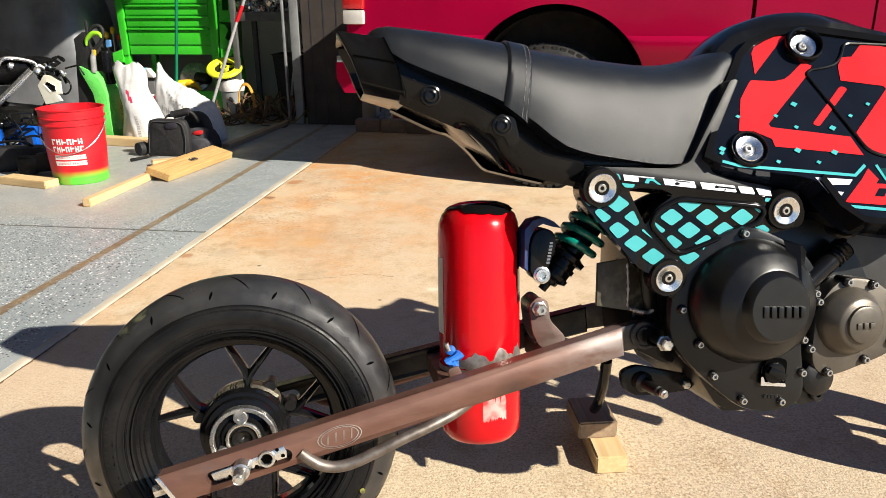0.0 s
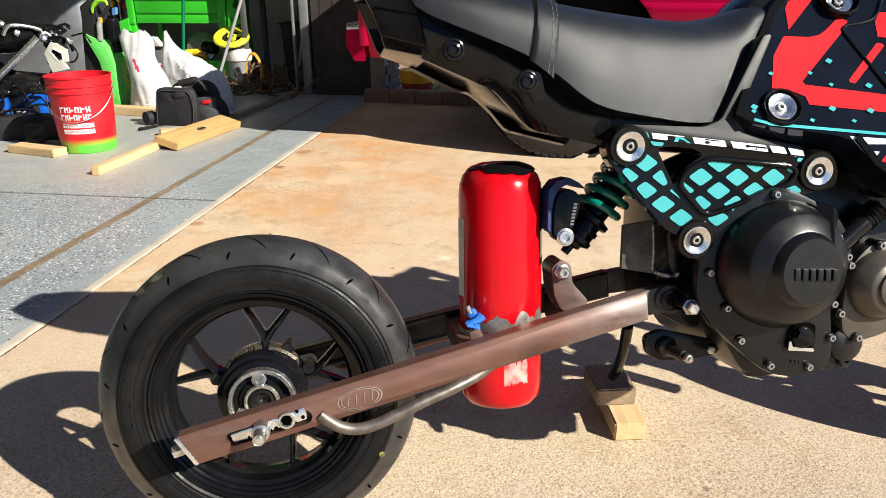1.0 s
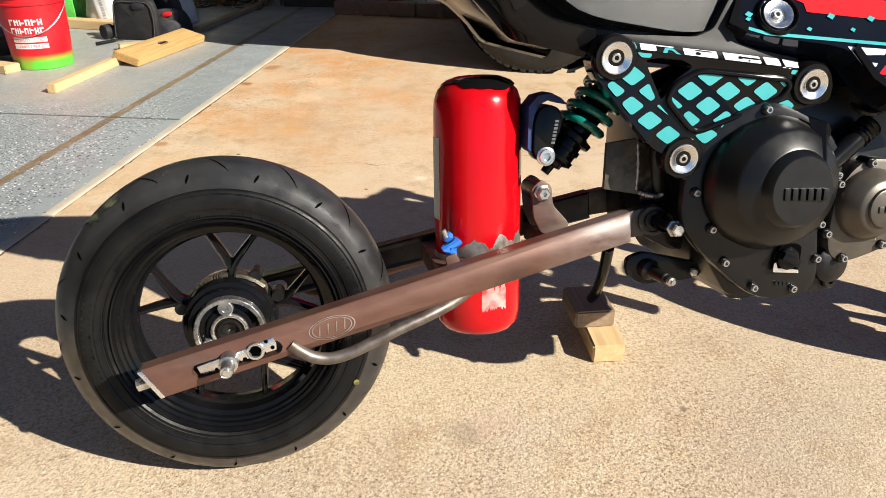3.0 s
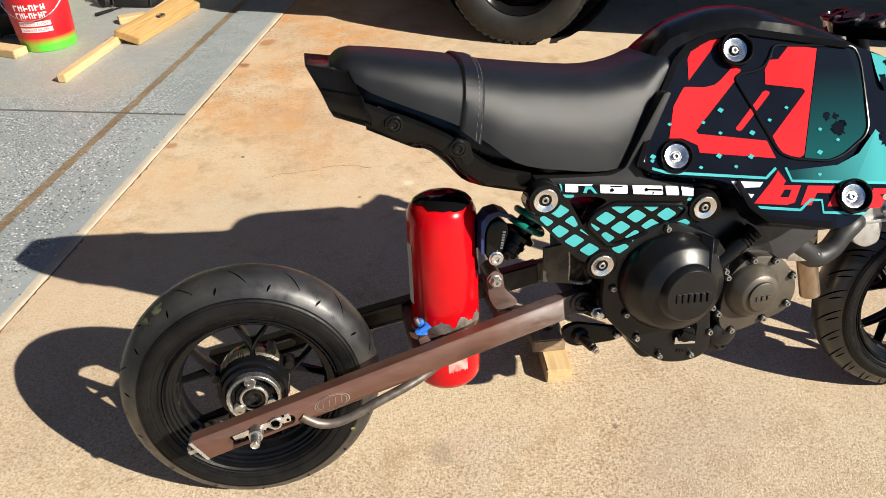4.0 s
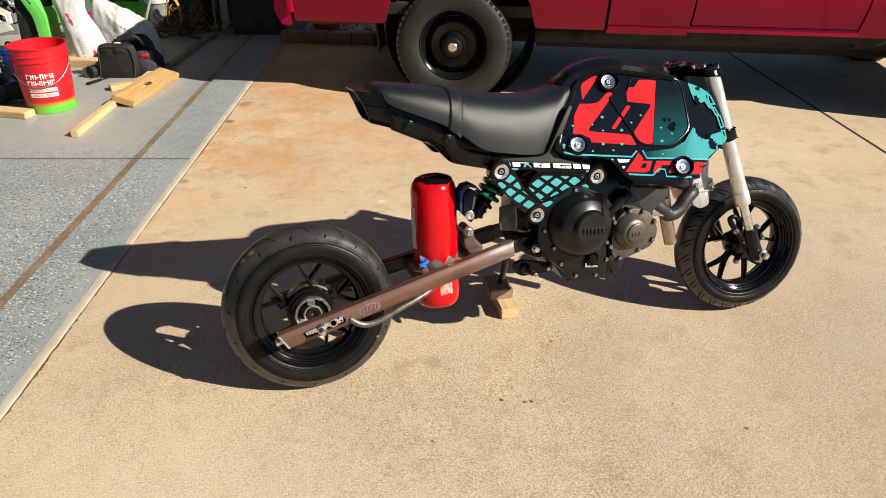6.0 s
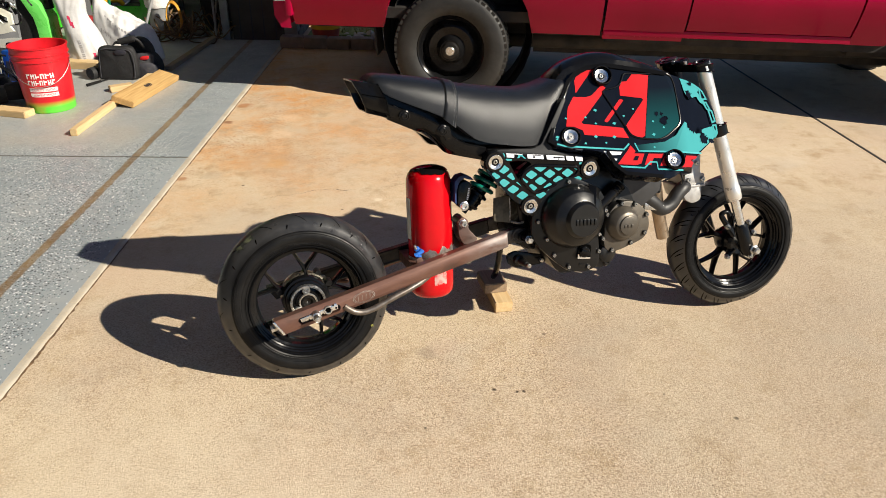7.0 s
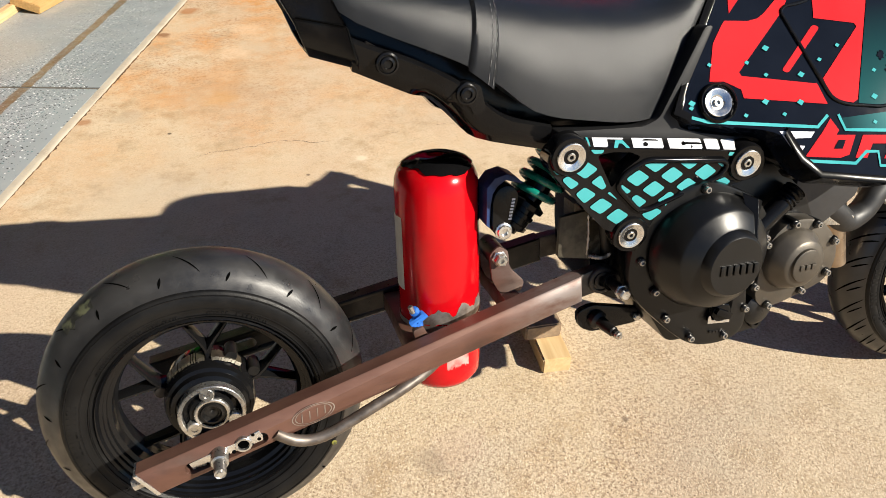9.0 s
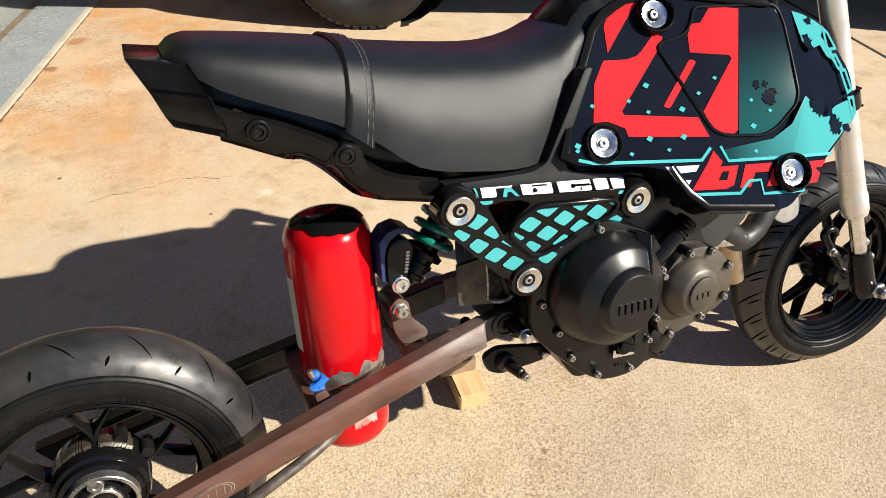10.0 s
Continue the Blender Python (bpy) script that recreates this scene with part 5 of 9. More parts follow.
bm = rings(B(), [tail_ring(1), tail_ring(0.5), tail_ring(0), tail_ring(0, 0.10), tail_ring(0, 0.16, 0.04)])
part("tail_cap", bm, SATIN_BLACK, TAIL, "open black tail cap", 0.0025)
mid0, mid1 = [tail_ring(k)[1] for k in (0.04, 0.96)]
for s in (-1, 1):
    bm = tube(B(), [(mid0[0], s * -(mid0[1] - 0.0006), mid0[2] + 0.006), (mid1[0], s * -(mid1[1] - 0.0006), mid1[2] + 0.004)], 0.0011, 6, 0)
    part("cap_seam", bm, RECESS_SHADE, TAIL)
bm = rings(B(), [tail_ring(0, 0.2, 0.028), tail_ring(0, 0.2, 0.038)])
part("tail_lamp", bm, M("dark_red_lens", (0.16, 0.01, 0.012), (0.10, 0.008, 0.01), 9, 0.2, coat=0.5), TAIL, "dark red lamp deep in the tail cap", 0.002)

# tank shroud plane: leans in towards the top, spreads to the front
def facet(z):
    """x of the crease where the shroud turns in to the front."""
    if z > 0.652:
        return 1.071 + (0.788 - z) * 0.2132
    return 1.100 - (0.652 - z) * 0.66


def shroud_xyz(x, z, out=0.0):
    """A point of the shroud's skin, raised by out."""
    d = max(0.0, x - facet(z)) * 0.22
    y = -0.213 - (0.096 * (x - 1.041) - 0.438 * (z - 0.557)) / 0.894
    return Vector((x + d * 0.62, y + d - out * 0.9, z - d * 0.36 + out * 0.44))


def shroud_side(p, far):
    return Vector((p.x, -p.y, p.z)) if far else p


SHROUD = [(0.688, 0.628), (0.700, 0.655), (0.728, 0.708), (0.775, 0.782), (0.800, 0.803), (0.840, 0.818), (0.899, 0.822), (1.071, 0.790), (1.125, 0.772), (1.172, 0.750), (1.200, 0.680), (1.197, 0.618), (1.119, 0.566), (1.062, 0.530), (1.030, 0.511), (0.997, 0.510), (0.889, 0.527), (0.864, 0.552), (0.846, 0.588), (0.819, 0.597), (0.709, 0.615)]


def clip_x(poly, keep_front):
    """The part of an outline before or behind the facet's crease."""
    out, n = [], len(poly)
    f = lambda p: (p[0] - facet(p[1])) * (1 if keep_front else -1)
    for i in range(n):
        a, b = poly[i], poly[(i + 1) % n]
        fa, fb = f(a), f(b)
        if fa >= 0:
            out.append(a)
        if fa * fb < 0:
            lo, hi = 0.0, 1.0
            for _ in range(30):
                m = (lo + hi) / 2
                q = (a[0] + (b[0] - a[0]) * m, a[1] + (b[1] - a[1]) * m)
                if (f(q) >= 0) == (fa >= 0):
                    lo = m
                else:
                    hi = m
            out.append(q)
    return out


def sheet(bm, poly, lift, far=False, skin=None):
    skin = skin or shroud_xyz
    if len(poly) > 2:
        f = bm.faces.new([bm.verts.new(shroud_side(skin(x, z, lift), far)) for x, z in poly])
        bmesh.ops.triangulate(bm, faces=[f])


def shroud_plate(bm, poly, lift, depth, far=False):
    """A raised plate on the shroud, bent at the crease, with side walls."""
    for front in (False, True):
        q = clip_x(poly, front)
        sheet(bm, q, lift, far)
    n = len(poly)
    for i in range(n):
        a, b = poly[i], poly[(i + 1) % n]
        if (a[0] - facet(a[1])) * (b[0] - facet(b[1])) < 0:
            continue
        bm.faces.new([bm.verts.new(shroud_side(shroud_xyz(p[0], p[1], l), far)) for p, l in ((a, lift), (b, lift), (b, lift - depth), (a, lift - depth))])
    bmesh.ops.remove_doubles(bm, verts=bm.verts, dist=1e-5)
    return bm


TANK = bp("tank", B(), GLOSS_BLACK, "gloss black tank with angular side shrouds")
TANK.data.clear_geometry()
top_z = curve([(0.72, 0.76), (0.75, 0.795), (0.775, 0.818), (0.80, 0.834), (0.87, 0.853), (0.94, 0.850), (1.07, 0.805), (1.15, 0.768), (1.20, 0.735)])
loops = []
for i in range(24):
    x = 0.72 + (1.19 - 0.72) * i / 23
    zt = top_z(x)
    zb = 0.60 if x < 0.86 else 0.54
    zs = min(zt - 0.02, 0.80)
    ys = abs(shroud_xyz(min(x, 1.07), zs).y) - 0.010
    yb = abs(shroud_xyz(min(x, 1.07), zb).y) - 0.025
    if x > 1.07:
        ys *= 1 - (x - 1.07) * 3.2
        yb *= 1 - (x - 1.07) * 3.2
    half = [(-yb, zb), (-(ys + yb) / 2, (zb + zs) / 2), (-ys, zs), (-ys * 0.86, zs + (zt - zs) * 0.62), (-ys * 0.55, zs + (zt - zs) * 0.93), (-ys * 0.2, zt)]
    loops.append([(x, y, z) for y, z in half] + [(x, -y, z) for y, z in reversed(half)])
part("tank_body", rings(B(), loops), SATIN_BLACK, TANK, "satin black tank cover")
NEAR_SH = None
for far in (False, True):
    bm = shroud_plate(B(), rounded(SHROUD, 0.012), 0.0, 0.04, far)
    SH = part("shroud", bm, NAVY, BIKE, "black shroud with red and aqua vinyl graphics", flat=True)
    NEAR_SH = NEAR_SH if far else SH
    # raised frame round the shroud
    bm = B()
    part_frame = inset(SHROUD, 0.010)
    n = len(SHROUD)
    for k in range(n):
        j = (k + 1) % n
        if 7 <= k <= 14 or k in (18, 19):
            continue
        for l0, l1, p0, p1, q0, q1 in ((0.005, 0.005, SHROUD[k], SHROUD[j], part_frame[k], part_frame[j]), (0.005, -0.002, part_frame[k], part_frame[j], part_frame[k], part_frame[j]), (0.005, -0.03, SHROUD[k], SHROUD[j], SHROUD[k], SHROUD[j])):
            bm.faces.new([bm.verts.new(shroud_side(shroud_xyz(p[0], p[1], l), far)) for p, l in ((p0, l0), (p1, l0), (q1, l1), (q0, l1))])
    bmesh.ops.remove_doubles(bm, verts=bm.verts, dist=1e-5)
    part("shroud_frame", bm, FRAME_BLACK, SH, "raised satin black frame", 0.0015)

# side cover plate below the seat
def cover_xyz(x, z, out=0.0):
    return Vector((x, -0.150 - (0.032 * (x - 0.527) + 0.117 * (z - 0.591)) / 0.993 - out, z))


COVER = [(0.4933, 0.591), (0.5075, 0.610), (0.540, 0.6065), (0.5614, 0.5985), (0.7892, 0.5659), (0.8254, 0.566), (0.8407, 0.5469), (0.8389, 0.5216), (0.7863, 0.5115), (0.7252, 0.5019), (0.6836, 0.470), (0.6742, 0.4534), (0.6685, 0.4321), (0.6428, 0.4206), (0.6201, 0.435), (0.6102, 0.4588), (0.5881, 0.4712), (0.5003, 0.5707)]
OPENING = [(0.5677, 0.587), (0.6077, 0.5902), (0.6362, 0.5765), (0.6094, 0.5576), (0.6000, 0.5406), (0.5950, 0.5350)]


def holed(outline, hole, near, far):
    """A plate in x, z with an opening through it."""
    bm, ends = B(), []
    for f in (near, far):
        rows = [[bm.verts.new((x, f(x, z), z)) for x, z in lp] for lp in (outline, hole)]
        es = [bm.edges.new((r[i], r[(i + 1) % len(r)])) for r in rows for i in range(len(r))]
        bmesh.ops.triangle_fill(bm, use_beauty=True, edges=es)
        ends.append(rows)
    for a, b in zip(*ends):
        for i in range(len(a)):
            j = (i + 1) % len(a)
            bm.faces.new((a[i], a[j], b[j], b[i]))
    return bm


def cover_top(x):
    return 0.5985 - 0.1431 * (x - 0.5614)


def ledge_xyz(x, k, lift=0.0):
    """A point of the sloping ledge on top of the cover: k from its front edge (0) to its back (1)."""
    p = cover_xyz(x, cover_top(x))
    return p + Vector((0, 0.0235, 0.0125)) * k + Vector((0, -0.47, 0.883)) * lift


NEARC = bp("side_cover", holed(rounded(COVER, 0.010), rounded(OPENING, 0.007), lambda x, z: cover_xyz(x, z).y, lambda x, z: -0.122), GLOSS_BLACK, "gloss black side cover with aqua lattice graphics", 0.002)
xs = [0.556 + 0.0235 * i for i in range(11)]
bm = rings(B(), [[ledge_xyz(x, 0, 0.0006), ledge_xyz(x, 1), ledge_xyz(x, 1) - Vector((0, 0, 0.025)), ledge_xyz(x, 0) - Vector((0, -0.002, 0.006))] for x in xs])
part("ledge", bm, GLOSS_BLACK, NEARC, "sloping gloss black ledge", 0.001)
TRIM = M("satin_trim", (0.012, 0.012, 0.013), (0.016, 0.016, 0.017), 12, 0.46, grain=0.05, gscale=900, rvar=0.04, spec=0.25)
bm = slab(B(), rounded([(0.739, 0.740), (0.6709, 0.6226), (0.6463, 0.6135), (0.560, 0.619), (0.515, 0.622), (0.515, 0.607), (0.560, 0.606), (0.700, 0.588), (0.800, 0.574), (0.800, 0.580), (0.7362, 0.5943), (0.7050, 0.6046), (0.6960, 0.6263), (0.7520, 0.740)], 0.008), lambda x, z: -0.1345 + 0.10 * max(0.0, z - 0.62), -0.10)
bp("seat_trim", bm, TRIM, "satin black trim strip between seat and tank", 0.004)

# engine
ENG = bp("engine", slab(B(), rounded([(0.650, 0.47), (0.655, 0.398), (0.685, 0.300), (0.72, 0.243), (0.83, 0.240), (0.886, 0.285), (0.970, 0.325), (0.99, 0.39), (0.95, 0.47), (0.88, 0.53), (0.70, 0.525)], 0.015), -0.128, 0.16), ENGINE_BLACK, "black three-cylinder engine with bronze side cover", 0.004)
bm = B()
lathe(bm, [(0.0, 0.094), (0.018, 0.094), (0.024, 0.091), (0.052, 0.079), (0.055, 0.075), (0.067, 0.056), (0.068, 0.0535), (0.079, 0.0475), (0.081, 0.045), (0.0815, 0.001)], (0.757, -0.140, 0.414), (0.06, -1, 0.0), 56)
CL = part("clutch_cover", bm, ENGINE_BLACK, ENG, "domed satin black clutch cover")


bm = rings(B(), [[(0.798, -0.166, 0.505), (0.817, -0.182, 0.497), (0.838, -0.164, 0.484)], [(0.793, -0.203, 0.449), (0.798, -0.2135, 0.446), (0.803, -0.203, 0.441)]])
part("cover_rib", bm, ENGINE_BLACK, ENG, "", 0.001)


def cover_y(x, z):
    """The clutch cover's rim lies back towards the swingarm."""
    return -0.160 + 0.26 * max(0.0, 0.742 - x)


cover_line = [(p.x, p.y) for p in smooth_path([Vector((x, z, 0)) for x, z in ((0.743, 0.526), (0.801, 0.506), (0.842, 0.478), (0.866, 0.430), (0.850, 0.383), (0.838, 0.345), (0.841, 0.268), (0.806, 0.244), (0.744, 0.252), (0.691, 0.295), (0.645, 0.351), (0.640, 0.404), (0.651, 0.455), (0.687, 0.503))], 5, True)]
bm = slab(B(), cover_line, cover_y, -0.115)
part("cover_flange", bm, ENGINE_BLACK, ENG, "satin black clutch cover flange", 0.006)
bm = slab(B(), [(p.x, p.y) for p in smooth_path([Vector((x, z, 0)) for x, z in ((0.859, 0.367), (0.869, 0.405), (0.905, 0.437), (0.958, 0.432), (0.993, 0.400), (1.005, 0.360), (0.990, 0.322), (0.946, 0.304), (0.887, 0.290), (0.858, 0.310))], 5, True)], -0.158, -0.125)
part("stator_flange", bm, ENGINE_BRONZE, ENG, "bronze-grey cover flange", 0.006)
bm = B()
lathe(bm, [(0.0, 0.053), (0.014, 0.052), (0.018, 0.049), (0.034, 0.039), (0.036, 0.036), (0.038, 0.0285), (0.042, 0.0275), (0.043, 0.025), (0.043, 0.001)], (0.914, -0.150, 0.374), (0.06, -1, 0), 48)
part("stator_cover", bm, ENGINE_BRONZE, ENG, "bronze-grey round side cover")
# cylinder block and head
bm = B()
slab(bm, [(0.86, 0.47), (0.985, 0.40), (1.055, 0.46), (1.13, 0.53), (1.05, 0.60), (0.90, 0.60)], -0.105, 0.12)
part("cylinder_block", bm, DARK_METAL, ENG, "", 0.006)


# ---- graphics and fastenings ----
def pieces(name, bm, material, parent, places, label=""):
    """One mesh at several poses: each an object of its own."""
    first = part(name, bm, material, parent, label)
    for i, m in enumerate(places):
        ob = first if i == 0 else new(name, first.data)
        ob.parent = parent
        ob.matrix_basis = m
        if label and i:
            tagged(ob, label)


def along(p, d, spin=0.0):
    """A pose at p whose -y axis points along d."""
    q = Vector((0, -1, 0)).rotation_difference(Vector(d).normalized())
    return Matrix.Translation(p) @ q.to_matrix().to_4x4() @ Matrix.Rotation(spin, 4, "Y")


def decal(material, pts, lift=0.0009):
    bm = B()
    for front in (False, True):
        sheet(bm, clip_x(pts, front), lift)
    part("graphic", bm, material, NEAR_SH, flat=True)


def frame_decal(material, pts):
    n, q = len(pts), inset(pts, 0.0045)
    bm = B()
    for i in range(n):
        j = (i + 1) % n
        bm.faces.new([bm.verts.new(shroud_xyz(x, z, 0.0013)) for x, z in (pts[i], pts[j], q[j], q[i])])
    bmesh.ops.remove_doubles(bm, verts=bm.verts, dist=1e-5)
    part("graphic", bm, material, NEAR_SH)


def ribbon(bm, pts, w, put):
    vs = []
    n = len(pts)
    for i, p in enumerate(pts):
        a, b = Vector(pts[max(i - 1, 0)]), Vector(pts[min(i + 1, n - 1)])
        d = (b - a).normalized()
        k = Vector((-d.y, d.x)) * w / 2
        vs.append([bm.verts.new(put(p[0] + s * k.x, p[1] + s * k.y)) for s in (-1, 1)])
    for a, b in zip(vs, vs[1:]):
        bm.faces.new((a[0], a[1], b[1], b[0]))


def fine(pts, step=0.02):
    out = []
    for a, b in zip(pts, pts[1:]):
        n = max(1, int(math.hypot(b[0] - a[0], b[1] - a[1]) / step))
        out += [(a[0] + (b[0] - a[0]) * i / n, a[1] + (b[1] - a[1]) * i / n) for i in range(n)]
    return out + [pts[-1]]


def stripe(material, pts):
    bm = B()
    ribbon(bm, fine(pts), 0.0042, lambda x, z: shroud_xyz(x, z, 0.0012))
    part("stripe", bm, material, NEAR_SH)


def diamonds(material, pts):
    for k, (x, z) in enumerate(pts):
        s = 0.0040 if k % 3 else 0.0058
        bm = B()
        sheet(bm, [(x - s, z), (x - s * 0.1, z + s * 0.7), (x + s, z + s * 0.1), (x + s * 0.1, z - s * 0.75)], 0.0018)
        part("diamond", bm, material, NEAR_SH)


def splash(x, z, r):
    rr = random.Random(int(x * 1000))
    pts = []
    for i in range(26):
        a = 2 * math.pi * i / 26
        q = r * (0.55 + (0.6 * rr.random() if i % 2 else 0.02))
        pts.append((x + q * math.cos(a), z + q * math.sin(a)))
    bm = B()
    for front in (False, True):
        sheet(bm, clip_x(pts, front), 0.0016)
    part("splash", bm, NAVY, NEAR_SH)


def rim(material, pts):
    path = [shroud_xyz(x, z, 0.001) for x, z in rounded(pts, 0.012)]
    part("panel_rim", tube(B(), path + path[:1], 0.0026, 8, 0, False), material, NEAR_SH)


def cover_poly(material, pts, name, r=0.0):
    bm = B()
    q = rounded(pts, r) if r else pts
    f = bm.faces.new([bm.verts.new(cover_xyz(x, z, 0.0012)) for x, z in q])
    bmesh.ops.triangulate(bm, faces=[f])
    part(name, bm, material, NEARC)


def cover_decal(material, pts):
    cover_poly(material, pts, "graphic", 0.003)


def clipped(poly, quad):
    """The part of an outline inside a convex four-sided cell."""
    out = list(poly)
    for (x0, z0), (x1, z1) in zip(quad, quad[1:] + quad[:1]):
        f = lambda p: (x1 - x0) * (p[1] - z0) - (z1 - z0) * (p[0] - x0)
        src, out = out, []
        for a, b in zip(src, src[1:] + src[:1]):
            fa, fb = f(a), f(b)
            if fa >= 0:
                out.append(a)
            if fa * fb < 0:
                k = fa / (fa - fb)
                out.append((a[0] + (b[0] - a[0]) * k, a[1] + (b[1] - a[1]) * k))
        if len(out) < 3:
            return []
    return out


def lattice(material, region, fill=0.345):
    """Slanted rounded cells over a region of the side cover."""
    for i in range(-6, 7):
        for j in range(-6, 7):
            cx, cz = 0.6603 + 0.0277 * i + 0.0263 * j, 0.5627 - 0.0206 * i + 0.0181 * j
            quad = [(cx + 0.0277 * a * fill + 0.0263 * b * fill, cz - 0.0206 * a * fill + 0.0181 * b * fill) for a, b in ((-1, -1), (1, -1), (1, 1), (-1, 1))]
            q = clipped(region, quad)
            if q:
                area = abs(sum(a[0] * b[1] - b[0] * a[1] for a, b in zip(q, q[1:] + q[:1]))) / 2
                if area > 3e-5:
                    cover_poly(material, q, "lattice_cell", 0.0045)


def cover_rim(material, pts):
    path = [cover_xyz(x, z, 0.001) for x, z in rounded(pts, 0.01)]
    part("window_rim", tube(B(), path + path[:1], 0.0042, 10, 0, False), material, NEARC)


# red numerals and block shapes on the shroud
decal(RED, [(0.7990, 0.7825), (0.8058, 0.7926), (0.8189, 0.7985), (0.8344, 0.8070), (0.8537, 0.8170), (0.8800, 0.8215), (0.8664, 0.8120), (0.8456, 0.7973), (0.7955, 0.7490)])
decal(RED, [(0.782, 0.7356), (0.7869, 0.7402), (0.8216, 0.7376), (0.8376, 0.7401), (0.8485, 0.7463), (0.8734, 0.766), (0.8863, 0.760), (0.8768, 0.7468), (0.7953, 0.6728), (0.7983, 0.668), (0.9116, 0.6497), (0.9225, 0.6221), (0.7961, 0.6395), (0.7942, 0.6509), (0.7703, 0.663), (0.7489, 0.6644), (0.7638, 0.7122)])
decal(RED, rounded([(0.9206, 0.7270), (0.9310, 0.7225), (0.8700, 0.6664), (0.8605, 0.6705)], 0.006))
decal(RED, [(0.9746, 0.7925), (1.0205, 0.7840), (0.9710, 0.6245), (0.9630, 0.6205), (0.9320, 0.6275), (0.9225, 0.6560), (0.9890, 0.7195), (0.9860, 0.7245), (0.9235, 0.7350), (0.9250, 0.7450), (0.9265, 0.7580), (0.9375, 0.7720), (0.9520, 0.7720), (0.9660, 0.7850)])
decal(TEAL, [(1.0217, 0.7840), (1.0860, 0.7780), (1.0905, 0.7583), (1.0870, 0.6872), (1.0850, 0.6600), (1.0770, 0.6460), (1.0375, 0.6210), (1.0103, 0.6135), (0.9710, 0.6190), (0.9727, 0.6250)])
# aqua fields of the front facet and its block shapes
decal(AQUA_FADE, [(1.1145, 0.7729), (1.1341, 0.7670), (1.1554, 0.7562), (1.1688, 0.7466), (1.1601, 0.7332), (1.1734, 0.7116), (1.1783, 0.6931), (1.1610, 0.7045), (1.1532, 0.7215), (1.1403, 0.7185), (1.1275, 0.7155), (1.1207, 0.7282), (1.1176, 0.7445)])
decal(AQUA_FADE, [(0.9437, 0.5890), (0.9402, 0.6023), (1.0252, 0.6050), (1.0638, 0.6200), (1.0988, 0.6544), (1.1120, 0.6411), (1.1305, 0.6229), (1.1544, 0.6340), (1.1804, 0.6389), (1.1950, 0.6230), (1.1900, 0.6140), (1.1160, 0.5690)])
frame_decal(AQUA_FADE, [(1.1662, 0.7492), (1.1770, 0.7380), (1.1857, 0.7122), (1.1634, 0.7108)])
frame_decal(AQUA_FADE, [(1.1665, 0.7064), (1.1812, 0.7068), (1.1893, 0.6837), (1.1766, 0.6825)])
frame_decal(AQUA_FADE, [(1.1787, 0.6848), (1.1933, 0.6835), (1.1965, 0.6513), (1.1827, 0.6466)])
frame_decal(AQUA_FADE, [(1.1818, 0.6434), (1.1965, 0.6440), (1.1955, 0.6200), (1.1846, 0.6079)])
# red and white slanted block shapes along the foot of the shroud
decal(RED, [(0.8736, 0.5572), (0.9083, 0.5879), (0.9228, 0.6033), (0.9333, 0.5868), (0.9276, 0.5811), (0.9576, 0.5785), (0.9426, 0.5538), (0.928, 0.5509)])
decal(RED, [(0.9511, 0.5489), (0.9692, 0.5775), (1.0156, 0.5736), (1.0066, 0.5629), (0.9822, 0.565), (0.9696, 0.5473)])
decal(RED, [(0.996, 0.544), (1.0131, 0.566), (1.0279, 0.5663), (1.0175, 0.5422)])
decal(RED, [(1.0607, 0.5358), (1.0811, 0.5654), (1.1144, 0.5626), (1.1058, 0.5544), (1.0909, 0.5546), (1.0982, 0.5457), (1.089, 0.5344)])
decal(NAVY, [(0.9197, 0.5636), (0.9293, 0.5742), (0.9402, 0.5732), (0.933, 0.5624)], 0.0016)
decal(WHITE, [(0.8411, 0.5936), (0.8949, 0.588), (0.8877, 0.5808), (0.8634, 0.5818), (0.8574, 0.5741), (0.8766, 0.5709), (0.8667, 0.5614), (0.8553, 0.5691)])
stripe(AQUA, [(0.7086, 0.6228), (0.7358, 0.6138), (0.9006, 0.5937), (0.9195, 0.6077)])
stripe(AQUA, [(0.9359, 0.6074), (0.9432, 0.5865), (1.1294, 0.5692)])
stripe(AQUA, [(0.8669, 0.5526), (0.9498, 0.5418), (0.9699, 0.5556), (0.9885, 0.554), (0.988, 0.5353), (1.0622, 0.5279)])
# small aqua diamonds
diamonds(AQUA, [(0.8271, 0.6325), (0.7942, 0.6172), (0.8529, 0.6143), (0.8886, 0.6633), (0.8349, 0.6666), (0.809, 0.6843), (0.841, 0.7009), (0.9209, 0.6805), (0.7524, 0.6853), (0.7171, 0.6386), (0.7149, 0.6326), (1.0039, 0.6607), (0.9975, 0.6262), (1.0313, 0.6428), (0.9914, 0.5928), (0.8804, 0.6276), (0.9527, 0.6972)])
# dark paint splashes
splash(1.0350, 0.6604, 0.016)
splash(1.0190, 0.6793, 0.007)
splash(1.0330, 0.6790, 0.006)
splash(1.1200, 0.6380, 0.020)
splash(1.1380, 0.6290, 0.013)
splash(1.1460, 0.6060, 0.017)
splash(1.1700, 0.6000, 0.009)
splash(1.1400, 0.7560, 0.007)
splash(1.1290, 0.7270, 0.012)
# parting line and raised rim of the tank side panel
rim(SATIN_BLACK, [(1.0859, 0.7840), (1.0922, 0.7583), (1.0888, 0.6872), (1.0873, 0.6598), (1.0787, 0.6452), (1.0375, 0.6194), (1.0103, 0.6116), (0.9499, 0.6201), (0.9307, 0.6289), (0.8733, 0.7472), (0.8826, 0.7537), (0.9015, 0.7553), (0.9235, 0.7605), (0.9371, 0.7742), (0.9465, 0.7940)])
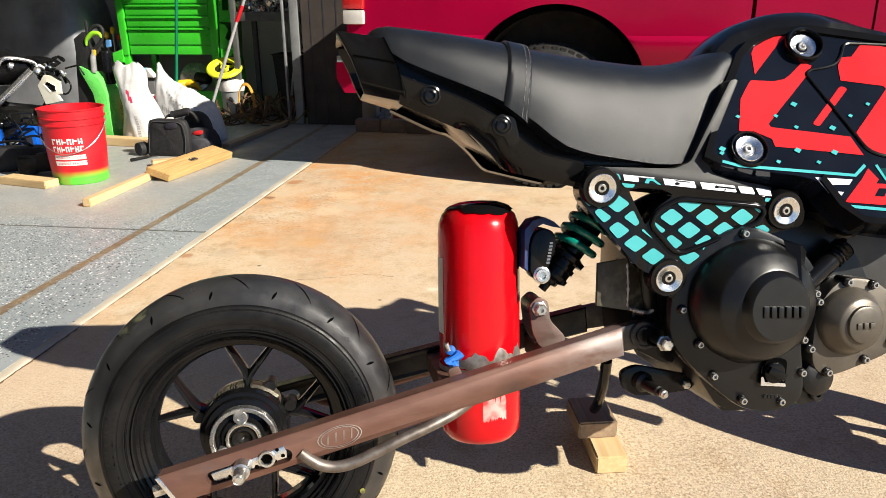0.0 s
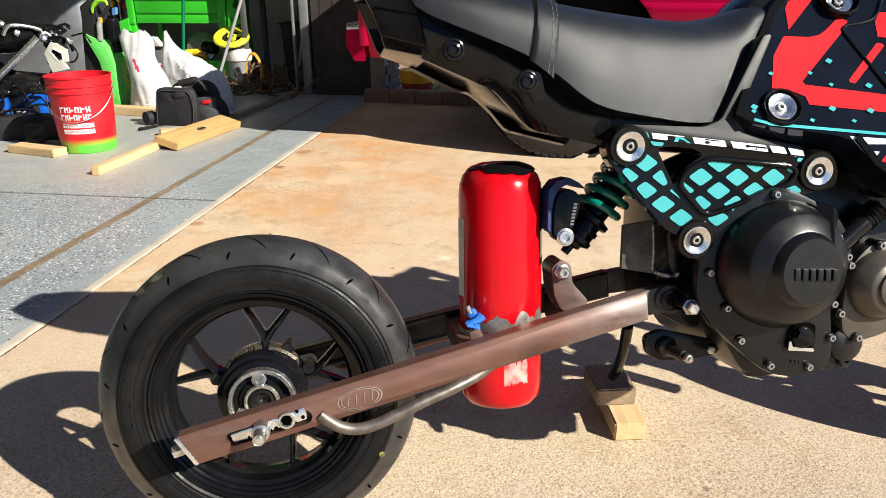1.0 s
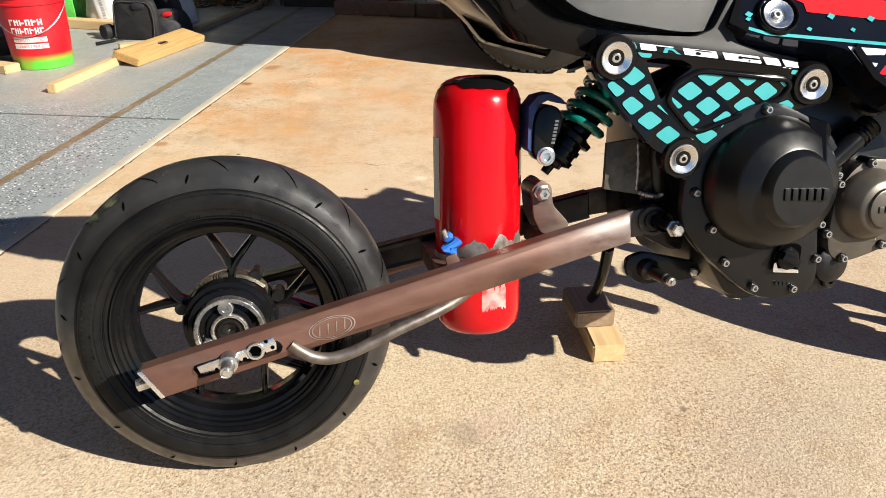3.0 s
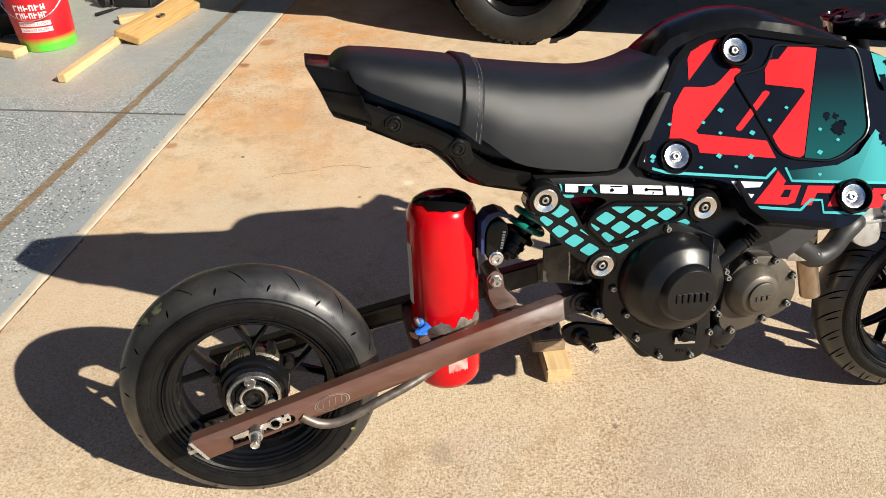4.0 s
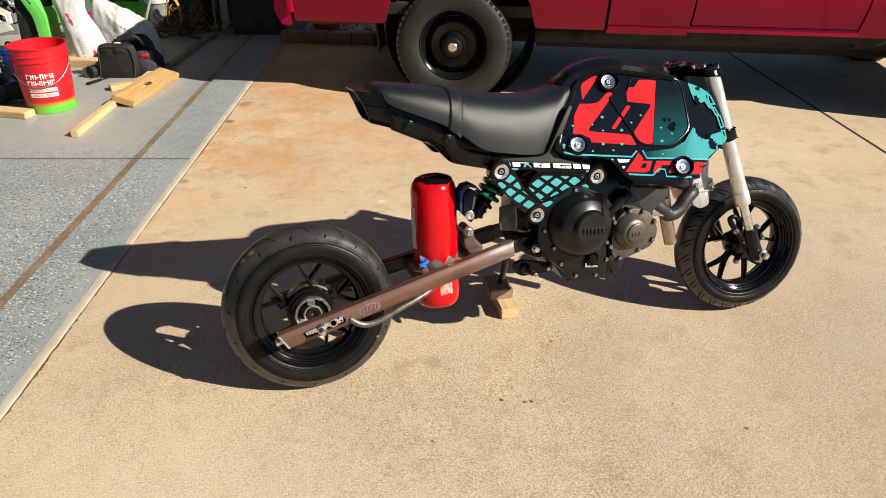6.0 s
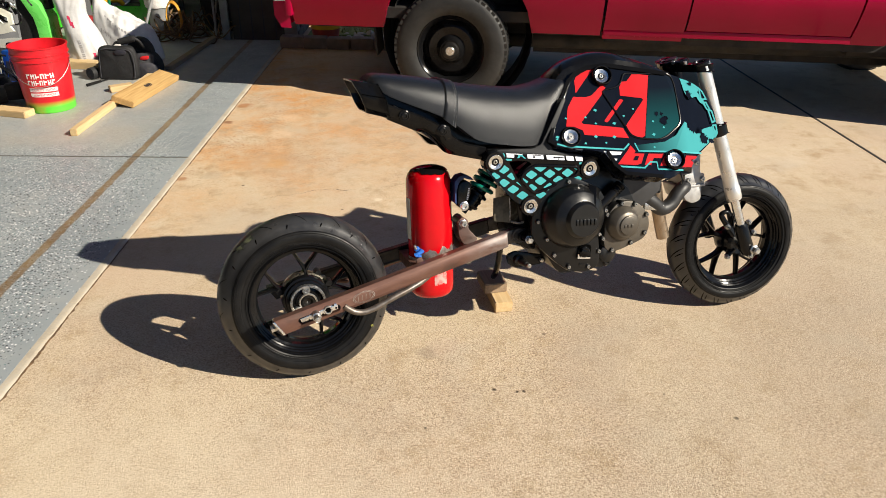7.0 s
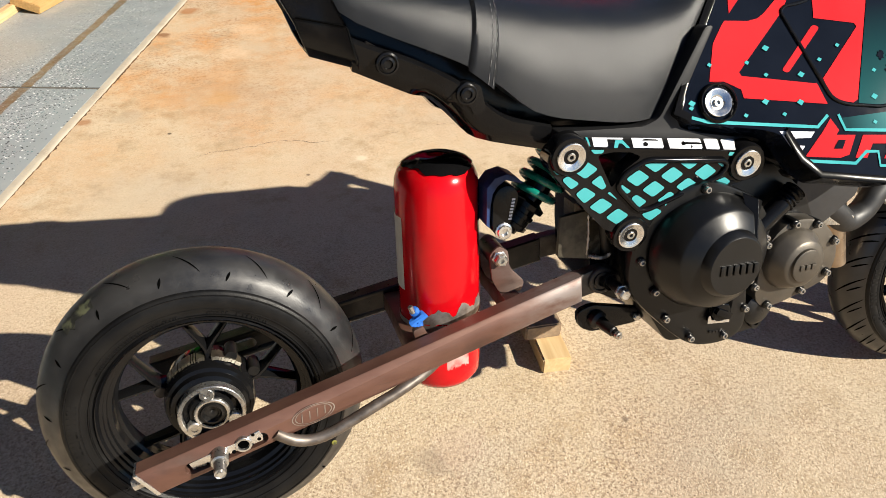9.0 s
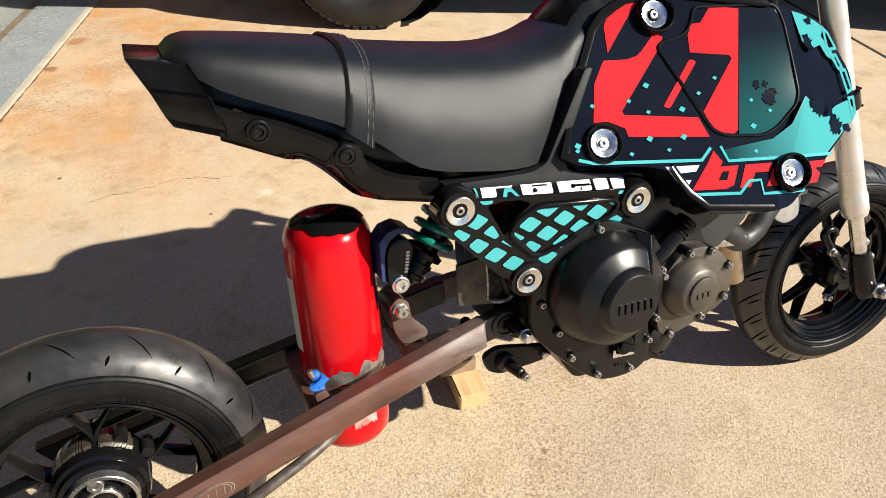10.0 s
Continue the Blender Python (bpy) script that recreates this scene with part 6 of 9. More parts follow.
# white slanted block shapes along the ledge
def ledge_block(material, pts, lift=0.0011, r=0.0):
    bm = B()
    f = bm.faces.new([bm.verts.new(ledge_xyz(x, k, lift)) for x, k in pts])
    bmesh.ops.triangulate(bm, faces=[f])
    part("graphic", bm, material, NEARC)


def slanted(x0, x1, k0=0.06, k1=0.93, lean=0.0075):
    return [(x0 + lean * k0, k0), (x1 - 0.002 + lean * k0, k0), (x1 + lean * k0 + 0.001, k0 + 0.1), (x1 + lean * k1, k1 - 0.12), (x1 - 0.002 + lean * k1, k1), (x0 + 0.003 + lean * k1, k1), (x0 + lean * k1 - 0.001, k1 - 0.12)]


ledge_block(WHITE, slanted(0.5614, 0.5830))
ledge_block(WHITE, slanted(0.5840, 0.6090, 0.66, 0.93))
ledge_block(WHITE, slanted(0.6218, 0.6693))
ledge_block(WHITE, slanted(0.6790, 0.7320))
ledge_block(WHITE, slanted(0.7383, 0.7607))
ledge_block(WHITE, slanted(0.7668, 0.7892))
for x0, x1, k0, k1 in ((0.6385, 0.6450, 0.18, 0.50), (0.6380, 0.6620, 0.62, 0.72), (0.7010, 0.7320, 0.40, 0.56), (0.7000, 0.7060, 0.30, 0.62), (0.7130, 0.7150, 0.06, 0.30)):
    ledge_block(GLOSS_BLACK, slanted(x0, x1, k0, k1), 0.0017)
ledge_block(AQUA, [(0.5916, 0.02), (0.6010, 0.62), (0.6120, 0.62), (0.6166, 0.02), (0.6110, 0.02), (0.6080, 0.36), (0.6030, 0.36), (0.5975, 0.02)])
ledge_block(AQUA, [(0.5560, 0.10), (0.5570, 0.85), (0.5605, 0.85), (0.5595, 0.45), (0.5570, 0.10)])
cover_decal(AQUA, [(0.5560, 0.5975), (0.5640, 0.5960), (0.5770, 0.5945), (0.5750, 0.5895), (0.5620, 0.5905)])
cover_decal(AQUA, [(0.7760, 0.5665), (0.7900, 0.5640), (0.7890, 0.5590), (0.7745, 0.5610)])
cover_decal(AQUA, [(0.5455, 0.5980), (0.5545, 0.5985), (0.5520, 0.5880)])
# aqua lattice cells: within the raised panel, on the rear strip and below the panel
PANEL = [(0.6452, 0.5707), (0.7691, 0.5544), (0.777, 0.5457), (0.767, 0.5294), (0.6561, 0.4912), (0.6403, 0.4937), (0.602, 0.5358), (0.6137, 0.5558)]
lattice(AQUA, inset(PANEL, 0.004))
lattice(AQUA, [(0.5080, 0.5780), (0.5550, 0.5830), (0.5640, 0.5800), (0.5890, 0.5330), (0.6340, 0.4860), (0.6220, 0.4720), (0.6080, 0.4640), (0.5900, 0.4770), (0.5040, 0.5730)])
lattice(AQUA, [(0.6480, 0.4860), (0.6580, 0.4870), (0.7700, 0.5250), (0.7960, 0.5330), (0.8050, 0.5160), (0.7750, 0.5080), (0.7250, 0.5000), (0.6850, 0.4720), (0.6640, 0.4660)])
# chrome-edged rim of the raised panel
cover_rim(GLOSS_BLACK, PANEL)

# cup washers with socket screws in black bosses
boss_prof = [(-0.022, 0.027), (0.0, 0.027), (0.003, 0.025), (0.003, 0.0205)]
cup_prof = [(0.001, 0.0207), (0.0055, 0.0205), (0.0062, 0.0197), (0.0060, 0.0182), (0.0034, 0.0122), (0.0030, 0.0108), (0.0012, 0.0088), (0.0010, 0.002)]
for x, y, z, nrm, par in ((0.527, -0.156, 0.591, (-0.03, -0.99, -0.117), NEARC), (0.807, -0.160, 0.546, (-0.03, -0.99, -0.117), NEARC), (0.633, -0.143, 0.454, (-0.03, -0.99, -0.117), NEARC),
                          (0.755, -0.146, 0.638, (-0.096, -0.894, 0.438), NEAR_SH), (0.880, -0.084, 0.791, (-0.096, -0.894, 0.438), NEAR_SH), (1.041, -0.216, 0.557, (-0.096, -0.894, 0.438), NEAR_SH)):
    c, d = Vector((x, y, z)), Vector(nrm).normalized()
    k = (1.25 if x > 0.8 else 1.2) if par is NEAR_SH else 1.08
    if par is NEAR_SH:
        tall = 0.008 if x < 0.8 else 0.015
        prof = [(-0.030, 0.0300), (tall - 0.004, 0.0292), (tall - 0.001, 0.0278), (tall, 0.0262), (tall - 0.001, 0.0248), (0.0006, 0.0238), (0.0, 0.0200)]
    else:
        prof = [(h, r * k if r > 0.022 else r) for h, r in boss_prof]
    boss = part("boss", lathe(B(), prof, c - d * 0.004, d, 36), GLOSS_BLACK, par, "round black boss")
    part("cup_washer", lathe(B(), cup_prof, c - d * 0.004, d, 36), ALU, par, "machined silver cup washer")
    part("socket_screw", lathe(B(), [(0.001, 0.0062), (0.0040, 0.0062), (0.0048, 0.0054), (0.0048, 0.0032), (0.0016, 0.0030), (0.0016, 0.0005)], c - d * 0.004, d, 12), ZINC, par)

# cover bolts on the engine
bolt = [(0.0, 0.0050), (0.0065, 0.0050), (0.0072, 0.0044), (0.0072, 0.0028), (0.004, 0.0026), (0.004, 0.0005)]
spots_at = [(0.656, 0.405), (0.680, 0.352), (0.700, 0.303), (0.741, 0.265), (0.803, 0.258), (0.837, 0.300), (0.850, 0.336), (0.838, 0.351), (0.862, 0.407), (0.857, 0.420), (0.741, 0.516), (0.826, 0.477), (0.910, 0.434), (0.953, 0.427), (0.992, 0.392), (0.987, 0.337), (0.942, 0.312), (0.880, 0.297)]
pieces("cover_bolt", lathe(B(), bolt, (0, 0, 0), (0, -1, 0), 14), ZINC, ENG, [Matrix.Translation((x, cover_y(x, z), z)) for x, z in spots_at], "small zinc socket bolt")
pieces("bolt_lug", lathe(B(), [(0.0, 0.0080), (0.022, 0.0076), (0.0235, 0.0065)], (0, 0.022, 0), (0, -1, 0), 16), ENGINE_BLACK, ENG, [Matrix.Translation((x, cover_y(x, z), z)) for x, z in spots_at])
# maker's marks as plain raised bars
for i in range(6):
    x = 0.733 + 0.0112 * i
    part("raised_mark", box(B(), x, x + 0.0078, -0.2250, -0.219, 0.4045 - 0.0008 * i, 0.4205 - 0.0008 * i), ENGINE_BLACK, ENG, "plain raised bar", 0.001)
for i in range(3):
    x = 0.901 + 0.0105 * i
    part("raised_mark", box(B(), x, x + 0.0075, -0.1960, -0.191, 0.3690, 0.3780), ENGINE_BRONZE, ENG, "plain raised bar", 0.001)
# oil filler on a proud near-black plate, painted as its square recess's shade
bm = B(); slab(bm, rounded([(0.779, 0.326), (0.813, 0.323), (0.810, 0.281), (0.769, 0.286)], 0.008), -0.1608, -0.155)
part("filler_recess_shade", bm, RECESS_SHADE, ENG, "dark square plate painted as the shade of a recess")
# bright sliver stands for the recess's lit lower-left metal edge
bm = B(); slab(bm, rounded([(0.769, 0.286), (0.810, 0.281), (0.809, 0.286), (0.776, 0.291), (0.773, 0.300), (0.770, 0.299)], 0.001), -0.1625, -0.1605)
part("recess_lit_edge", bm, ALU, ENG, "bright metal sliver for the lit edge of the recess")
bm = lathe(B(), [(0.0, 0.0165), (0.008, 0.0165), (0.010, 0.0145), (0.010, 0.001)], (0.790, -0.158, 0.305), (0, -1, 0), 24)
box(bm, -0.015, 0.015, -0.174, -0.164, -0.0055, 0.0055, Matrix.Translation((0.790, 0, 0.305)) @ Matrix.Rotation(0.5, 4, "Y"))
part("filler_cap", bm, GLOSS_BLACK, ENG, "gloss black oil filler cap", 0.0015)
bm = B()
for i in range(5):
    box(bm, 0.776 + 0.006 * i, 0.780 + 0.006 * i, -0.1606, -0.159, 0.2655 - 0.0006 * i, 0.2695 - 0.0006 * i)
tagged(part("cast_mark", bm, ENGINE_BLACK, ENG, "small raised cast bars"), kind="stuff")
# sump: stepped casting below the cover
bm = slab(B(), rounded([(0.700, 0.285), (0.722, 0.252), (0.742, 0.228), (0.770, 0.226), (0.812, 0.230), (0.86, 0.236), (0.86, 0.29)], 0.005), -0.100, 0.10)
part("sump", bm, ENGINE_BLACK, ENG, "black cast sump", 0.003)
bm = slab(B(), rounded([(0.845, 0.240), (0.882, 0.247), (0.890, 0.274), (0.884, 0.300), (0.850, 0.305), (0.84, 0.27)], 0.008), -0.142, -0.08)
part("sump_corner", bm, ENGINE_BLACK, ENG, "black cast corner", 0.003)
for x, z in ((0.868, 0.290), (0.874, 0.258)):
    part("plug", lathe(B(), [(0, 0.011), (0.006, 0.011), (0.008, 0.009), (0.008, 0.004), (0.004, 0.004), (0.004, 0.0005)], (x, -0.142, z), (0, -1, 0), 14), DARK_METAL, ENG, "dark hex plug")
bm = lathe(B(), [(0, 0.028), (0.05, 0.028), (0.055, 0.02)], (0.868, -0.10, 0.285), (0.1, -1, 0), 22)
part("water_pump", bm, DARK_METAL, ENG)
# breather hose with ridges, cam chain housing, throttle bodies
bm = tube(B(), [(0.822, -0.155, 0.418), (0.851, -0.152, 0.439), (0.878, -0.150, 0.460), (0.897, -0.148, 0.474), (0.912, -0.146, 0.485)], lambda t: 0.0155 if t < 0.62 else 0.0160 + 0.0018 * math.sin(t * 70), 16, 12)
part("breather_hose", bm, SATIN_BLACK, ENG, "ridged black hose")
bm = B(); slab(bm, rounded([(0.935, 0.51), (0.939, 0.435), (1.0, 0.405), (1.058, 0.447), (1.07, 0.51)], 0.008), -0.122, -0.09)
part("cam_cover", bm, M("grey_bracket", (0.034, 0.034, 0.036), (0.046, 0.046, 0.048), 14, 0.45, 0.3), ENG, "dark grey flat cover", 0.003)
bm = B()
for x in (0.90, 0.95, 1.0):
    cyl(bm, (x, -0.07, 0.55), (x, 0.08, 0.57), 0.022, n=16)
part("throttle_body", bm, DARK_METAL, ENG)
# coolant hose, exhaust stub, lug
bm = tube(B(), [(1.035, -0.075, 0.425), (1.065, -0.075, 0.402), (1.10, -0.07, 0.376), (1.135, -0.067, 0.386), (1.158, -0.064, 0.412), (1.178, -0.060, 0.428), (1.195, -0.05, 0.432)], 0.0215, 16, 8)
bp("coolant_hose", bm, M("hose_rubber", (0.014, 0.014, 0.015), (0.020, 0.020, 0.021), 20, 0.5), "thick black rubber coolant hose")
bm = B()
tube(bm, [(1.085, -0.035, 0.50), (1.10, -0.035, 0.44), (1.112, -0.033, 0.37), (1.137, -0.03, 0.270)], 0.020, 18, 6, False)
tube(bm, [(1.085, -0.035, 0.50), (1.10, -0.035, 0.44), (1.112, -0.033, 0.37), (1.137, -0.03, 0.270)], 0.0175, 18, 6, False)
bp("exhaust_stub", bm, M("heat_tinted_steel", (0.42, 0.33, 0.24), (0.26, 0.19, 0.13), 22, 0.36, 0.9, stretch=(1, 1, 0.4)), "short heat-tinted steel exhaust stub")
bm = B(); slab(bm, rounded([(1.03, 0.385), (1.095, 0.375), (1.10, 0.39), (1.07, 0.408), (1.03, 0.405)], 0.004), -0.09, -0.078)
part("exhaust_lug", bm, ZINC, ENG, "", 0.002)
# steering head bracket in bare aluminium
bm = B()
slab(bm, rounded([(1.212, 0.53), (1.240, 0.53), (1.241, 0.472), (1.258, 0.468), (1.259, 0.432), (1.188, 0.436), (1.187, 0.470), (1.211, 0.474)], 0.004), -0.060, 0.050)
bp("head_bracket", bm, M("cast_aluminium", (0.50, 0.49, 0.475), (0.36, 0.35, 0.34), 25, 0.45, 0.7, grain=0.15, gscale=300), "bare cast aluminium bracket below the steering head", 0.003)
bm = slab(B(), rounded([(1.172, 0.436), (1.246, 0.430), (1.244, 0.386), (1.215, 0.378), (1.188, 0.392)], 0.010), -0.066, 0.04)
LUG_H = bp("head_lug", bm, bpy.data.materials["cast_aluminium"], "bare cast aluminium steering lug", 0.004)
for x, z in ((1.226, 0.505), (1.250, 0.452), (1.200, 0.454)):
    part("lug_bolt", lathe(B(), [(0, 0.008), (0.005, 0.008), (0.007, 0.006), (0.007, 0.003), (0.004, 0.003), (0.004, 0.0004)], (x, -0.060, z), (0, -1, 0), 12), ZINC, LUG_H)
part("lug_rib", box(B(), 1.180, 1.256, -0.069, -0.060, 0.430, 0.437), bpy.data.materials["cast_aluminium"], LUG_H, "", 0.001)
# main frame: dark tubes behind the covers
bm = B()
for y in (-0.10, 0.10):
    tube(bm, [(1.16, y * 0.4, 0.66), (0.95, y, 0.585), (0.75, y, 0.56), (0.64, y * 0.7, 0.50), (0.645, y * 0.5, 0.36)], 0.016, 12)
    tube(bm, [(0.52, y, 0.60), (0.40, y * 0.9, 0.665), (0.27, y * 0.8, 0.745)], 0.012, 10)
    tube(bm, [(1.17, y * 0.4, 0.60), (1.09, y * 0.7, 0.50), (1.06, y, 0.44)], 0.014, 10)
bp("main_frame", bm, DARK_METAL, "dark tubular steel frame")
bm = B(); slab(bm, rounded([(0.610, 0.53), (0.67, 0.53), (0.68, 0.30), (0.655, 0.305), (0.612, 0.33), (0.606, 0.42)], 0.01), -0.066, 0.066)
bp("pivot_plate", bm, SATIN_BLACK, "black swingarm pivot plate", 0.004)
# scorched steel box ahead of the shock
bm = rings(B(), [[(0.548, y, 0.410), (0.551, y, 0.470), (0.592, y, 0.474), (0.594, y, 0.400)] for y in (-0.082, -0.074)])
BOXM = bp("mount_box", bm, OLIVE, "scorched bare steel mounting box", 0.003)
part("side_plate", slab(B(), rounded([(0.594, 0.398), (0.596, 0.472), (0.640, 0.462), (0.646, 0.418), (0.636, 0.390)], 0.004), lambda x, z: -0.074 + 0.25 * (x - 0.594), -0.03), M("burnt_plate", (0.055, 0.045, 0.030), (0.20, 0.18, 0.13), 38, 0.45, 0.6, grain=0.4, gscale=160, lo=0.5, hi=0.68), BOXM, "dark burnt plate", 0.002)
part("seam", tube(B(), [(0.594, -0.080, 0.399), (0.5955, -0.082, 0.435), (0.5945, -0.080, 0.473)], lambda k: 0.0022 + 0.0008 * math.sin(k * 60), 8, 8), BARE, BOXM, "rough weld seam")
part("foot_weld", tube(B(), [(0.596, -0.078, 0.400), (0.615, -0.077, 0.393), (0.632, -0.072, 0.389), (0.642, -0.066, 0.391)], lambda k: 0.0032 + 0.0012 * math.sin(k * 70), 8, 8), BARE, BOXM, "bright lumpy weld bead")
part("box_back", box(B(), 0.606, 0.64, -0.05, 0.03, 0.40, 0.46), DARK_METAL, BOXM, "", 0.003)
# shock: body, coil spring, reservoir with plain bars, eyes
s0, s1 = Vector((0.478, -0.012, 0.425)), Vector((0.625, -0.008, 0.60))
sd = (s1 - s0).normalized()
SHOCK = bp("shock_absorber", lathe(B(), [(0.0, 0.007), (0.014, 0.0075), (0.016, 0.015), (0.022, 0.016), (0.026, 0.026), (0.033, 0.027), (0.034, 0.0235), (0.044, 0.0235), (0.045, 0.026), (0.052, 0.026), (0.053, 0.0225), (0.060, 0.0225), (0.062, 0.032), (0.070, 0.033), (0.072, 0.028), (0.076, 0.021), (0.19, 0.021)], s0, sd, 28), GLOSS_BLACK, "black shock absorber with a green coil spring")
sa, sb = frame_of(sd)
pts = []
for i in range(5 * 16 + 1):
    a = 2 * math.pi * i / 16
    pts.append(s0 + sd * (0.076 + 0.0215 * i / 16) + (sa * math.cos(a) + sb * math.sin(a)) * 0.0325)
part("coil_spring", tube(B(), pts, 0.0062, 10, 0), SPRING, SHOCK, "dark green coil spring")
bm = B()
rc = [(0.470, 0.452), (0.490, 0.505), (0.487, 0.522), (0.472, 0.530), (0.455, 0.524), (0.448, 0.507), (0.446, 0.462), (0.455, 0.448)]
slab(bm, rounded(rc, 0.008), -0.062, -0.022)
RES = part("reservoir", bm, SATIN_BLACK, SHOCK, "black shock reservoir", 0.004)
bm = B()
for i in range(7):
    k = i / 6
    x, z = 0.4745 + 0.006 * k, 0.476 + 0.030 * k
    box(bm, x - 0.0026, x + 0.0026, -0.0630, -0.0621, z - 0.0016, z + 0.0016)
tagged(part("label_bar", bm, WHITE, SHOCK, "white label bars"), kind="stuff")
bm = lathe(B(), [(0, 0.0135), (0.004, 0.0135), (0.005, 0.011), (0.008, 0.010), (0.008, 0.006), (0.004, 0.005), (0.004, 0.0005)], (0.464, -0.060, 0.457), (0, -1, 0), 22)
part("reservoir_bolt", bm, ALU, SHOCK, "bright adjuster knob")
bm = B()
rr = random.Random(3)
tp = [(0.440, 0.528), (0.452, 0.542), (0.472, 0.546), (0.488, 0.538), (0.497, 0.528), (0.486, 0.530), (0.470, 0.536), (0.455, 0.530), (0.4475, 0.512), (0.445, 0.462), (0.437, 0.470)]
slab(bm, tp, lambda x, z: -0.060 + 0.004 * math.sin(x * 300), lambda x, z: -0.018)
part("masking_tape", bm, M("dark_blue_tape", (0.012, 0.045, 0.17), (0.01, 0.025, 0.09), 40, 0.55), SHOCK, "blue masking tape wrapped on the reservoir", 0.0015)
# link bolt, link plates, cross gusset
for y in (-0.030, 0.022):
    bm = B(); slab(bm, rounded([(0.452, 0.405), (0.468, 0.418), (0.484, 0.408), (0.486, 0.378), (0.512, 0.348), (0.505, 0.330), (0.468, 0.335), (0.456, 0.36)], 0.007), y, y + 0.006)
    part("link_plate", bm, STEEL, SWING, "bare steel shock link plate", 0.0015)
bm = lathe(B(), [(0.0, 0.013), (0.004, 0.013), (0.005, 0.0105), (0.014, 0.0105), (0.016, 0.008), (0.016, 0.004), (0.012, 0.003), (0.012, 0.0005)], (0.468, -0.030, 0.398), (0, -1, 0), 6)
part("link_bolt", bm, ZINC, SWING, "gold-tinted zinc link bolt")
bm = lathe(B(), [(0.0, 0.016), (0.05, 0.016)], (0.468, -0.026, 0.398), (0, 1, 0), 20)
part("link_eye", bm, DARK_METAL, SWING)
# bottle tab with blue tape
bm = B(); slab(bm, rounded([(0.310, 0.325), (0.326, 0.330), (0.346, 0.285), (0.320, 0.275)], 0.004), -0.080, -0.070)
part("bottle_tab", bm, STEEL, SWING, "bare steel bottle tab", 0.001)
bm = tube(B(), [(0.300, -0.094, 0.345), (0.308, -0.090, 0.352), (0.294, -0.100, 0.357), (0.310, -0.097, 0.363), (0.297, -0.088, 0.368), (0.303, -0.096, 0.374)], lambda k: 0.0065 + 0.0025 * math.sin(k * 23), 7, 3)
bmesh.ops.translate(bm, verts=bm.verts, vec=(0.018, 0.024, -0.0195))
part("tape_wrap", bm, TAPE, SWING, "crumpled blue masking tape")
bm = lathe(B(), [(0, 0.004), (0.012, 0.004)], (0.314, -0.072, 0.3525), (-0.4, 0, 1), 10)
part("air_valve", bm, ZINC, SWING)
# bare weld blotches and runs on the bottle
def bottle_pt(a, h, r=0.0654):
    ax = Vector((0.022, 0, 1)).normalized()
    fa, fb = frame_of(ax)
    return Vector((0.372, 0, 0.186)) + ax * h + (Vector((math.cos(a), math.sin(a), 0)) * r)


def blotch(a0, a1, h0, h1, mat, label, jag=0.008, n=26, r=0.0655):
    q = random.Random(int(h0 * 1000))
    bm = B()
    prev = None
    for i in range(n + 1):
        a = a0 + (a1 - a0) * i / n
        col = [bm.verts.new(bottle_pt(a, min(h, 0.338), r)) for h in (h0 + jag * 0.6 * q.random(), (h0 + h1) / 2, h1 + jag * (q.random() + 0.6 * math.sin(i * 0.9)))]
        if prev:
            for k in range(2):
                bm.faces.new((prev[k], col[k], col[k + 1], prev[k + 1]))
        prev = col
    part("bare_patch", bm, mat, BOT, label)


blotch(-2.55, -0.35, 0.126, 0.146, BARE, "ground bare steel patch with ragged edge", 0.012)
blotch(-1.70, -1.10, 0.045, 0.080, M("primer_patch", (0.55, 0.36, 0.33), (0.55, 0.06, 0.06), 45, 0.4, 0.2), "worn pale patch through the red paint", 0.012)
blotch(-0.62, 0.1, 0.22, 0.36, M("dark_overspray", (0.05, 0.008, 0.01), (0.02, 0.006, 0.008), 20, 0.2, coat=0.5), "dark run of primer on the bottle", 0.02, 20)
blotch(-3.35, -2.80, 0.18, 0.30, M("bottle_label", (0.62, 0.60, 0.56), (0.5, 0.48, 0.44), 30, 0.5), "edge of a pale paper label", 0.001, 10)
# side stand, peg bracket and peg
bp("side_stand", tube(B(), [(0.625, 0.085, 0.27), (0.635, 0.13, 0.21), (0.645, 0.185, 0.155), (0.652, 0.225, 0.128)], 0.010, 10), GLOSS_BLACK, "black side stand")
bm = B(); slab(bm, rounded([(0.586, 0.296), (0.613, 0.305), (0.708, 0.280), (0.711, 0.260), (0.690, 0.255), (0.613, 0.254), (0.590, 0.268)], 0.01), -0.072, -0.060)
PEG = bp("peg_bracket", bm, SATIN_BLACK, "black footpeg bracket", 0.002)
bm = lathe(B(), [(0, 0.016), (0.010, 0.016), (0.014, 0.0105), (0.045, 0.0088), (0.047, 0.0068), (0.053, 0.0068)], (0.620, -0.070, 0.279), (0.25, -1, -0.12), 20)
part("peg_stub", bm, DARK_METAL, PEG)
bm = lathe(B(), [(0, 0.0068), (0.007, 0.0068), (0.008, 0.004), (0.011, 0.004), (0.011, 0.001)], Vector((0.620, -0.070, 0.279)) + Vector((0.25, -1, -0.12)).normalized() * 0.051, (0.25, -1, -0.12), 12)
part("peg_bolt", bm, ZINC, PEG)
bm = lathe(B(), [(0, 0.0072), (0.005, 0.0072), (0.007, 0.005)], (0.696, -0.072, 0.267), (0, -1, 0), 6)
part("bracket_bolt", bm, ZINC, PEG)
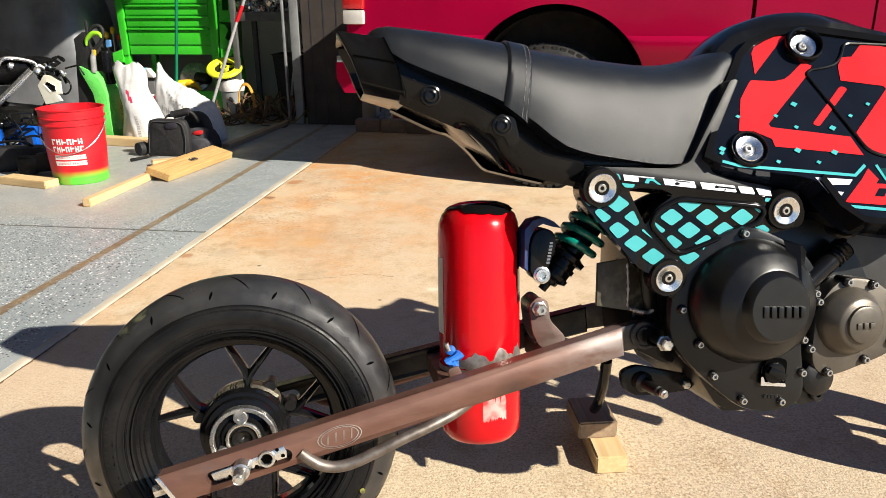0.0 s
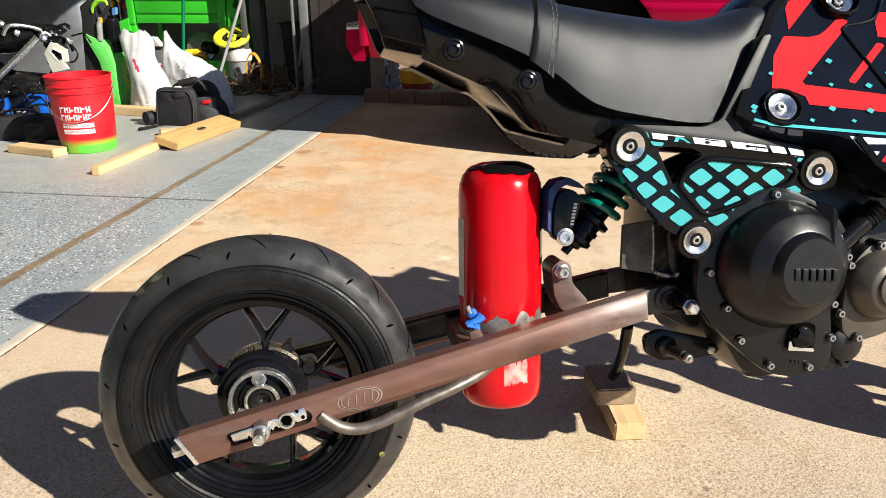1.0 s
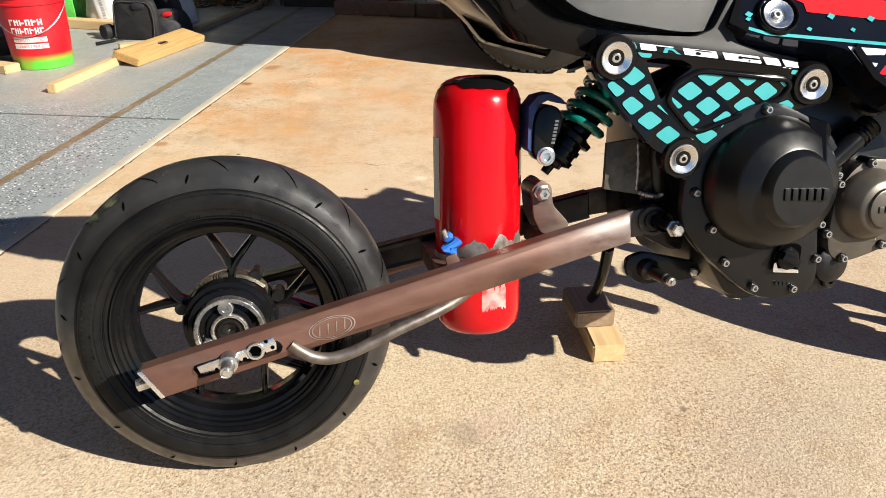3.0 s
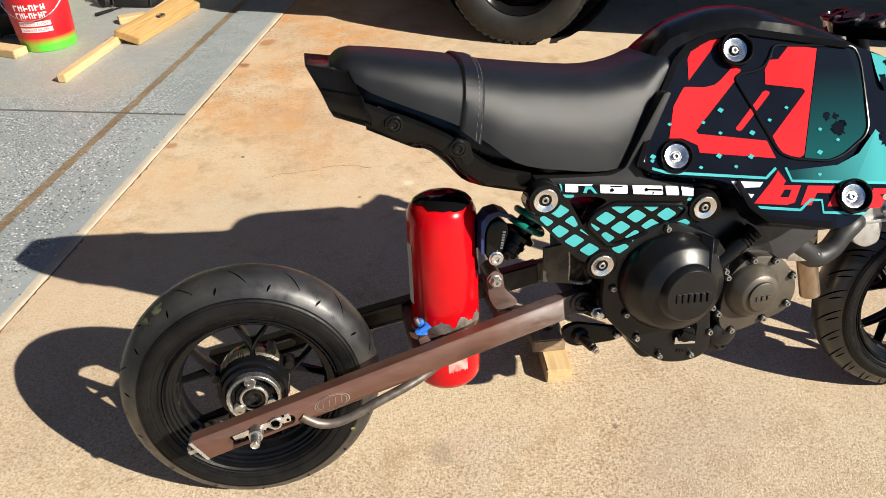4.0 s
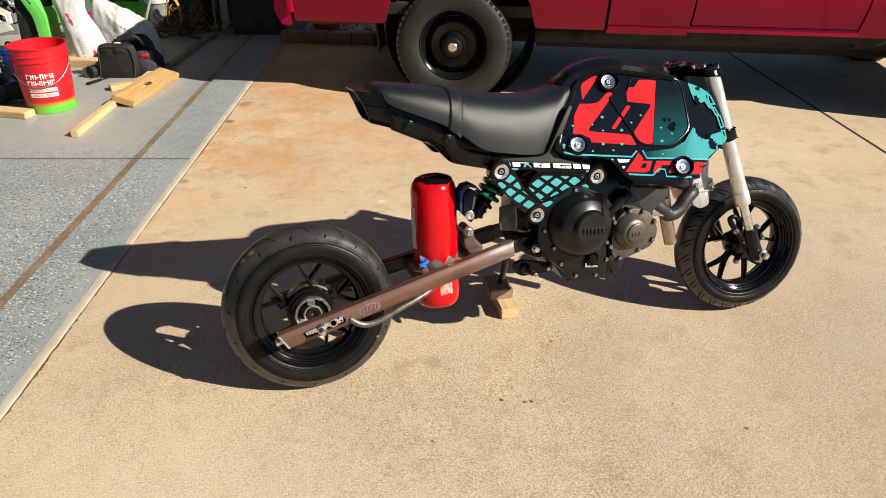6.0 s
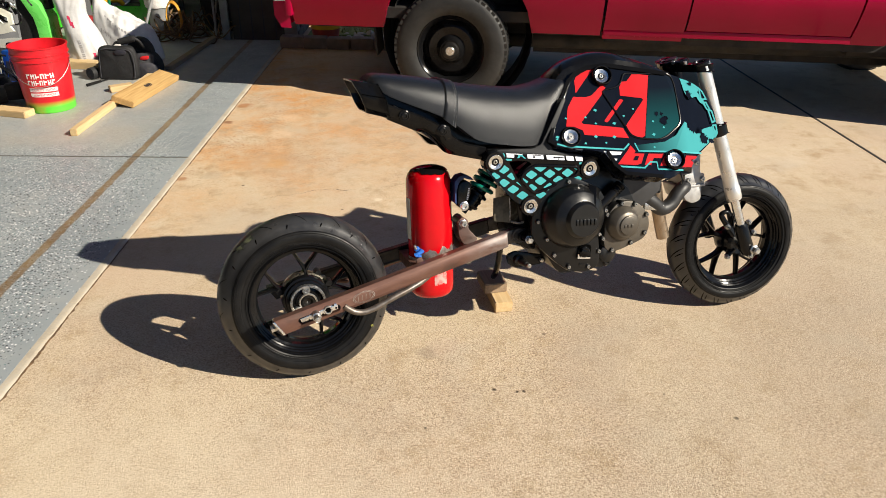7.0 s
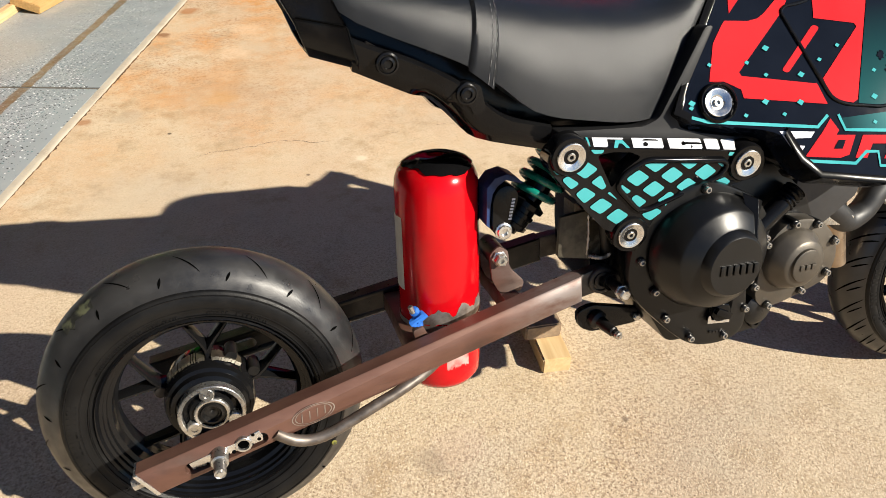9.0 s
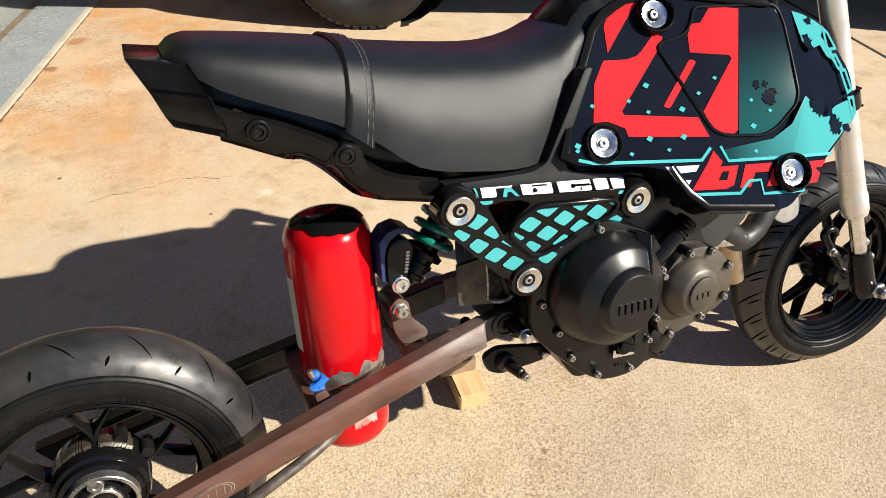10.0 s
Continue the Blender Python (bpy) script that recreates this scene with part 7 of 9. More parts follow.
# wiring and small hoses in the shadows of the frame
LOOM = bp("wiring_loom", tube(B(), [(0.88, -0.12, 0.52), (0.93, -0.125, 0.50), (1.0, -0.10, 0.52), (1.08, -0.09, 0.56), (1.17, -0.05, 0.58)], 0.006, 8), SATIN_BLACK, "black wiring loom")
for k in range(4):
    bm = tube(B(), [(0.62 + 0.05 * k, -0.10, 0.50), (0.66 + 0.05 * k, -0.12, 0.47 + 0.01 * k), (0.70 + 0.05 * k, -0.11, 0.52)], 0.004, 6)
    part("cable", bm, SATIN_BLACK, LOOM)
bm = tube(B(), [(1.16, -0.06, 0.50), (1.172, -0.07, 0.46), (1.165, -0.065, 0.42), (1.175, -0.05, 0.38)], 0.0022, 6)
part("cable", bm, SATIN_BLACK, LOOM)

# ---- wood under the stand ----
def timber(name, at, size, yaw, mat, label, tilt=0.0, group=""):
    l, w, h = size
    bm = box(B(), -l / 2, l / 2, -w / 2, w / 2, 0, h)
    bmesh.ops.bevel(bm, geom=list(bm.edges), offset=0.003, segments=2, affect="EDGES")
    ob = tagged(part(name, bm, mat, None), label, "timber", group)
    ob.matrix_world = Matrix.Translation(at) @ Matrix.Rotation(radians(yaw), 4, "Z") @ Matrix.Rotation(radians(tilt), 4, "Y")
    return ob


timber("wood_block", (0.655, 0.200, 0.0), (0.20, 0.060, 0.038), 84, PINE, "pale pine offcut flat on the concrete driveway", 0, "blocks under the stand")
timber("wood_block", (0.642, 0.214, 0.038), (0.10, 0.078, 0.037), 86, PINE_OLD, "weathered pine block under the side stand", 0, "blocks under the stand")


# ---- things on the garage floor ----
def in_garage(u, v, z=0.004, yaw=0.0):
    return GARAGE @ Matrix.Translation((u, v, z)) @ Matrix.Rotation(radians(yaw), 4, "Z")


def solid(name, bm, mat, m, label, category, group="", bevel=0.0):
    ob = tagged(part(name, bm, mat, None, "", bevel), label, category, group)
    ob.matrix_world = m
    return ob


BUCKET_RED = M("bucket_red_plastic", (0.62, 0.012, 0.02), (0.52, 0.008, 0.015), 8, 0.36, rvar=0.06)
CHEST_GREEN = M("chest_green", (0.055, 0.50, 0.022), (0.045, 0.42, 0.018), 3, 0.30, coat=0.2, rvar=0.04)
BAG_WHITE = M("white_plastic_bag", (0.60, 0.595, 0.59), (0.50, 0.495, 0.50), 14, 0.36, grain=0.45, gscale=60)
NYLON = M("black_nylon", (0.009, 0.009, 0.010), (0.014, 0.014, 0.0155), 40, 0.7, grain=0.4, gscale=900)
INK = M("dark_print", (0.02, 0.02, 0.03), rough=0.6)
PRINT_WHITE = M("white_print", (0.78, 0.76, 0.74), (0.66, 0.62, 0.6), 60, 0.5)
GALV = M("galvanised", (0.34, 0.35, 0.36), (0.26, 0.27, 0.28), 10, 0.5, 0.5)
YELLOW = M("yellow_plastic", (0.72, 0.42, 0.01), (0.62, 0.34, 0.01), 9, 0.4)
LIME_YELLOW = M("lime_yellow", (0.70, 0.72, 0.02), (0.6, 0.6, 0.02), 9, 0.45)
BLUE = M("blue_paint", (0.008, 0.10, 0.52), (0.006, 0.07, 0.38), 12, 0.35)
STEEL_DULL = M("dull_steel", (0.46, 0.45, 0.43), (0.30, 0.29, 0.27), 22, 0.34, 0.8)
CORD = M("brown_cord", (0.11, 0.055, 0.022), (0.07, 0.035, 0.014), 14, 0.6)
BLACK_CABLE = M("black_cable", (0.006, 0.006, 0.0065), rough=0.22)
TARP = M("grey_tarp", (0.19, 0.195, 0.21), (0.13, 0.134, 0.145), 4, 0.40, 0.25, grain=0.25, gscale=30)


def letters(text, size, mat, parent, put):
    """Words as a mesh, each point laid on a surface by put(x, y)."""
    cu = bpy.data.curves.new("words", "FONT")
    cu.body, cu.size, cu.align_x = text, size, "CENTER"
    tmp = bpy.data.objects.new("words", cu)
    scene.collection.objects.link(tmp)
    me = bpy.data.meshes.new_from_object(tmp.evaluated_get(bpy.context.evaluated_depsgraph_get()))
    bm = B()
    bm.from_mesh(me)
    bpy.data.objects.remove(tmp)
    for v in bm.verts:
        v.co = put(v.co.x, v.co.y)
    return part("words", bm, mat, parent)


def bucket(m, mat, label, foot=None):
    t = thing("bucket", m, label, "bucket")
    prof = [(0.0, 0.01), (0.0, 0.126), (0.004, 0.130), (0.29, 0.146), (0.292, 0.152), (0.298, 0.152), (0.300, 0.147), (0.322, 0.148), (0.324, 0.154), (0.330, 0.154), (0.332, 0.149), (0.362, 0.151), (0.365, 0.156), (0.371, 0.156), (0.372, 0.151), (0.37, 0.146), (0.02, 0.126), (0.016, 0.01)]
    body = part("body", lathe(B(), prof, (0, 0, 0), (0, 0, 1), 48), mat, t)
    pts = []
    for i in range(17):
        a = math.pi * i / 16
        pts.append((-0.158 * math.cos(a), -0.158 * math.sin(a) * 0.95, 0.31 - 0.15 * math.sin(a)))
    part("handle", tube(B(), pts, 0.0022, 8, 0), ZINC, t, "thin wire handle hanging down")
    return t, body


bk, body = bucket(in_garage(-1.042, 0.785, 0.004, 16.7), BUCKET_RED, "red plastic bucket with green overspray round its foot")


def overspray():
    m, t, b, tc = nodes("bucket_overspray")
    co = tc.outputs["Object"]
    sep = t.nodes.new("ShaderNodeSeparateXYZ")
    t.links.new(co, sep.inputs[0])
    r = t.nodes.new("ShaderNodeMapRange")
    r.inputs[1].default_value, r.inputs[2].default_value = 0.070, 0.035
    t.links.new(sep.outputs["Z"], r.inputs[0])
    k = t.nodes.new("ShaderNodeMath")
    k.operation = "MULTIPLY"
    t.links.new(r.outputs[0], k.inputs[0])
    t.links.new(noise_fac(t, co, 6, 0.2, 0.55), k.inputs[1])
    col = mix(t, noise_fac(t, co, 8), (0.62, 0.012, 0.02), (0.50, 0.008, 0.015))
    col = mix(t, k.outputs[0], col, (0.11, 0.55, 0.04))
    soot = noise_fac(t, co, 5, 0.56, 0.72, 4, (1, 1, 2.5))
    up = t.nodes.new("ShaderNodeMapRange")
    up.inputs[1].default_value, up.inputs[2].default_value = 0.28, 0.34
    t.links.new(sep.outputs["Z"], up.inputs[0])
    kk = t.nodes.new("ShaderNodeMath")
    kk.operation = "MULTIPLY"
    t.links.new(soot, kk.inputs[0])
    t.links.new(up.outputs[0], kk.inputs[1])
    col = mix(t, kk.outputs[0], col, (0.03, 0.01, 0.01))
    t.links.new(col, b.inputs["Base Color"])
    b.inputs["Roughness"].default_value = 0.36
    return m


body.data.materials[0] = overspray()


def on_bucket(a0, z0, lift=0.0012):
    def put(x, y):
        z = z0 + y
        r = 0.130 + (z - 0.004) * 0.056 + lift
        a = a0 + x / r
        return Vector((r * math.sin(a), -r * math.cos(a), z))
    return put


def bent_bar(bm, put, x0, x1, y0, y1, n=8):
    prev = None
    for i in range(n + 1):
        x = x0 + (x1 - x0) * i / n
        col = [bm.verts.new(put(x, y)) for y in (y0, y1)]
        if prev:
            bm.faces.new((prev[0], col[0], col[1], prev[1]))
        prev = col


A0 = 0.02
for row, (z0, cells_) in enumerate(((0.205, 6), (0.168, 7))):
    bm = B()
    w = 0.150 / cells_
    for i in range(cells_):
        x0 = -0.075 + i * w
        put = on_bucket(A0, z0)
        bent_bar(bm, put, x0, x0 + w * 0.28, 0, 0.028, 2)
        bent_bar(bm, put, x0 + w * 0.28, x0 + w * 0.8, 0.020 - 0.006 * (i % 3), 0.028 - 0.006 * (i % 3), 3)
        if i % 2:
            bent_bar(bm, put, x0 + w * 0.55, x0 + w * 0.82, 0, 0.028, 2)
    tagged(part("printed_mark", bm, PRINT_WHITE, bk, "white printed block shapes"), kind="stuff")
for z0, words in ((0.130, "QUALITY TOOLS"), (0.100, "LOWEST PRICES")):
    bm = B()
    bent_bar(bm, on_bucket(A0, z0, 0.0008), -0.075, 0.075, 0, 0.022, 14)
    part("print_band", bm, PRINT_WHITE, bk, "white printed band")
    letters(words, 0.0165, BUCKET_RED, bk, on_bucket(A0, z0 + 0.0055, 0.0016))

# loose lumber
PINE_DARK = wood_mat("amber_pine", (0.56, 0.37, 0.15), (0.42, 0.25, 0.085))
def plank(name, u, v, z, size, yaw, mat, label, tilt=0.0, roll=0.0):
    l, w, h = size
    bm = box(B(), -l / 2, l / 2, -w / 2, w / 2, 0, h)
    bmesh.ops.bevel(bm, geom=list(bm.edges), offset=0.003, segments=2, affect="EDGES")
    ob = tagged(part(name, bm, mat, None), label, "timber", "loose lumber")
    ob.matrix_world = in_garage(u, v, z, yaw) @ Matrix.Rotation(radians(tilt), 4, "Y") @ Matrix.Rotation(radians(roll), 4, "X")
    return ob


plank("lumber_strip", -0.690, 0.975, 0.004, (1.37, 0.038, 0.038), 89.0, PINE, "long pale pine strip on the garage floor")
pk = plank("lumber_plank", -0.592, 1.088, 0.022, (0.61, 0.135, 0.038), 82.4, PINE_DARK, "short thick pine plank resting on a strip", 0, 15)
bm = B()
for j, (ra, rb) in enumerate(((1.0, 0.80), (0.55, 0.30))):
    rows = []
    for i in range(25):
        a = 2 * math.pi * i / 24
        rows.append([bm.verts.new((0.036 * k * math.cos(a), -0.005 + 0.018 * k * math.sin(a), 0.0388 + 0.0001 * j)) for k in (ra, rb + 0.06 * math.sin(5 * a))])
    for p, q in zip(rows, rows[1:]):
        bm.faces.new((p[0], q[0], q[1], p[1]))
for i in range(5):
    box(bm, -0.026 + 0.011 * i, -0.018 + 0.011 * i, -0.013, 0.003, 0.0386, 0.0392)
part("stamp", bm, INK, pk, "dark oval stamp")
plank("lumber_block", -0.775, 1.150, 0.004, (0.14, 0.06, 0.036), 35, PINE, "small pine offcut on the garage floor")
plank("lumber_block", -1.235, 0.645, 0.004, (0.31, 0.085, 0.038), -14, PINE, "pine two-by-four offcut beside the red bucket")
plank("lumber_block", -1.33, 1.70, 0.004, (0.45, 0.09, 0.05), -8, PINE, "pine board under the plastic bags")
# long low strip in a dull brown, 5 cm wide
plank("floor_strip", -0.600, 2.16, 0.004, (1.05, 0.05, 0.03), 86.5, PINE_OLD, "long low dull brown strip on the garage floor")

# tool bag
def soft_box(outline, y0, y1, puff, seed, nx=9):
    """A stuffed cloth panel: an outline in x, z whose two faces bulge and wrinkle."""
    cx, cz = sum(p[0] for p in outline) / len(outline), sum(p[1] for p in outline) / len(outline)
    edge = smooth_path([Vector((x, 0, z)) for x, z in outline], 4, True)
    loops = []
    for j in range(2 * nx + 1):
        q = -1 + j / nx
        k = math.sqrt(max(0.0, 1 - abs(q) ** 4.5)) * 0.97 + 0.03
        y = (y0 + y1) / 2 + (y1 - y0) / 2 * q
        row = []
        for p in edge:
            x, z = cx + (p.x - cx) * k, cz + (p.z - cz) * k
            w = noise.noise(Vector((x * 11, z * 11, seed))) + 0.5 * noise.noise(Vector((x * 26, z * 26, seed + y * 9)))
            row.append((x + puff * 0.4 * w, y + puff * w * (1 if q > 0 else -1), max(0.002, z + puff * 0.4 * w)))
        loops.append(row)
    return rings(B(), loops)


def tool_bag():
    t = thing("tool_bag", in_garage(-0.87, 1.37), "soft black nylon tool bag with an open top and padded handle", "bag")
    slate = M("slate_nylon", (0.030, 0.030, 0.038), (0.050, 0.050, 0.058), 30, 0.8, grain=0.4, gscale=500)
    part("front_pocket", soft_box([(-0.136, 0.006), (0.0, 0.0), (0.112, 0.006), (0.126, 0.08), (0.127, 0.165), (0.098, 0.212), (0.0, 0.218), (-0.083, 0.217), (-0.115, 0.19), (-0.128, 0.10)], 0.0, 0.075, 0.008, 3), NYLON, t, "bulging front pocket")
    part("pocket_piping", tube(B(), smooth_path([Vector((x, 0.002, z)) for x, z in ((-0.118, 0.02), (-0.108, 0.12), (-0.100, 0.185), (-0.07, 0.205), (0.0, 0.206), (0.085, 0.200), (0.112, 0.160), (0.112, 0.08), (0.104, 0.02))], 5), 0.003, 6, 0), slate, t, "dark piping round the pocket")
    part("grip_slot", soft_box([(0.006, 0.168), (0.066, 0.170), (0.068, 0.198), (0.008, 0.197)], -0.006, 0.01, 0.001, 1, 4), INK, t, "dark rubber pull")
    part("body", soft_box([(-0.12, 0.0), (0.05, 0.0), (0.20, 0.0), (0.215, 0.05), (0.20, 0.105), (0.15, 0.14), (0.0, 0.165), (-0.10, 0.15), (-0.13, 0.08)], 0.06, 0.32, 0.010, 7), NYLON, t, "sagging body")
    part("rear_flap", soft_box([(-0.01, 0.03), (0.10, 0.03), (0.172, 0.04), (0.176, 0.12), (0.160, 0.190), (0.112, 0.232), (0.04, 0.226), (-0.005, 0.16)], 0.20, 0.27, 0.004, 9), NYLON, t, "raised rounded rear flap")
    part("handle", tube(B(), [(-0.03, 0.07, 0.205), (-0.012, 0.075, 0.228), (0.02, 0.08, 0.236), (0.065, 0.08, 0.246), (0.11, 0.08, 0.256), (0.135, 0.09, 0.240), (0.15, 0.12, 0.19)], lambda k: 0.010 + 0.012 * (0.25 < k < 0.72), 12), NYLON, t, "padded roll handle")
    part("mid_pocket", soft_box([(0.075, 0.05), (0.19, 0.06), (0.204, 0.11), (0.198, 0.158), (0.09, 0.148), (0.072, 0.10)], 0.085, 0.125, 0.004, 12), slate, t, "slate inner pocket")
    part("tag", soft_box([(0.133, 0.118), (0.181, 0.124), (0.184, 0.146), (0.136, 0.139)], 0.074, 0.086, 0.0006, 2, 4), RED, t, "small red tag")
    part("side_pocket", soft_box([(0.09, 0.004), (0.20, 0.004), (0.236, 0.03), (0.240, 0.078), (0.19, 0.10), (0.10, 0.085)], 0.05, 0.11, 0.010, 15), slate, t, "slumped slate side pocket")
    part("lining", soft_box([(-0.02, 0.19), (0.02, 0.195), (0.024, 0.222), (-0.016, 0.220)], 0.055, 0.068, 0.001, 4, 4), PRINT_WHITE, t, "small white label")


tool_bag()
bm = B()
lathe(bm, [(0, 0.02), (0.004, 0.038), (0.05, 0.040), (0.055, 0.030), (0.14, 0.028), (0.145, 0.012)], (0, 0, 0.042), (0.55, 1, 0), 24)
solid("flashlight", bm, NYLON, in_garage(-1.06, 1.37), "black rubber flashlight lying on the garage floor", "flashlight")
bm = B()
cyl(bm, (0, 0, 0.010), (0.05, 0.10, 0.010), 0.010, 0.008, 12)
cyl(bm, (0.05, 0.10, 0.010), (0.08, 0.16, 0.008), 0.004, 0.003, 8)
solid("screwdriver", bm, DARK_METAL, in_garage(-1.02, 1.22), "steel hand tool lying on the garage floor", "hand tool")


# white carrier bags: crumpled film over their contents, with print laid on it
def on_sack(t, name, surf, mat, cells, label):
    """Patches of print on a sack: each (a0, a1, b0, b1) in the sack's own two coordinates."""
    bm = B()
    for a0, a1, b0, b1 in cells:
        grid = [[bm.verts.new(surf(a0 + (a1 - a0) * i / 2, b0 + (b1 - b0) * j / 2, 0.0022)) for j in range(3)] for i in range(3)]
        for i in range(2):
            for j in range(2):
                bm.faces.new((grid[i][j], grid[i + 1][j], grid[i + 1][j + 1], grid[i][j + 1]))
    return tagged(part(name, bm, mat, t, label), kind="stuff")


def carrier_bag():
    t = thing("carrier_bag", in_garage(0, 1.84), "full white plastic carrier bag with red print", "bag", "plastic bags")
    left = curve([(0.0, -1.405), (0.11, -1.395), (0.20, -1.385), (0.325, -1.400), (0.45, -1.425), (0.49, -1.40)])
    right = curve([(0.0, -1.09), (0.11, -1.120), (0.20, -1.160), (0.325, -1.212), (0.45, -1.205), (0.49, -1.23)])

    def surf(a, h, lift=0.0):
        p = Vector((math.cos(a), math.sin(a), h * 5))
        fold = abs(noise.noise(Vector((p.x, p.y, h * 2.2)) * 2.0)) * 0.10 + 0.09 * noise.noise(Vector((p.x, p.y, h * 3))) + 0.018 * noise.noise(p * 5.5)
        z = h + 0.035 * (h / 0.49) ** 3 * noise.noise(Vector((math.cos(a) * 2.4, math.sin(a) * 2.4, 5)))
        c, w = (left(h) + right(h)) / 2, (right(h) - left(h)) / 2
        r = 1.04 - fold
        return Vector(((c + w * r * math.cos(a)) + lift * math.cos(a), (0.115 - 0.09 * (h / 0.49) ** 2) * r * math.sin(a) + lift * math.sin(a), z))

    loops = [[surf(2 * math.pi * i / 72, 0.49 * k / 40) for i in range(72)] for k in range(41)]
    top = sum(loops[-1], Vector()) / 72
    loops.append([top + (p - top) * 0.5 - Vector((0, 0, 0.03)) for p in loops[-1]])
    part("sack", rings(B(), loops), BAG_WHITE, t)
    pink = M("pink_print", (0.70, 0.05, 0.13), rough=0.5)
    on_sack(t, "red_print", surf, pink, [(-1.60, -1.48, 0.275, 0.335), (-1.50, -1.38, 0.262, 0.300), (-1.66, -1.58, 0.315, 0.340), (-1.02, -0.90, 0.06, 0.09)], "smudged red printed mark")
    on_sack(t, "print_bar", surf, FADED, [(-1.52, -1.40, 0.05 + 0.015 * i, 0.059 + 0.015 * i + 0.003 * (i % 2)) for i in range(9)], "column of faded print bars")


FADED = M("faded_print", (0.26, 0.255, 0.265), (0.38, 0.375, 0.38), 40, 0.6)
carrier_bag()


# second bag: slumped sack with a raised corner
def slumped():
    t = thing("carrier_bag", in_garage(0, 1.97), "slumped white plastic sack with dark print", "bag", "plastic bags")
    top = curve([(-1.262, 0.02), (-1.244, 0.16), (-1.208, 0.407), (-1.186, 0.492), (-1.156, 0.444), (-1.086, 0.371), (-0.963, 0.311), (-0.864, 0.25), (-0.819, 0.189), (-0.790, 0.095), (-0.775, 0.01)])

    def surf(u, a, lift=0.0):
        s = (u + 1.262) / 0.487
        zt = top(u)
        dep = 0.030 + 0.120 * min(1, s * 2.0) * max(0.0, math.sin(math.pi * min(1, 0.15 + s * 0.85))) ** 0.5
        p = Vector((u * 7, a * 1.6 + u * 3, zt * 3))
        wob = 0.016 * noise.noise(p * 1.2) - 0.020 * abs(noise.noise(p * 2.3 + Vector((3, 0, 0)))) + 0.005 * noise.noise(p * 6)
        wob *= min(1, zt * 8)
        return Vector((u, -math.cos(a) * (dep + wob + lift), max(0.002, (zt + wob + lift * 0.5) * math.sin(a) ** 0.60)))

    loops = []
    for k in range(54):
        u = -1.262 + 0.487 * k / 53
        loops.append([surf(u, math.pi * j / 35) for j in range(36)])
    part("sack", rings(B(), loops), BAG_WHITE, t)
    on_sack(t, "print_bar", surf, FADED, [(-1.115 + 0.020 * i, -1.106 + 0.020 * i + 0.003 * (i % 3), 0.72 - 0.030 * i, 0.78 - 0.030 * i) for i in range(12)], "row of faded print bars")
    on_sack(t, "print_mark", surf, FADED, [(-1.160 + 0.018 * i, -1.155 + 0.018 * i, 0.26 + 0.02 * (i % 2), 0.34) for i in range(5)], "dark printed strokes")


slumped()


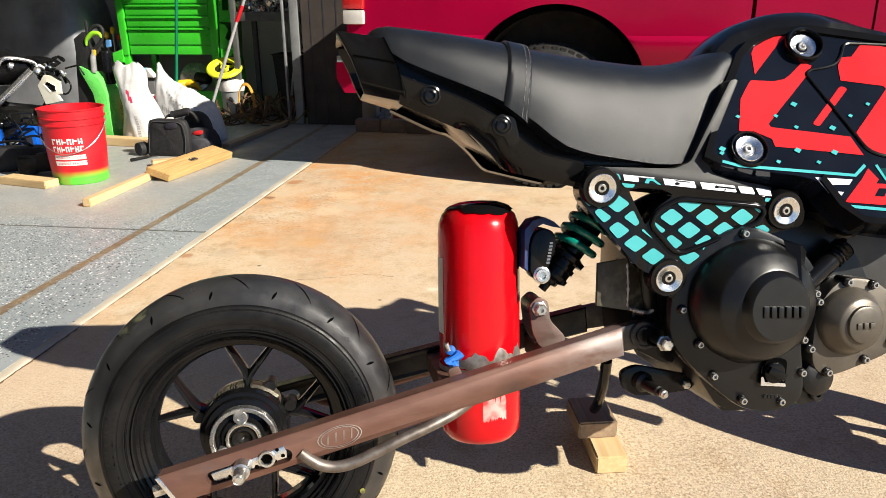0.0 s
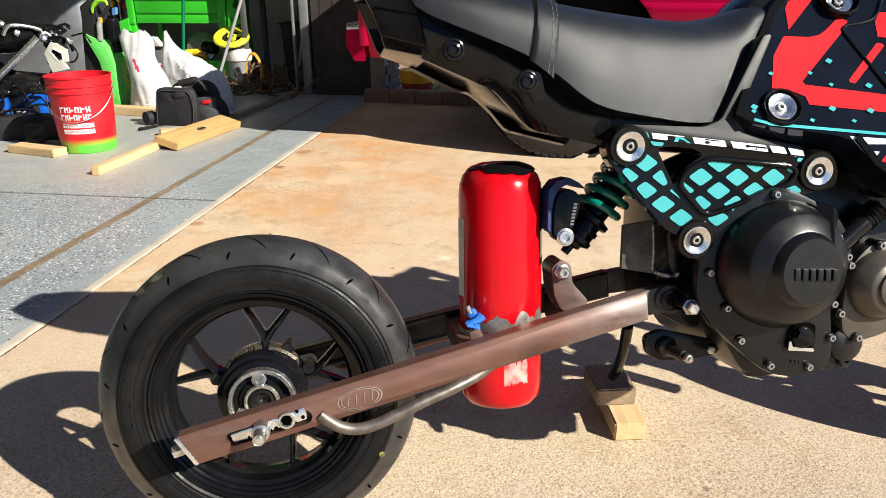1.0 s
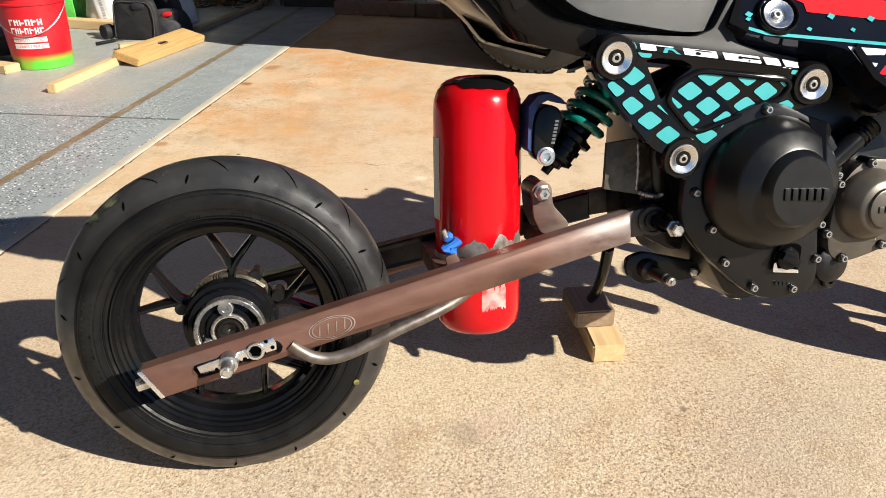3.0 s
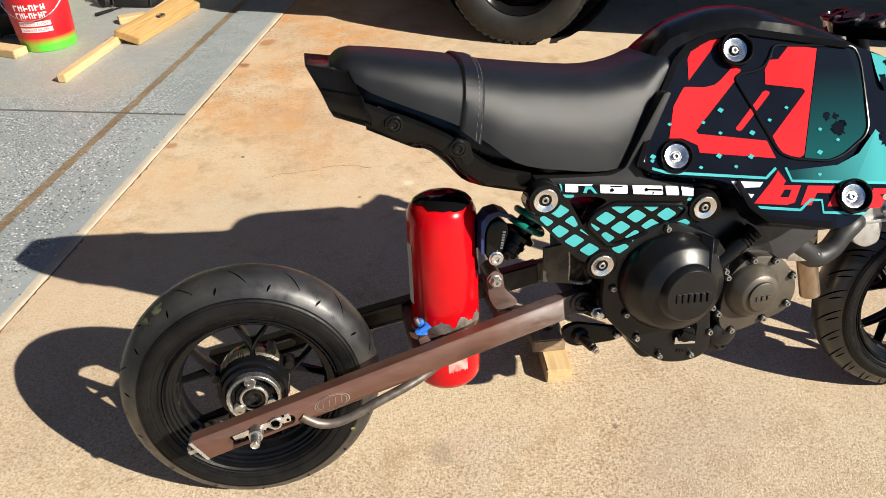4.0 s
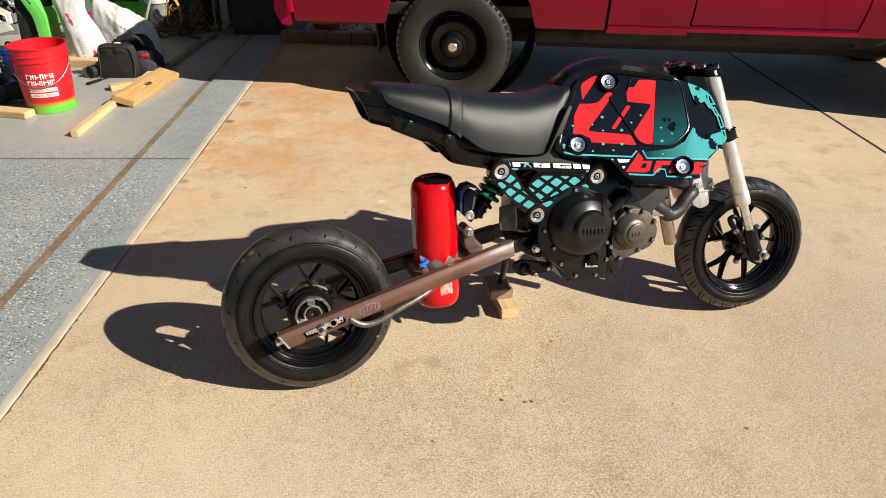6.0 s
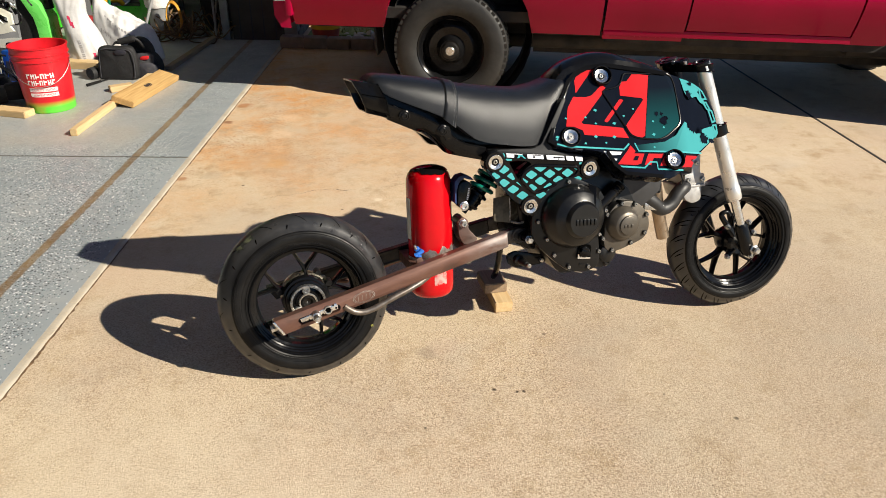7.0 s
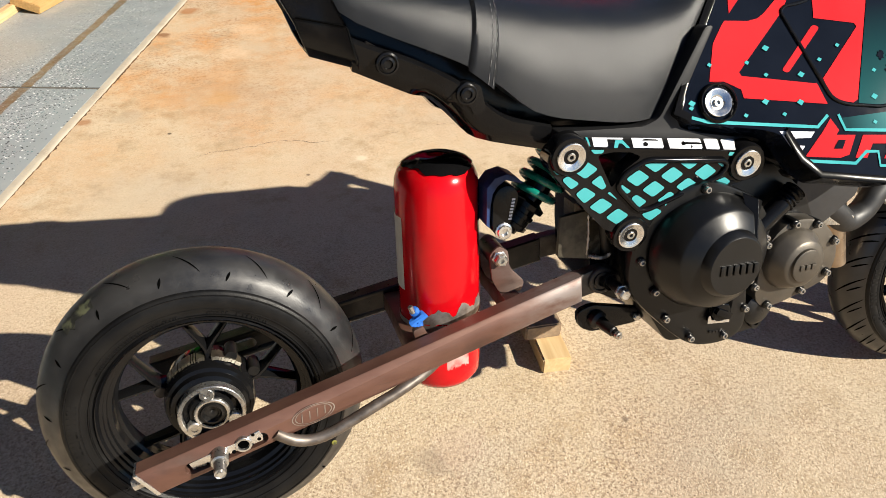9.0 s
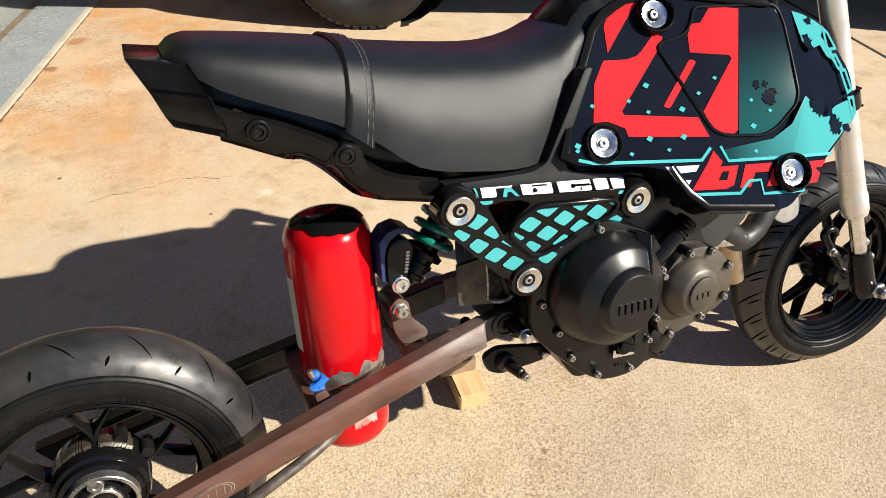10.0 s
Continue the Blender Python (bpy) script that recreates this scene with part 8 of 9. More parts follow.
# rolling tool chest
def tool_chest():
    t = thing("tool_chest", in_garage(-1.53, 3.15), "lime green steel tool chest with drawers on an open stand", "tool chest")
    hw, dp = 0.335, 0.22
    bm = box(B(), -0.395, 0.30, -dp, dp, 0.475, 1.02)
    part("cabinet", bm, CHEST_GREEN, t, "", 0.006)
    z = 0.475
    for i, h in enumerate((0.075, 0.135, 0.085, 0.085, 0.085)):
        bm = box(B(), -0.385, 0.285, -dp - 0.014, -dp, z, z + h - 0.012)
        dr = part("drawer", bm, CHEST_GREEN, t, "", 0.004)
        if i:
            bm = box(B(), -0.38, 0.28, -dp - 0.030, -dp - 0.014, z + h - 0.026, z + h - 0.014)
            part("pull", bm, CHEST_GREEN, dr, "full-width drawer pull", 0.003)
        z += h
    part("side_wing", slab(B(), [(-0.445, 0.47), (-0.395, 0.47), (-0.395, 1.02), (-0.455, 1.02)], -dp - 0.03, dp), CHEST_GREEN, t, "", 0.004)
    part("side_wing", slab(B(), [(0.285, 0.44), (0.345, 0.44), (0.372, 1.02), (0.302, 1.02)], -dp - 0.03, dp), CHEST_GREEN, t, "", 0.004)
    wing = holed([(0.372, 0.72), (0.490, 0.712), (0.512, 1.02), (0.392, 1.02)], [(0.405, 0.80), (0.455, 0.80), (0.470, 0.98), (0.420, 0.98)], lambda x, z: -dp - 0.03, lambda x, z: -dp - 0.022)
    part("slotted_wing", wing, CHEST_GREEN, t, "folded side plate with a slot", 0.002)
    part("hook_strip", slab(B(), [(0.372, 0.71), (0.415, 0.70), (0.440, 0.657), (0.409, 0.60), (0.436, 0.578), (0.424, 0.528), (0.360, 0.52)], -dp - 0.03, -dp - 0.022), CHEST_GREEN, t, "notched hook strip", 0.002)
    for x0, x1, x2, x3 in ((-0.440, -0.398, -0.462, -0.412), (0.282, 0.342, 0.288, 0.370)):
        for y0 in (-dp - 0.02, dp - 0.05):
            part("leg", slab(B(), [(x0, 0.48), (x1, 0.48), (x3, 0.02), (x2, 0.02)], y0, y0 + 0.05), CHEST_GREEN, t, "", 0.003)
        bm = lathe(B(), [(-0.014, 0.01), (-0.014, 0.03), (0.014, 0.03), (0.014, 0.01)], ((x2 + x3) / 2, -dp, 0.032), (1, 0, 0), 18)
        part("castor", bm, NYLON, t)
    part("bracket", slab(B(), [(-0.566, 0.472), (-0.440, 0.515), (-0.440, 0.415), (-0.566, 0.415)], -dp - 0.04, -dp + 0.02), CHEST_GREEN, t, "", 0.003)
    part("bracket", slab(B(), [(0.487, 0.528), (0.368, 0.520), (0.362, 0.440), (0.482, 0.479)], -dp - 0.04, -dp + 0.02), CHEST_GREEN, t, "", 0.003)
    part("lower_shelf", box(B(), -0.44, 0.42, -dp, dp, 0.09, 0.12), CHEST_GREEN, t, "", 0.003)
    part("shelf_lip", box(B(), -0.44, 0.36, -dp - 0.015, -dp, 0.085, 0.20), CHEST_GREEN, t, "", 0.003)


tool_chest()
# tools on the chest's lower shelf
t = thing("circular_saw", in_garage(-1.49, 3.06, 0.124), "worn circular saw with yellow grip on the lower shelf", "power tool")
part("blade_guard", lathe(B(), [(-0.02, 0.02), (-0.02, 0.10), (-0.012, 0.118), (0.018, 0.118), (0.022, 0.105), (0.022, 0.02)], (0.02, 0, 0.165), (0.25, -1, 0.45), 32), STEEL_DULL, t, "scratched steel blade guard")
part("motor", lathe(B(), [(0, 0.045), (0.10, 0.045), (0.115, 0.030)], (0.04, -0.02, 0.17), (1, -0.1, -0.1), 20), DARK_METAL, t, "dark motor housing")
part("base_plate", box(B(), -0.13, 0.16, -0.06, 0.06, 0.0, 0.006), STEEL_DULL, t, "", 0.001)
part("grip", tube(B(), [(-0.08, -0.06, 0.075), (-0.03, -0.09, 0.120), (0.04, -0.09, 0.125), (0.07, -0.06, 0.08)], 0.020, 10), YELLOW, t, "yellow moulded grip")
t = thing("yellow_drill", in_garage(-1.54, 2.99, 0.124, 20), "yellow power drill on the chest's lower shelf", "power tool")
part("body", lathe(B(), [(0, 0.02), (0.01, 0.036), (0.12, 0.034), (0.14, 0.02)], (-0.05, -0.02, 0.12), (1, 0.1, 0.05), 18), YELLOW, t)
part("chuck", lathe(B(), [(0, 0.02), (0.05, 0.018), (0.06, 0.008)], (0.085, -0.006, 0.127), (1, 0.1, 0.05), 14), STEEL_DULL, t)
part("grip", slab(B(), rounded([(-0.03, 0.0), (0.04, 0.0), (0.03, 0.10), (-0.02, 0.10)], 0.012), -0.045, 0.0), DARK_METAL, t, "", 0.008)
t = thing("hose_reel", in_garage(-1.10, 2.80, 0.352), "bright lime-yellow plastic reel lying on a white tub", "reel")
tilt = (0.10, -0.55, 1)
part("flange", lathe(B(), [(0.052, 0.074), (0.058, 0.080), (0.060, 0.124), (0.052, 0.134), (0.040, 0.134), (0.036, 0.124), (0.036, 0.080), (0.040, 0.074), (0.052, 0.074)], (0, 0, 0.0), tilt, 40, False), LIME_YELLOW, t, "lime-yellow upper flange")
part("hub", lathe(B(), [(0.0, 0.030), (0.056, 0.030), (0.056, 0.020), (0.0, 0.020), (0.0, 0.030)], (0, 0, 0.0), tilt, 24, False), LIME_YELLOW, t)
for i in range(3):
    a = 2.1 * i + 0.4
    q = Vector((math.cos(a), math.sin(a), 0.55 * math.sin(a) - 0.10 * math.cos(a)))
    part("spoke", cyl(B(), Vector((0.005, -0.015, 0.046)) + q * 0.025, Vector((0.005, -0.015, 0.046)) + q * 0.075, 0.011, n=10), LIME_YELLOW, t)
part("wound_line", lathe(B(), [(-0.010, 0.05), (-0.010, 0.108), (0.036, 0.108), (0.030, 0.05)], (0, 0, 0), tilt, 32), DARK_METAL, t, "dark line wound on the core")
t = thing("paint_tub", in_garage(-1.06, 2.80, 0.004), "grey tub with a white lid beside the tool chest", "tub")
part("body", lathe(B(), [(0, 0.02), (0.0, 0.075), (0.22, 0.085)], (0, 0, 0), (0, 0, 1), 28), GALV, t, "grey body")
part("lid", lathe(B(), [(0.22, 0.095), (0.255, 0.102), (0.300, 0.098), (0.312, 0.05), (0.312, 0.0)], (0, 0, 0), (0, 0, 1), 32), PRINT_WHITE, t, "white plastic lid")
# boxes between the bags and the chest
t = thing("storage_box", in_garage(-1.535, 2.45, 0.004, 4), "dark grey box behind the white plastic bags", "box")
part("body", box(B(), -0.05, 0.06, -0.05, 0.08, 0.0, 0.345), M("grey_plastic", (0.12, 0.12, 0.125), (0.09, 0.09, 0.095), 9, 0.6), t, "", 0.006)
part("lid", box(B(), -0.054, 0.064, -0.054, 0.084, 0.330, 0.352), DARK_METAL, t, "", 0.004)
solid("carton", box(B(), -0.03, 0.025, -0.03, 0.03, 0, 0.062), M("pale_blue_card", (0.30, 0.55, 0.72), (0.24, 0.46, 0.62), 12, 0.6), in_garage(-1.555, 2.44, 0.356, 20), "small pale blue carton on a grey box", "carton", "", 0.002)
solid("carton", slab(B(), [(-0.03, 0.0), (0.04, 0.0), (-0.012, 0.062)], -0.02, 0.03), PRINT_WHITE, in_garage(-1.50, 2.42, 0.356, -8), "white folded card on a grey box", "carton", "", 0.002)
solid("red_crate", slab(B(), rounded([(-0.07, 0.0), (0.07, 0.0), (0.075, 0.24), (-0.075, 0.25)], 0.012), -0.05, 0.05), M("dull_red_plastic", (0.34, 0.02, 0.03), (0.26, 0.015, 0.02), 9, 0.5), in_garage(-1.43, 2.24), "dull red plastic box behind the white bags", "box", "", 0.006)
t = thing("tool_stand", in_garage(-2.13, 3.05, 0.004), "dark stand holding yellow and red hand tools", "tool stand")
part("bin", slab(B(), rounded([(-0.07, 0.0), (0.06, 0.0), (0.07, 0.40), (-0.08, 0.40)], 0.012), -0.06, 0.06), NYLON, t, "", 0.006)
for x, y, z, mat in ((0.02, -0.02, 0.655, YELLOW), (-0.05, 0.0, 0.615, YELLOW), (0.045, 0.02, 0.60, BUCKET_RED)):
    tool = part("hand_tool", tube(B(), [(x * 0.8, y, 0.36), (x, y, z - 0.03)], 0.006, 8, 0), STEEL_DULL, t)
    part("handle", lathe(B(), [(-0.03, 0.010), (-0.02, 0.018), (0.012, 0.020), (0.024, 0.010)], (x, y, z), (0.3, -0.2, 1), 14), mat, tool)

# poles
bm = tube(B(), [(-1.240, 0, 0.0), (-1.047, 0.0, 1.5)], 0.011, 12, 0)
solid("green_pole", bm, M("dark_green_pole", (0.006, 0.16, 0.07), rough=0.35), in_garage(0, 2.20), "slim dark green pole standing behind the bags", "pole")
bm = tube(B(), [(-1.029, 0, 0.0), (-0.715, 0, 0.739)], 0.0105, 12, 0)
P1 = solid("slanted_pole", bm, M("pole_aluminium", (0.62, 0.62, 0.62), (0.50, 0.50, 0.50), 9, 0.35, 0.4), in_garage(0, 2.18), "silver pole with a red grip leaning in the garage", "pole")
part("grip", tube(B(), [(-0.715, 0, 0.739), (-0.667, 0, 0.838)], 0.013, 12, 0), BUCKET_RED, P1, "red grip")
part("upper_pole", tube(B(), [(-0.667, 0, 0.838), (-0.455, 0, 1.33)], 0.0105, 12, 0), P1.data.materials[0], P1)

# green and black machine panel with a handle
PALE_GREEN = M("pale_lime_plastic", (0.16, 0.66, 0.12), (0.13, 0.56, 0.09), 6, 0.30)
LIME_TRIM = M("lime_trim", (0.30, 0.66, 0.02), (0.24, 0.56, 0.02), 6, 0.35)
def blower():
    t = thing("garden_machine", in_garage(-1.56, 1.93), "black garden machine with lime green curved shroud", "garden machine")
    part("body", slab(B(), rounded([(-0.16, 0.0), (0.0, 0.0), (0.0, 0.20), (0.02, 0.35), (-0.01, 0.45), (0.0, 0.60), (-0.024, 0.673), (-0.096, 0.638), (-0.118, 0.494), (-0.141, 0.26)], 0.014), -0.085, 0.06), NYLON, t, "black moulded body", 0.008)
    part("green_shroud", slab(B(), rounded([(-0.089, 0.482), (-0.013, 0.446), (0.039, 0.398), (0.076, 0.300), (0.074, 0.232), (0.085, 0.0), (0.0, 0.0), (-0.007, 0.25), (-0.016, 0.311), (-0.046, 0.373), (-0.080, 0.446)], 0.010), -0.115, 0.05), PALE_GREEN, t, "lime green curved shroud", 0.008)
    loop = [Vector((x, -0.085, z)) for x, z in ((-0.022, 0.590), (-0.012, 0.665), (0.030, 0.712), (0.078, 0.722), (0.098, 0.690), (0.078, 0.632), (0.02, 0.582))]
    part("handle", tube(B(), smooth_path(loop, 5, True) + [loop[0]], 0.011, 10, 0), NYLON, t, "black moulded loop handle")
    part("mast", slab(B(), rounded([(-0.10, 0.45), (-0.02, 0.45), (0.02, 0.585), (-0.014, 0.60), (-0.006, 0.67), (-0.03, 0.69), (-0.098, 0.645)], 0.01), -0.10, -0.06), NYLON, t, "black upright", 0.006)
    band = [Vector((x, -0.100, z)) for x, z in ((-0.018, 0.604), (-0.010, 0.640), (0.034, 0.676), (0.078, 0.676), (0.090, 0.650))]
    part("green_trim", tube(B(), smooth_path(band, 6), lambda k: 0.006 + 0.009 * math.sin(math.pi * k), 10, 0), LIME_TRIM, t, "lime trim along the grip")
    part("aerial", box(B(), -0.011, 0.005, -0.10, -0.084, 0.49, 0.755), NYLON, t, "", 0.004)
    part("canister", lathe(B(), [(0.0, 0.02), (0.0, 0.040), (0.19, 0.042), (0.205, 0.036), (0.21, 0.01)], (0.055, -0.02, 0.36), (0, 0, 1), 22), GLOSS_BLACK, t, "black canister")
    part("bottle", lathe(B(), [(0.0, 0.018), (0.10, 0.018), (0.12, 0.008), (0.14, 0.008)], (0.005, -0.10, 0.44), (0.1, 0, 1), 16), M("cloudy_bottle", (0.30, 0.30, 0.29), (0.22, 0.22, 0.22), 20, 0.2), t, "cloudy bottle")
    part("bottle_cap", lathe(B(), [(0.0, 0.011), (0.03, 0.011), (0.034, 0.004)], (0.024, -0.095, 0.545), (0.1, 0, 1), 14), YELLOW, t, "yellow cap")
    part("panel", slab(B(), rounded([(0.050, 0.585), (0.080, 0.590), (0.083, 0.635), (0.055, 0.630)], 0.006), 0.0, 0.02), M("washed_blue", (0.10, 0.26, 0.52), rough=0.5), t, "pale blue panel behind the grip", 0.002)


blower()
bm = lathe(B(), [(0, 0.05), (0.002, 0.052), (0.22, 0.05), (0.225, 0.02), (0.25, 0.02)], (0, 0, 0), (0, 0, 1), 24)
solid("spray_bottle", bm, PRINT_WHITE, in_garage(-1.42, 2.25), "pale plastic bottle behind the bags", "bottle")


# partly stripped small bike with cables and blue tools
def parts_heap():
    t = thing("dismantled_bike", in_garage(-1.84, 1.35), "dismantled black minibike with chrome bars beside blue tools", "motorcycle")
    part("tank", lathe(B(), [(-0.16, 0.02), (-0.15, 0.06), (-0.05, 0.105), (0.10, 0.10), (0.22, 0.03)], (0.0, -0.05, 0.51), (1, 0.1, 0.05), 28), GLOSS_BLACK, t, "gloss black small tank")
    bm = lathe(B(), [(-0.15, 0.004), (-0.14, 0.03), (-0.10, 0.055), (-0.02, 0.068), (0.06, 0.060), (0.12, 0.038), (0.15, 0.006)], (0, 0, 0), (1, 0.2, 0.0), 24)
    bmesh.ops.transform(bm, matrix=Matrix.Translation((0.16, 0.10, 0.525)) @ Matrix.Diagonal((1, 1, 0.62, 1)), verts=bm.verts)
    part("rear_seat", bm, GLOSS_BLACK, t)
    part("handlebar", tube(B(), [(0.12, -0.16, 0.52), (0.16, -0.14, 0.57), (0.24, -0.05, 0.55), (0.30, 0.0, 0.50)], 0.011, 12), ALU, t, "chrome handlebar")
    part("fork_leg", tube(B(), [(0.25, -0.06, 0.50), (0.02, -0.2, 0.26)], 0.020, 14, 0), ALU, t, "polished fork leg")
    part("frame", tube(B(), [(-0.2, 0, 0.45), (0.0, 0.0, 0.30), (0.2, 0.02, 0.25), (0.3, 0.05, 0.42)], 0.018, 10), NYLON, t)
    part("engine", slab(B(), rounded([(-0.12, 0.10), (0.16, 0.10), (0.18, 0.28), (-0.1, 0.30)], 0.02), -0.12, 0.1), DARK_METAL, t, "", 0.01)
    plate = M("cream_plastic", (0.74, 0.73, 0.62), (0.62, 0.60, 0.50), 12, 0.5)
    part("side_plate", holed([(0.324, 0.475), (0.36, 0.470), (0.414, 0.435), (0.412, 0.372), (0.389, 0.366), (0.407, 0.330), (0.305, 0.308), (0.275, 0.415)], [(0.335, 0.440), (0.385, 0.415), (0.385, 0.385), (0.350, 0.378), (0.315, 0.420)], lambda x, z: -0.065, lambda x, z: -0.052), plate, t, "cream plastic side plate", 0.003)
    glint = random.Random(31)
    for i in range(16):
        c = Vector((glint.uniform(0.20, 0.42), glint.uniform(-0.05, 0.04), glint.uniform(0.46, 0.56)))
        d = Vector((glint.uniform(-1, 1), glint.uniform(-0.6, 0.2), glint.uniform(-0.4, 0.8)))
        part("bracket", lathe(B(), [(-0.022, 0.004), (-0.018, 0.010), (0.0, 0.012), (0.018, 0.008), (0.024, 0.004)], c, d, 12), ALU if i % 3 == 0 else GLOSS_BLACK, t)
    for i in range(12):
        a = [Vector((glint.uniform(0.26, 0.40), glint.uniform(-0.02, 0.05), glint.uniform(0.36, 0.54)))]
        for k in range(3):
            a.append(a[-1] + Vector((glint.uniform(-0.10, 0.08), glint.uniform(-0.03, 0.03), glint.uniform(-0.08, 0.06))))
        part("cable", tube(B(), a, glint.choice((0.005, 0.008, 0.011)), 8, 6), BLACK_CABLE, t)
    q = random.Random(11)
    for i in range(34):
        a = [Vector((q.uniform(-0.2, 0.36), q.uniform(-0.30, -0.06), q.uniform(0.03, 0.30)))]
        for k in range(4):
            a.append(a[-1] + Vector((q.uniform(-0.14, 0.14), q.uniform(-0.06, 0.06), q.uniform(-0.14, 0.06))))
        for p in a:
            p.z = max(0.012, p.z)
        part("cable", tube(B(), a, q.choice((0.004, 0.006, 0.009)), 8, 6), BLACK_CABLE, t)
    for x, y, z in ((0.0, -0.16, 0.53), (0.10, -0.13, 0.57), (0.18, -0.1, 0.52), (0.27, -0.04, 0.49), (-0.08, -0.1, 0.50)):
        part("mirror_cap", lathe(B(), [(0, 0.004), (0.01, 0.022), (0.03, 0.018), (0.036, 0.004)], (x, y, z), (q.uniform(-1, 1), -1, 0.6), 16), ALU, t)


parts_heap()
for u, v, yaw, a, b, h, mat, lab in ((-1.55, 0.98, 20, 0.17, 0.07, 0.12, NYLON, "black padded tool pouch among the cables"), (-1.75, 0.90, -10, 0.12, 0.10, 0.09, BLUE, "blue plastic box on the garage floor")):
    t = thing("tool_pouch" if mat is NYLON else "parts_box", in_garage(u, v, 0.004, yaw), lab, "tool pouch" if mat is NYLON else "box")
    part("body", rings(B(), [[(a * k * math.copysign(abs(math.cos(q)) ** 0.5, math.cos(q)), b * k * math.copysign(abs(math.sin(q)) ** 0.5, math.sin(q)), z) for q in [2 * math.pi * i / 28 for i in range(28)]] for z, k in ((0, 0.94), (0.012, 1.0), (h * 0.8, 0.97), (h, 0.84))]), mat, t)
    part("strap", tube(B(), [(-a * 0.6, 0, h - 0.005), (-a * 0.3, -0.01, h + 0.03), (a * 0.3, -0.01, h + 0.03), (a * 0.6, 0, h - 0.005)], 0.007, 8), BLACK_CABLE, t)
# plain blue cases added in place of frame-like blue engine stands
for u, v, yaw, h in ((-1.62, 1.22, 10, 0.20), (-1.47, 1.27, -15, 0.22), (-1.80, 1.15, 25, 0.18)):
    t = thing("engine_stand_proxy", in_garage(u, v, 0.004, yaw), "simple blue case standing in for a blue engine stand among black cables", "tool case", "blue cases")
    part("case", slab(B(), rounded([(-0.055, 0.0), (0.055, 0.0), (0.048, h), (-0.048, h)], 0.012), -0.04, 0.04), BLUE, t, "", 0.006)
    part("handle", tube(B(), [(-0.03, 0, h - 0.005), (-0.025, 0, h + 0.035), (0.025, 0, h + 0.035), (0.03, 0, h - 0.005)], 0.006, 8), BLACK_CABLE, t)
    part("face_plate", slab(B(), rounded([(-0.035, 0.03), (0.035, 0.03), (0.03, h * 0.7), (-0.03, h * 0.7)], 0.006), -0.044, -0.039), INK, t)
t = thing("cordless_drill", in_garage(-1.20, 0.93, 0.004, 25), "black and orange cordless drill lying behind the bucket", "power tool")
part("body", slab(B(), rounded([(-0.16, 0.02), (0.06, 0.02), (0.09, 0.07), (0.05, 0.12), (-0.16, 0.11)], 0.02), -0.035, 0.035), NYLON, t, "", 0.01)
part("battery", box(B(), -0.24, -0.15, -0.04, 0.04, 0.01, 0.10), DARK_METAL, t, "", 0.008)
part("collar", lathe(B(), [(0, 0.035), (0.03, 0.033), (0.05, 0.02)], (0.08, 0, 0.07), (1, 0, 0), 20), M("orange_red", (0.62, 0.07, 0.02), rough=0.4), t, "orange-red collar")

# covered vehicle at the back of the garage
def covered_car():
    loops = []
    for k in range(56):
        x = -1.75 + 3.5 * k / 55
        end = (1 - abs(x / 1.76) ** 7) ** 0.5
        top = 1.30 * (0.55 + 0.45 * end)
        row = []
        for j in range(40):
            a = math.pi * j / 39
            p = Vector((x * 2, a * 1.3, 0))
            hang = 0.5 + 0.5 * abs(math.cos(a))
            w = 0.05 * noise.noise(p * 1.4) - 0.055 * hang * abs(noise.noise(Vector((x * 4.5 + a * 0.6, a * 0.5, 7)))) + 0.012 * noise.noise(Vector((x * 13, a * 5, 3)))
            y = (-0.8 * math.copysign(abs(math.cos(a)) ** 0.5, math.cos(a))) * (0.6 + 0.4 * end) - math.copysign(w, math.cos(a))
            row.append((x - 0.5 * (y + 0.8), y, max(0.0, (top + w) * math.sin(a) ** 0.5)))
        loops.append(row)
    t = thing("covered_vehicle", in_garage(-3.70, 3.38, 0.004, -2), "vehicle under a shiny grey cover at the garage's back", "vehicle")
    part("cover", rings(B(), loops), TARP, t, "creased silver-grey cover")


covered_car()


# storage rack, ladder, cords in the shaded corner
RACK_GREY = M("rack_grey", (0.12, 0.122, 0.118), (0.085, 0.086, 0.083), 8, 0.55, 0.3)
def rack():
    t = thing("storage_rack", in_garage(-0.69, 2.98), "grey steel storage rack with cluttered shelf", "rack")
    for x in (-0.30, 0.30):
        for y in (-0.2, 0.2):
            part("post", box(B(), x - 0.018, x + 0.018, y - 0.018, y + 0.018, 0, 1.7), RACK_GREY, t, "", 0.002)
    for z in (0.725, 1.25):
        part("shelf", box(B(), -0.32, 0.32, -0.21, 0.21, z, z + 0.065), RACK_GREY, t, "", 0.003)


rack()
q = random.Random(21)
bm = B()
for i in range(70):
    p = Vector((q.uniform(-0.22, 0.15), q.uniform(-0.09, 0.12), q.uniform(0.0, 0.07)))
    cyl(bm, p, p + Vector((q.uniform(-0.03, 0.03), q.uniform(-0.03, 0.03), 0.02)), q.uniform(0.01, 0.03), q.uniform(0.005, 0.02), 6)
tagged(solid("shelf_clutter", bm, ALU, in_garage(-0.77, 2.88, 0.792), "heap of small bright hardware on the rack's shelf", "hardware"), kind="stuff")
bm = lathe(B(), [(0, 0.04), (0.10, 0.045), (0.11, 0.02)], (0, 0, 0), (0, 0, 1), 20)
solid("blue_can", bm, BLUE, in_garage(-0.47, 2.95, 0.792), "blue can on the rack's shelf", "can")


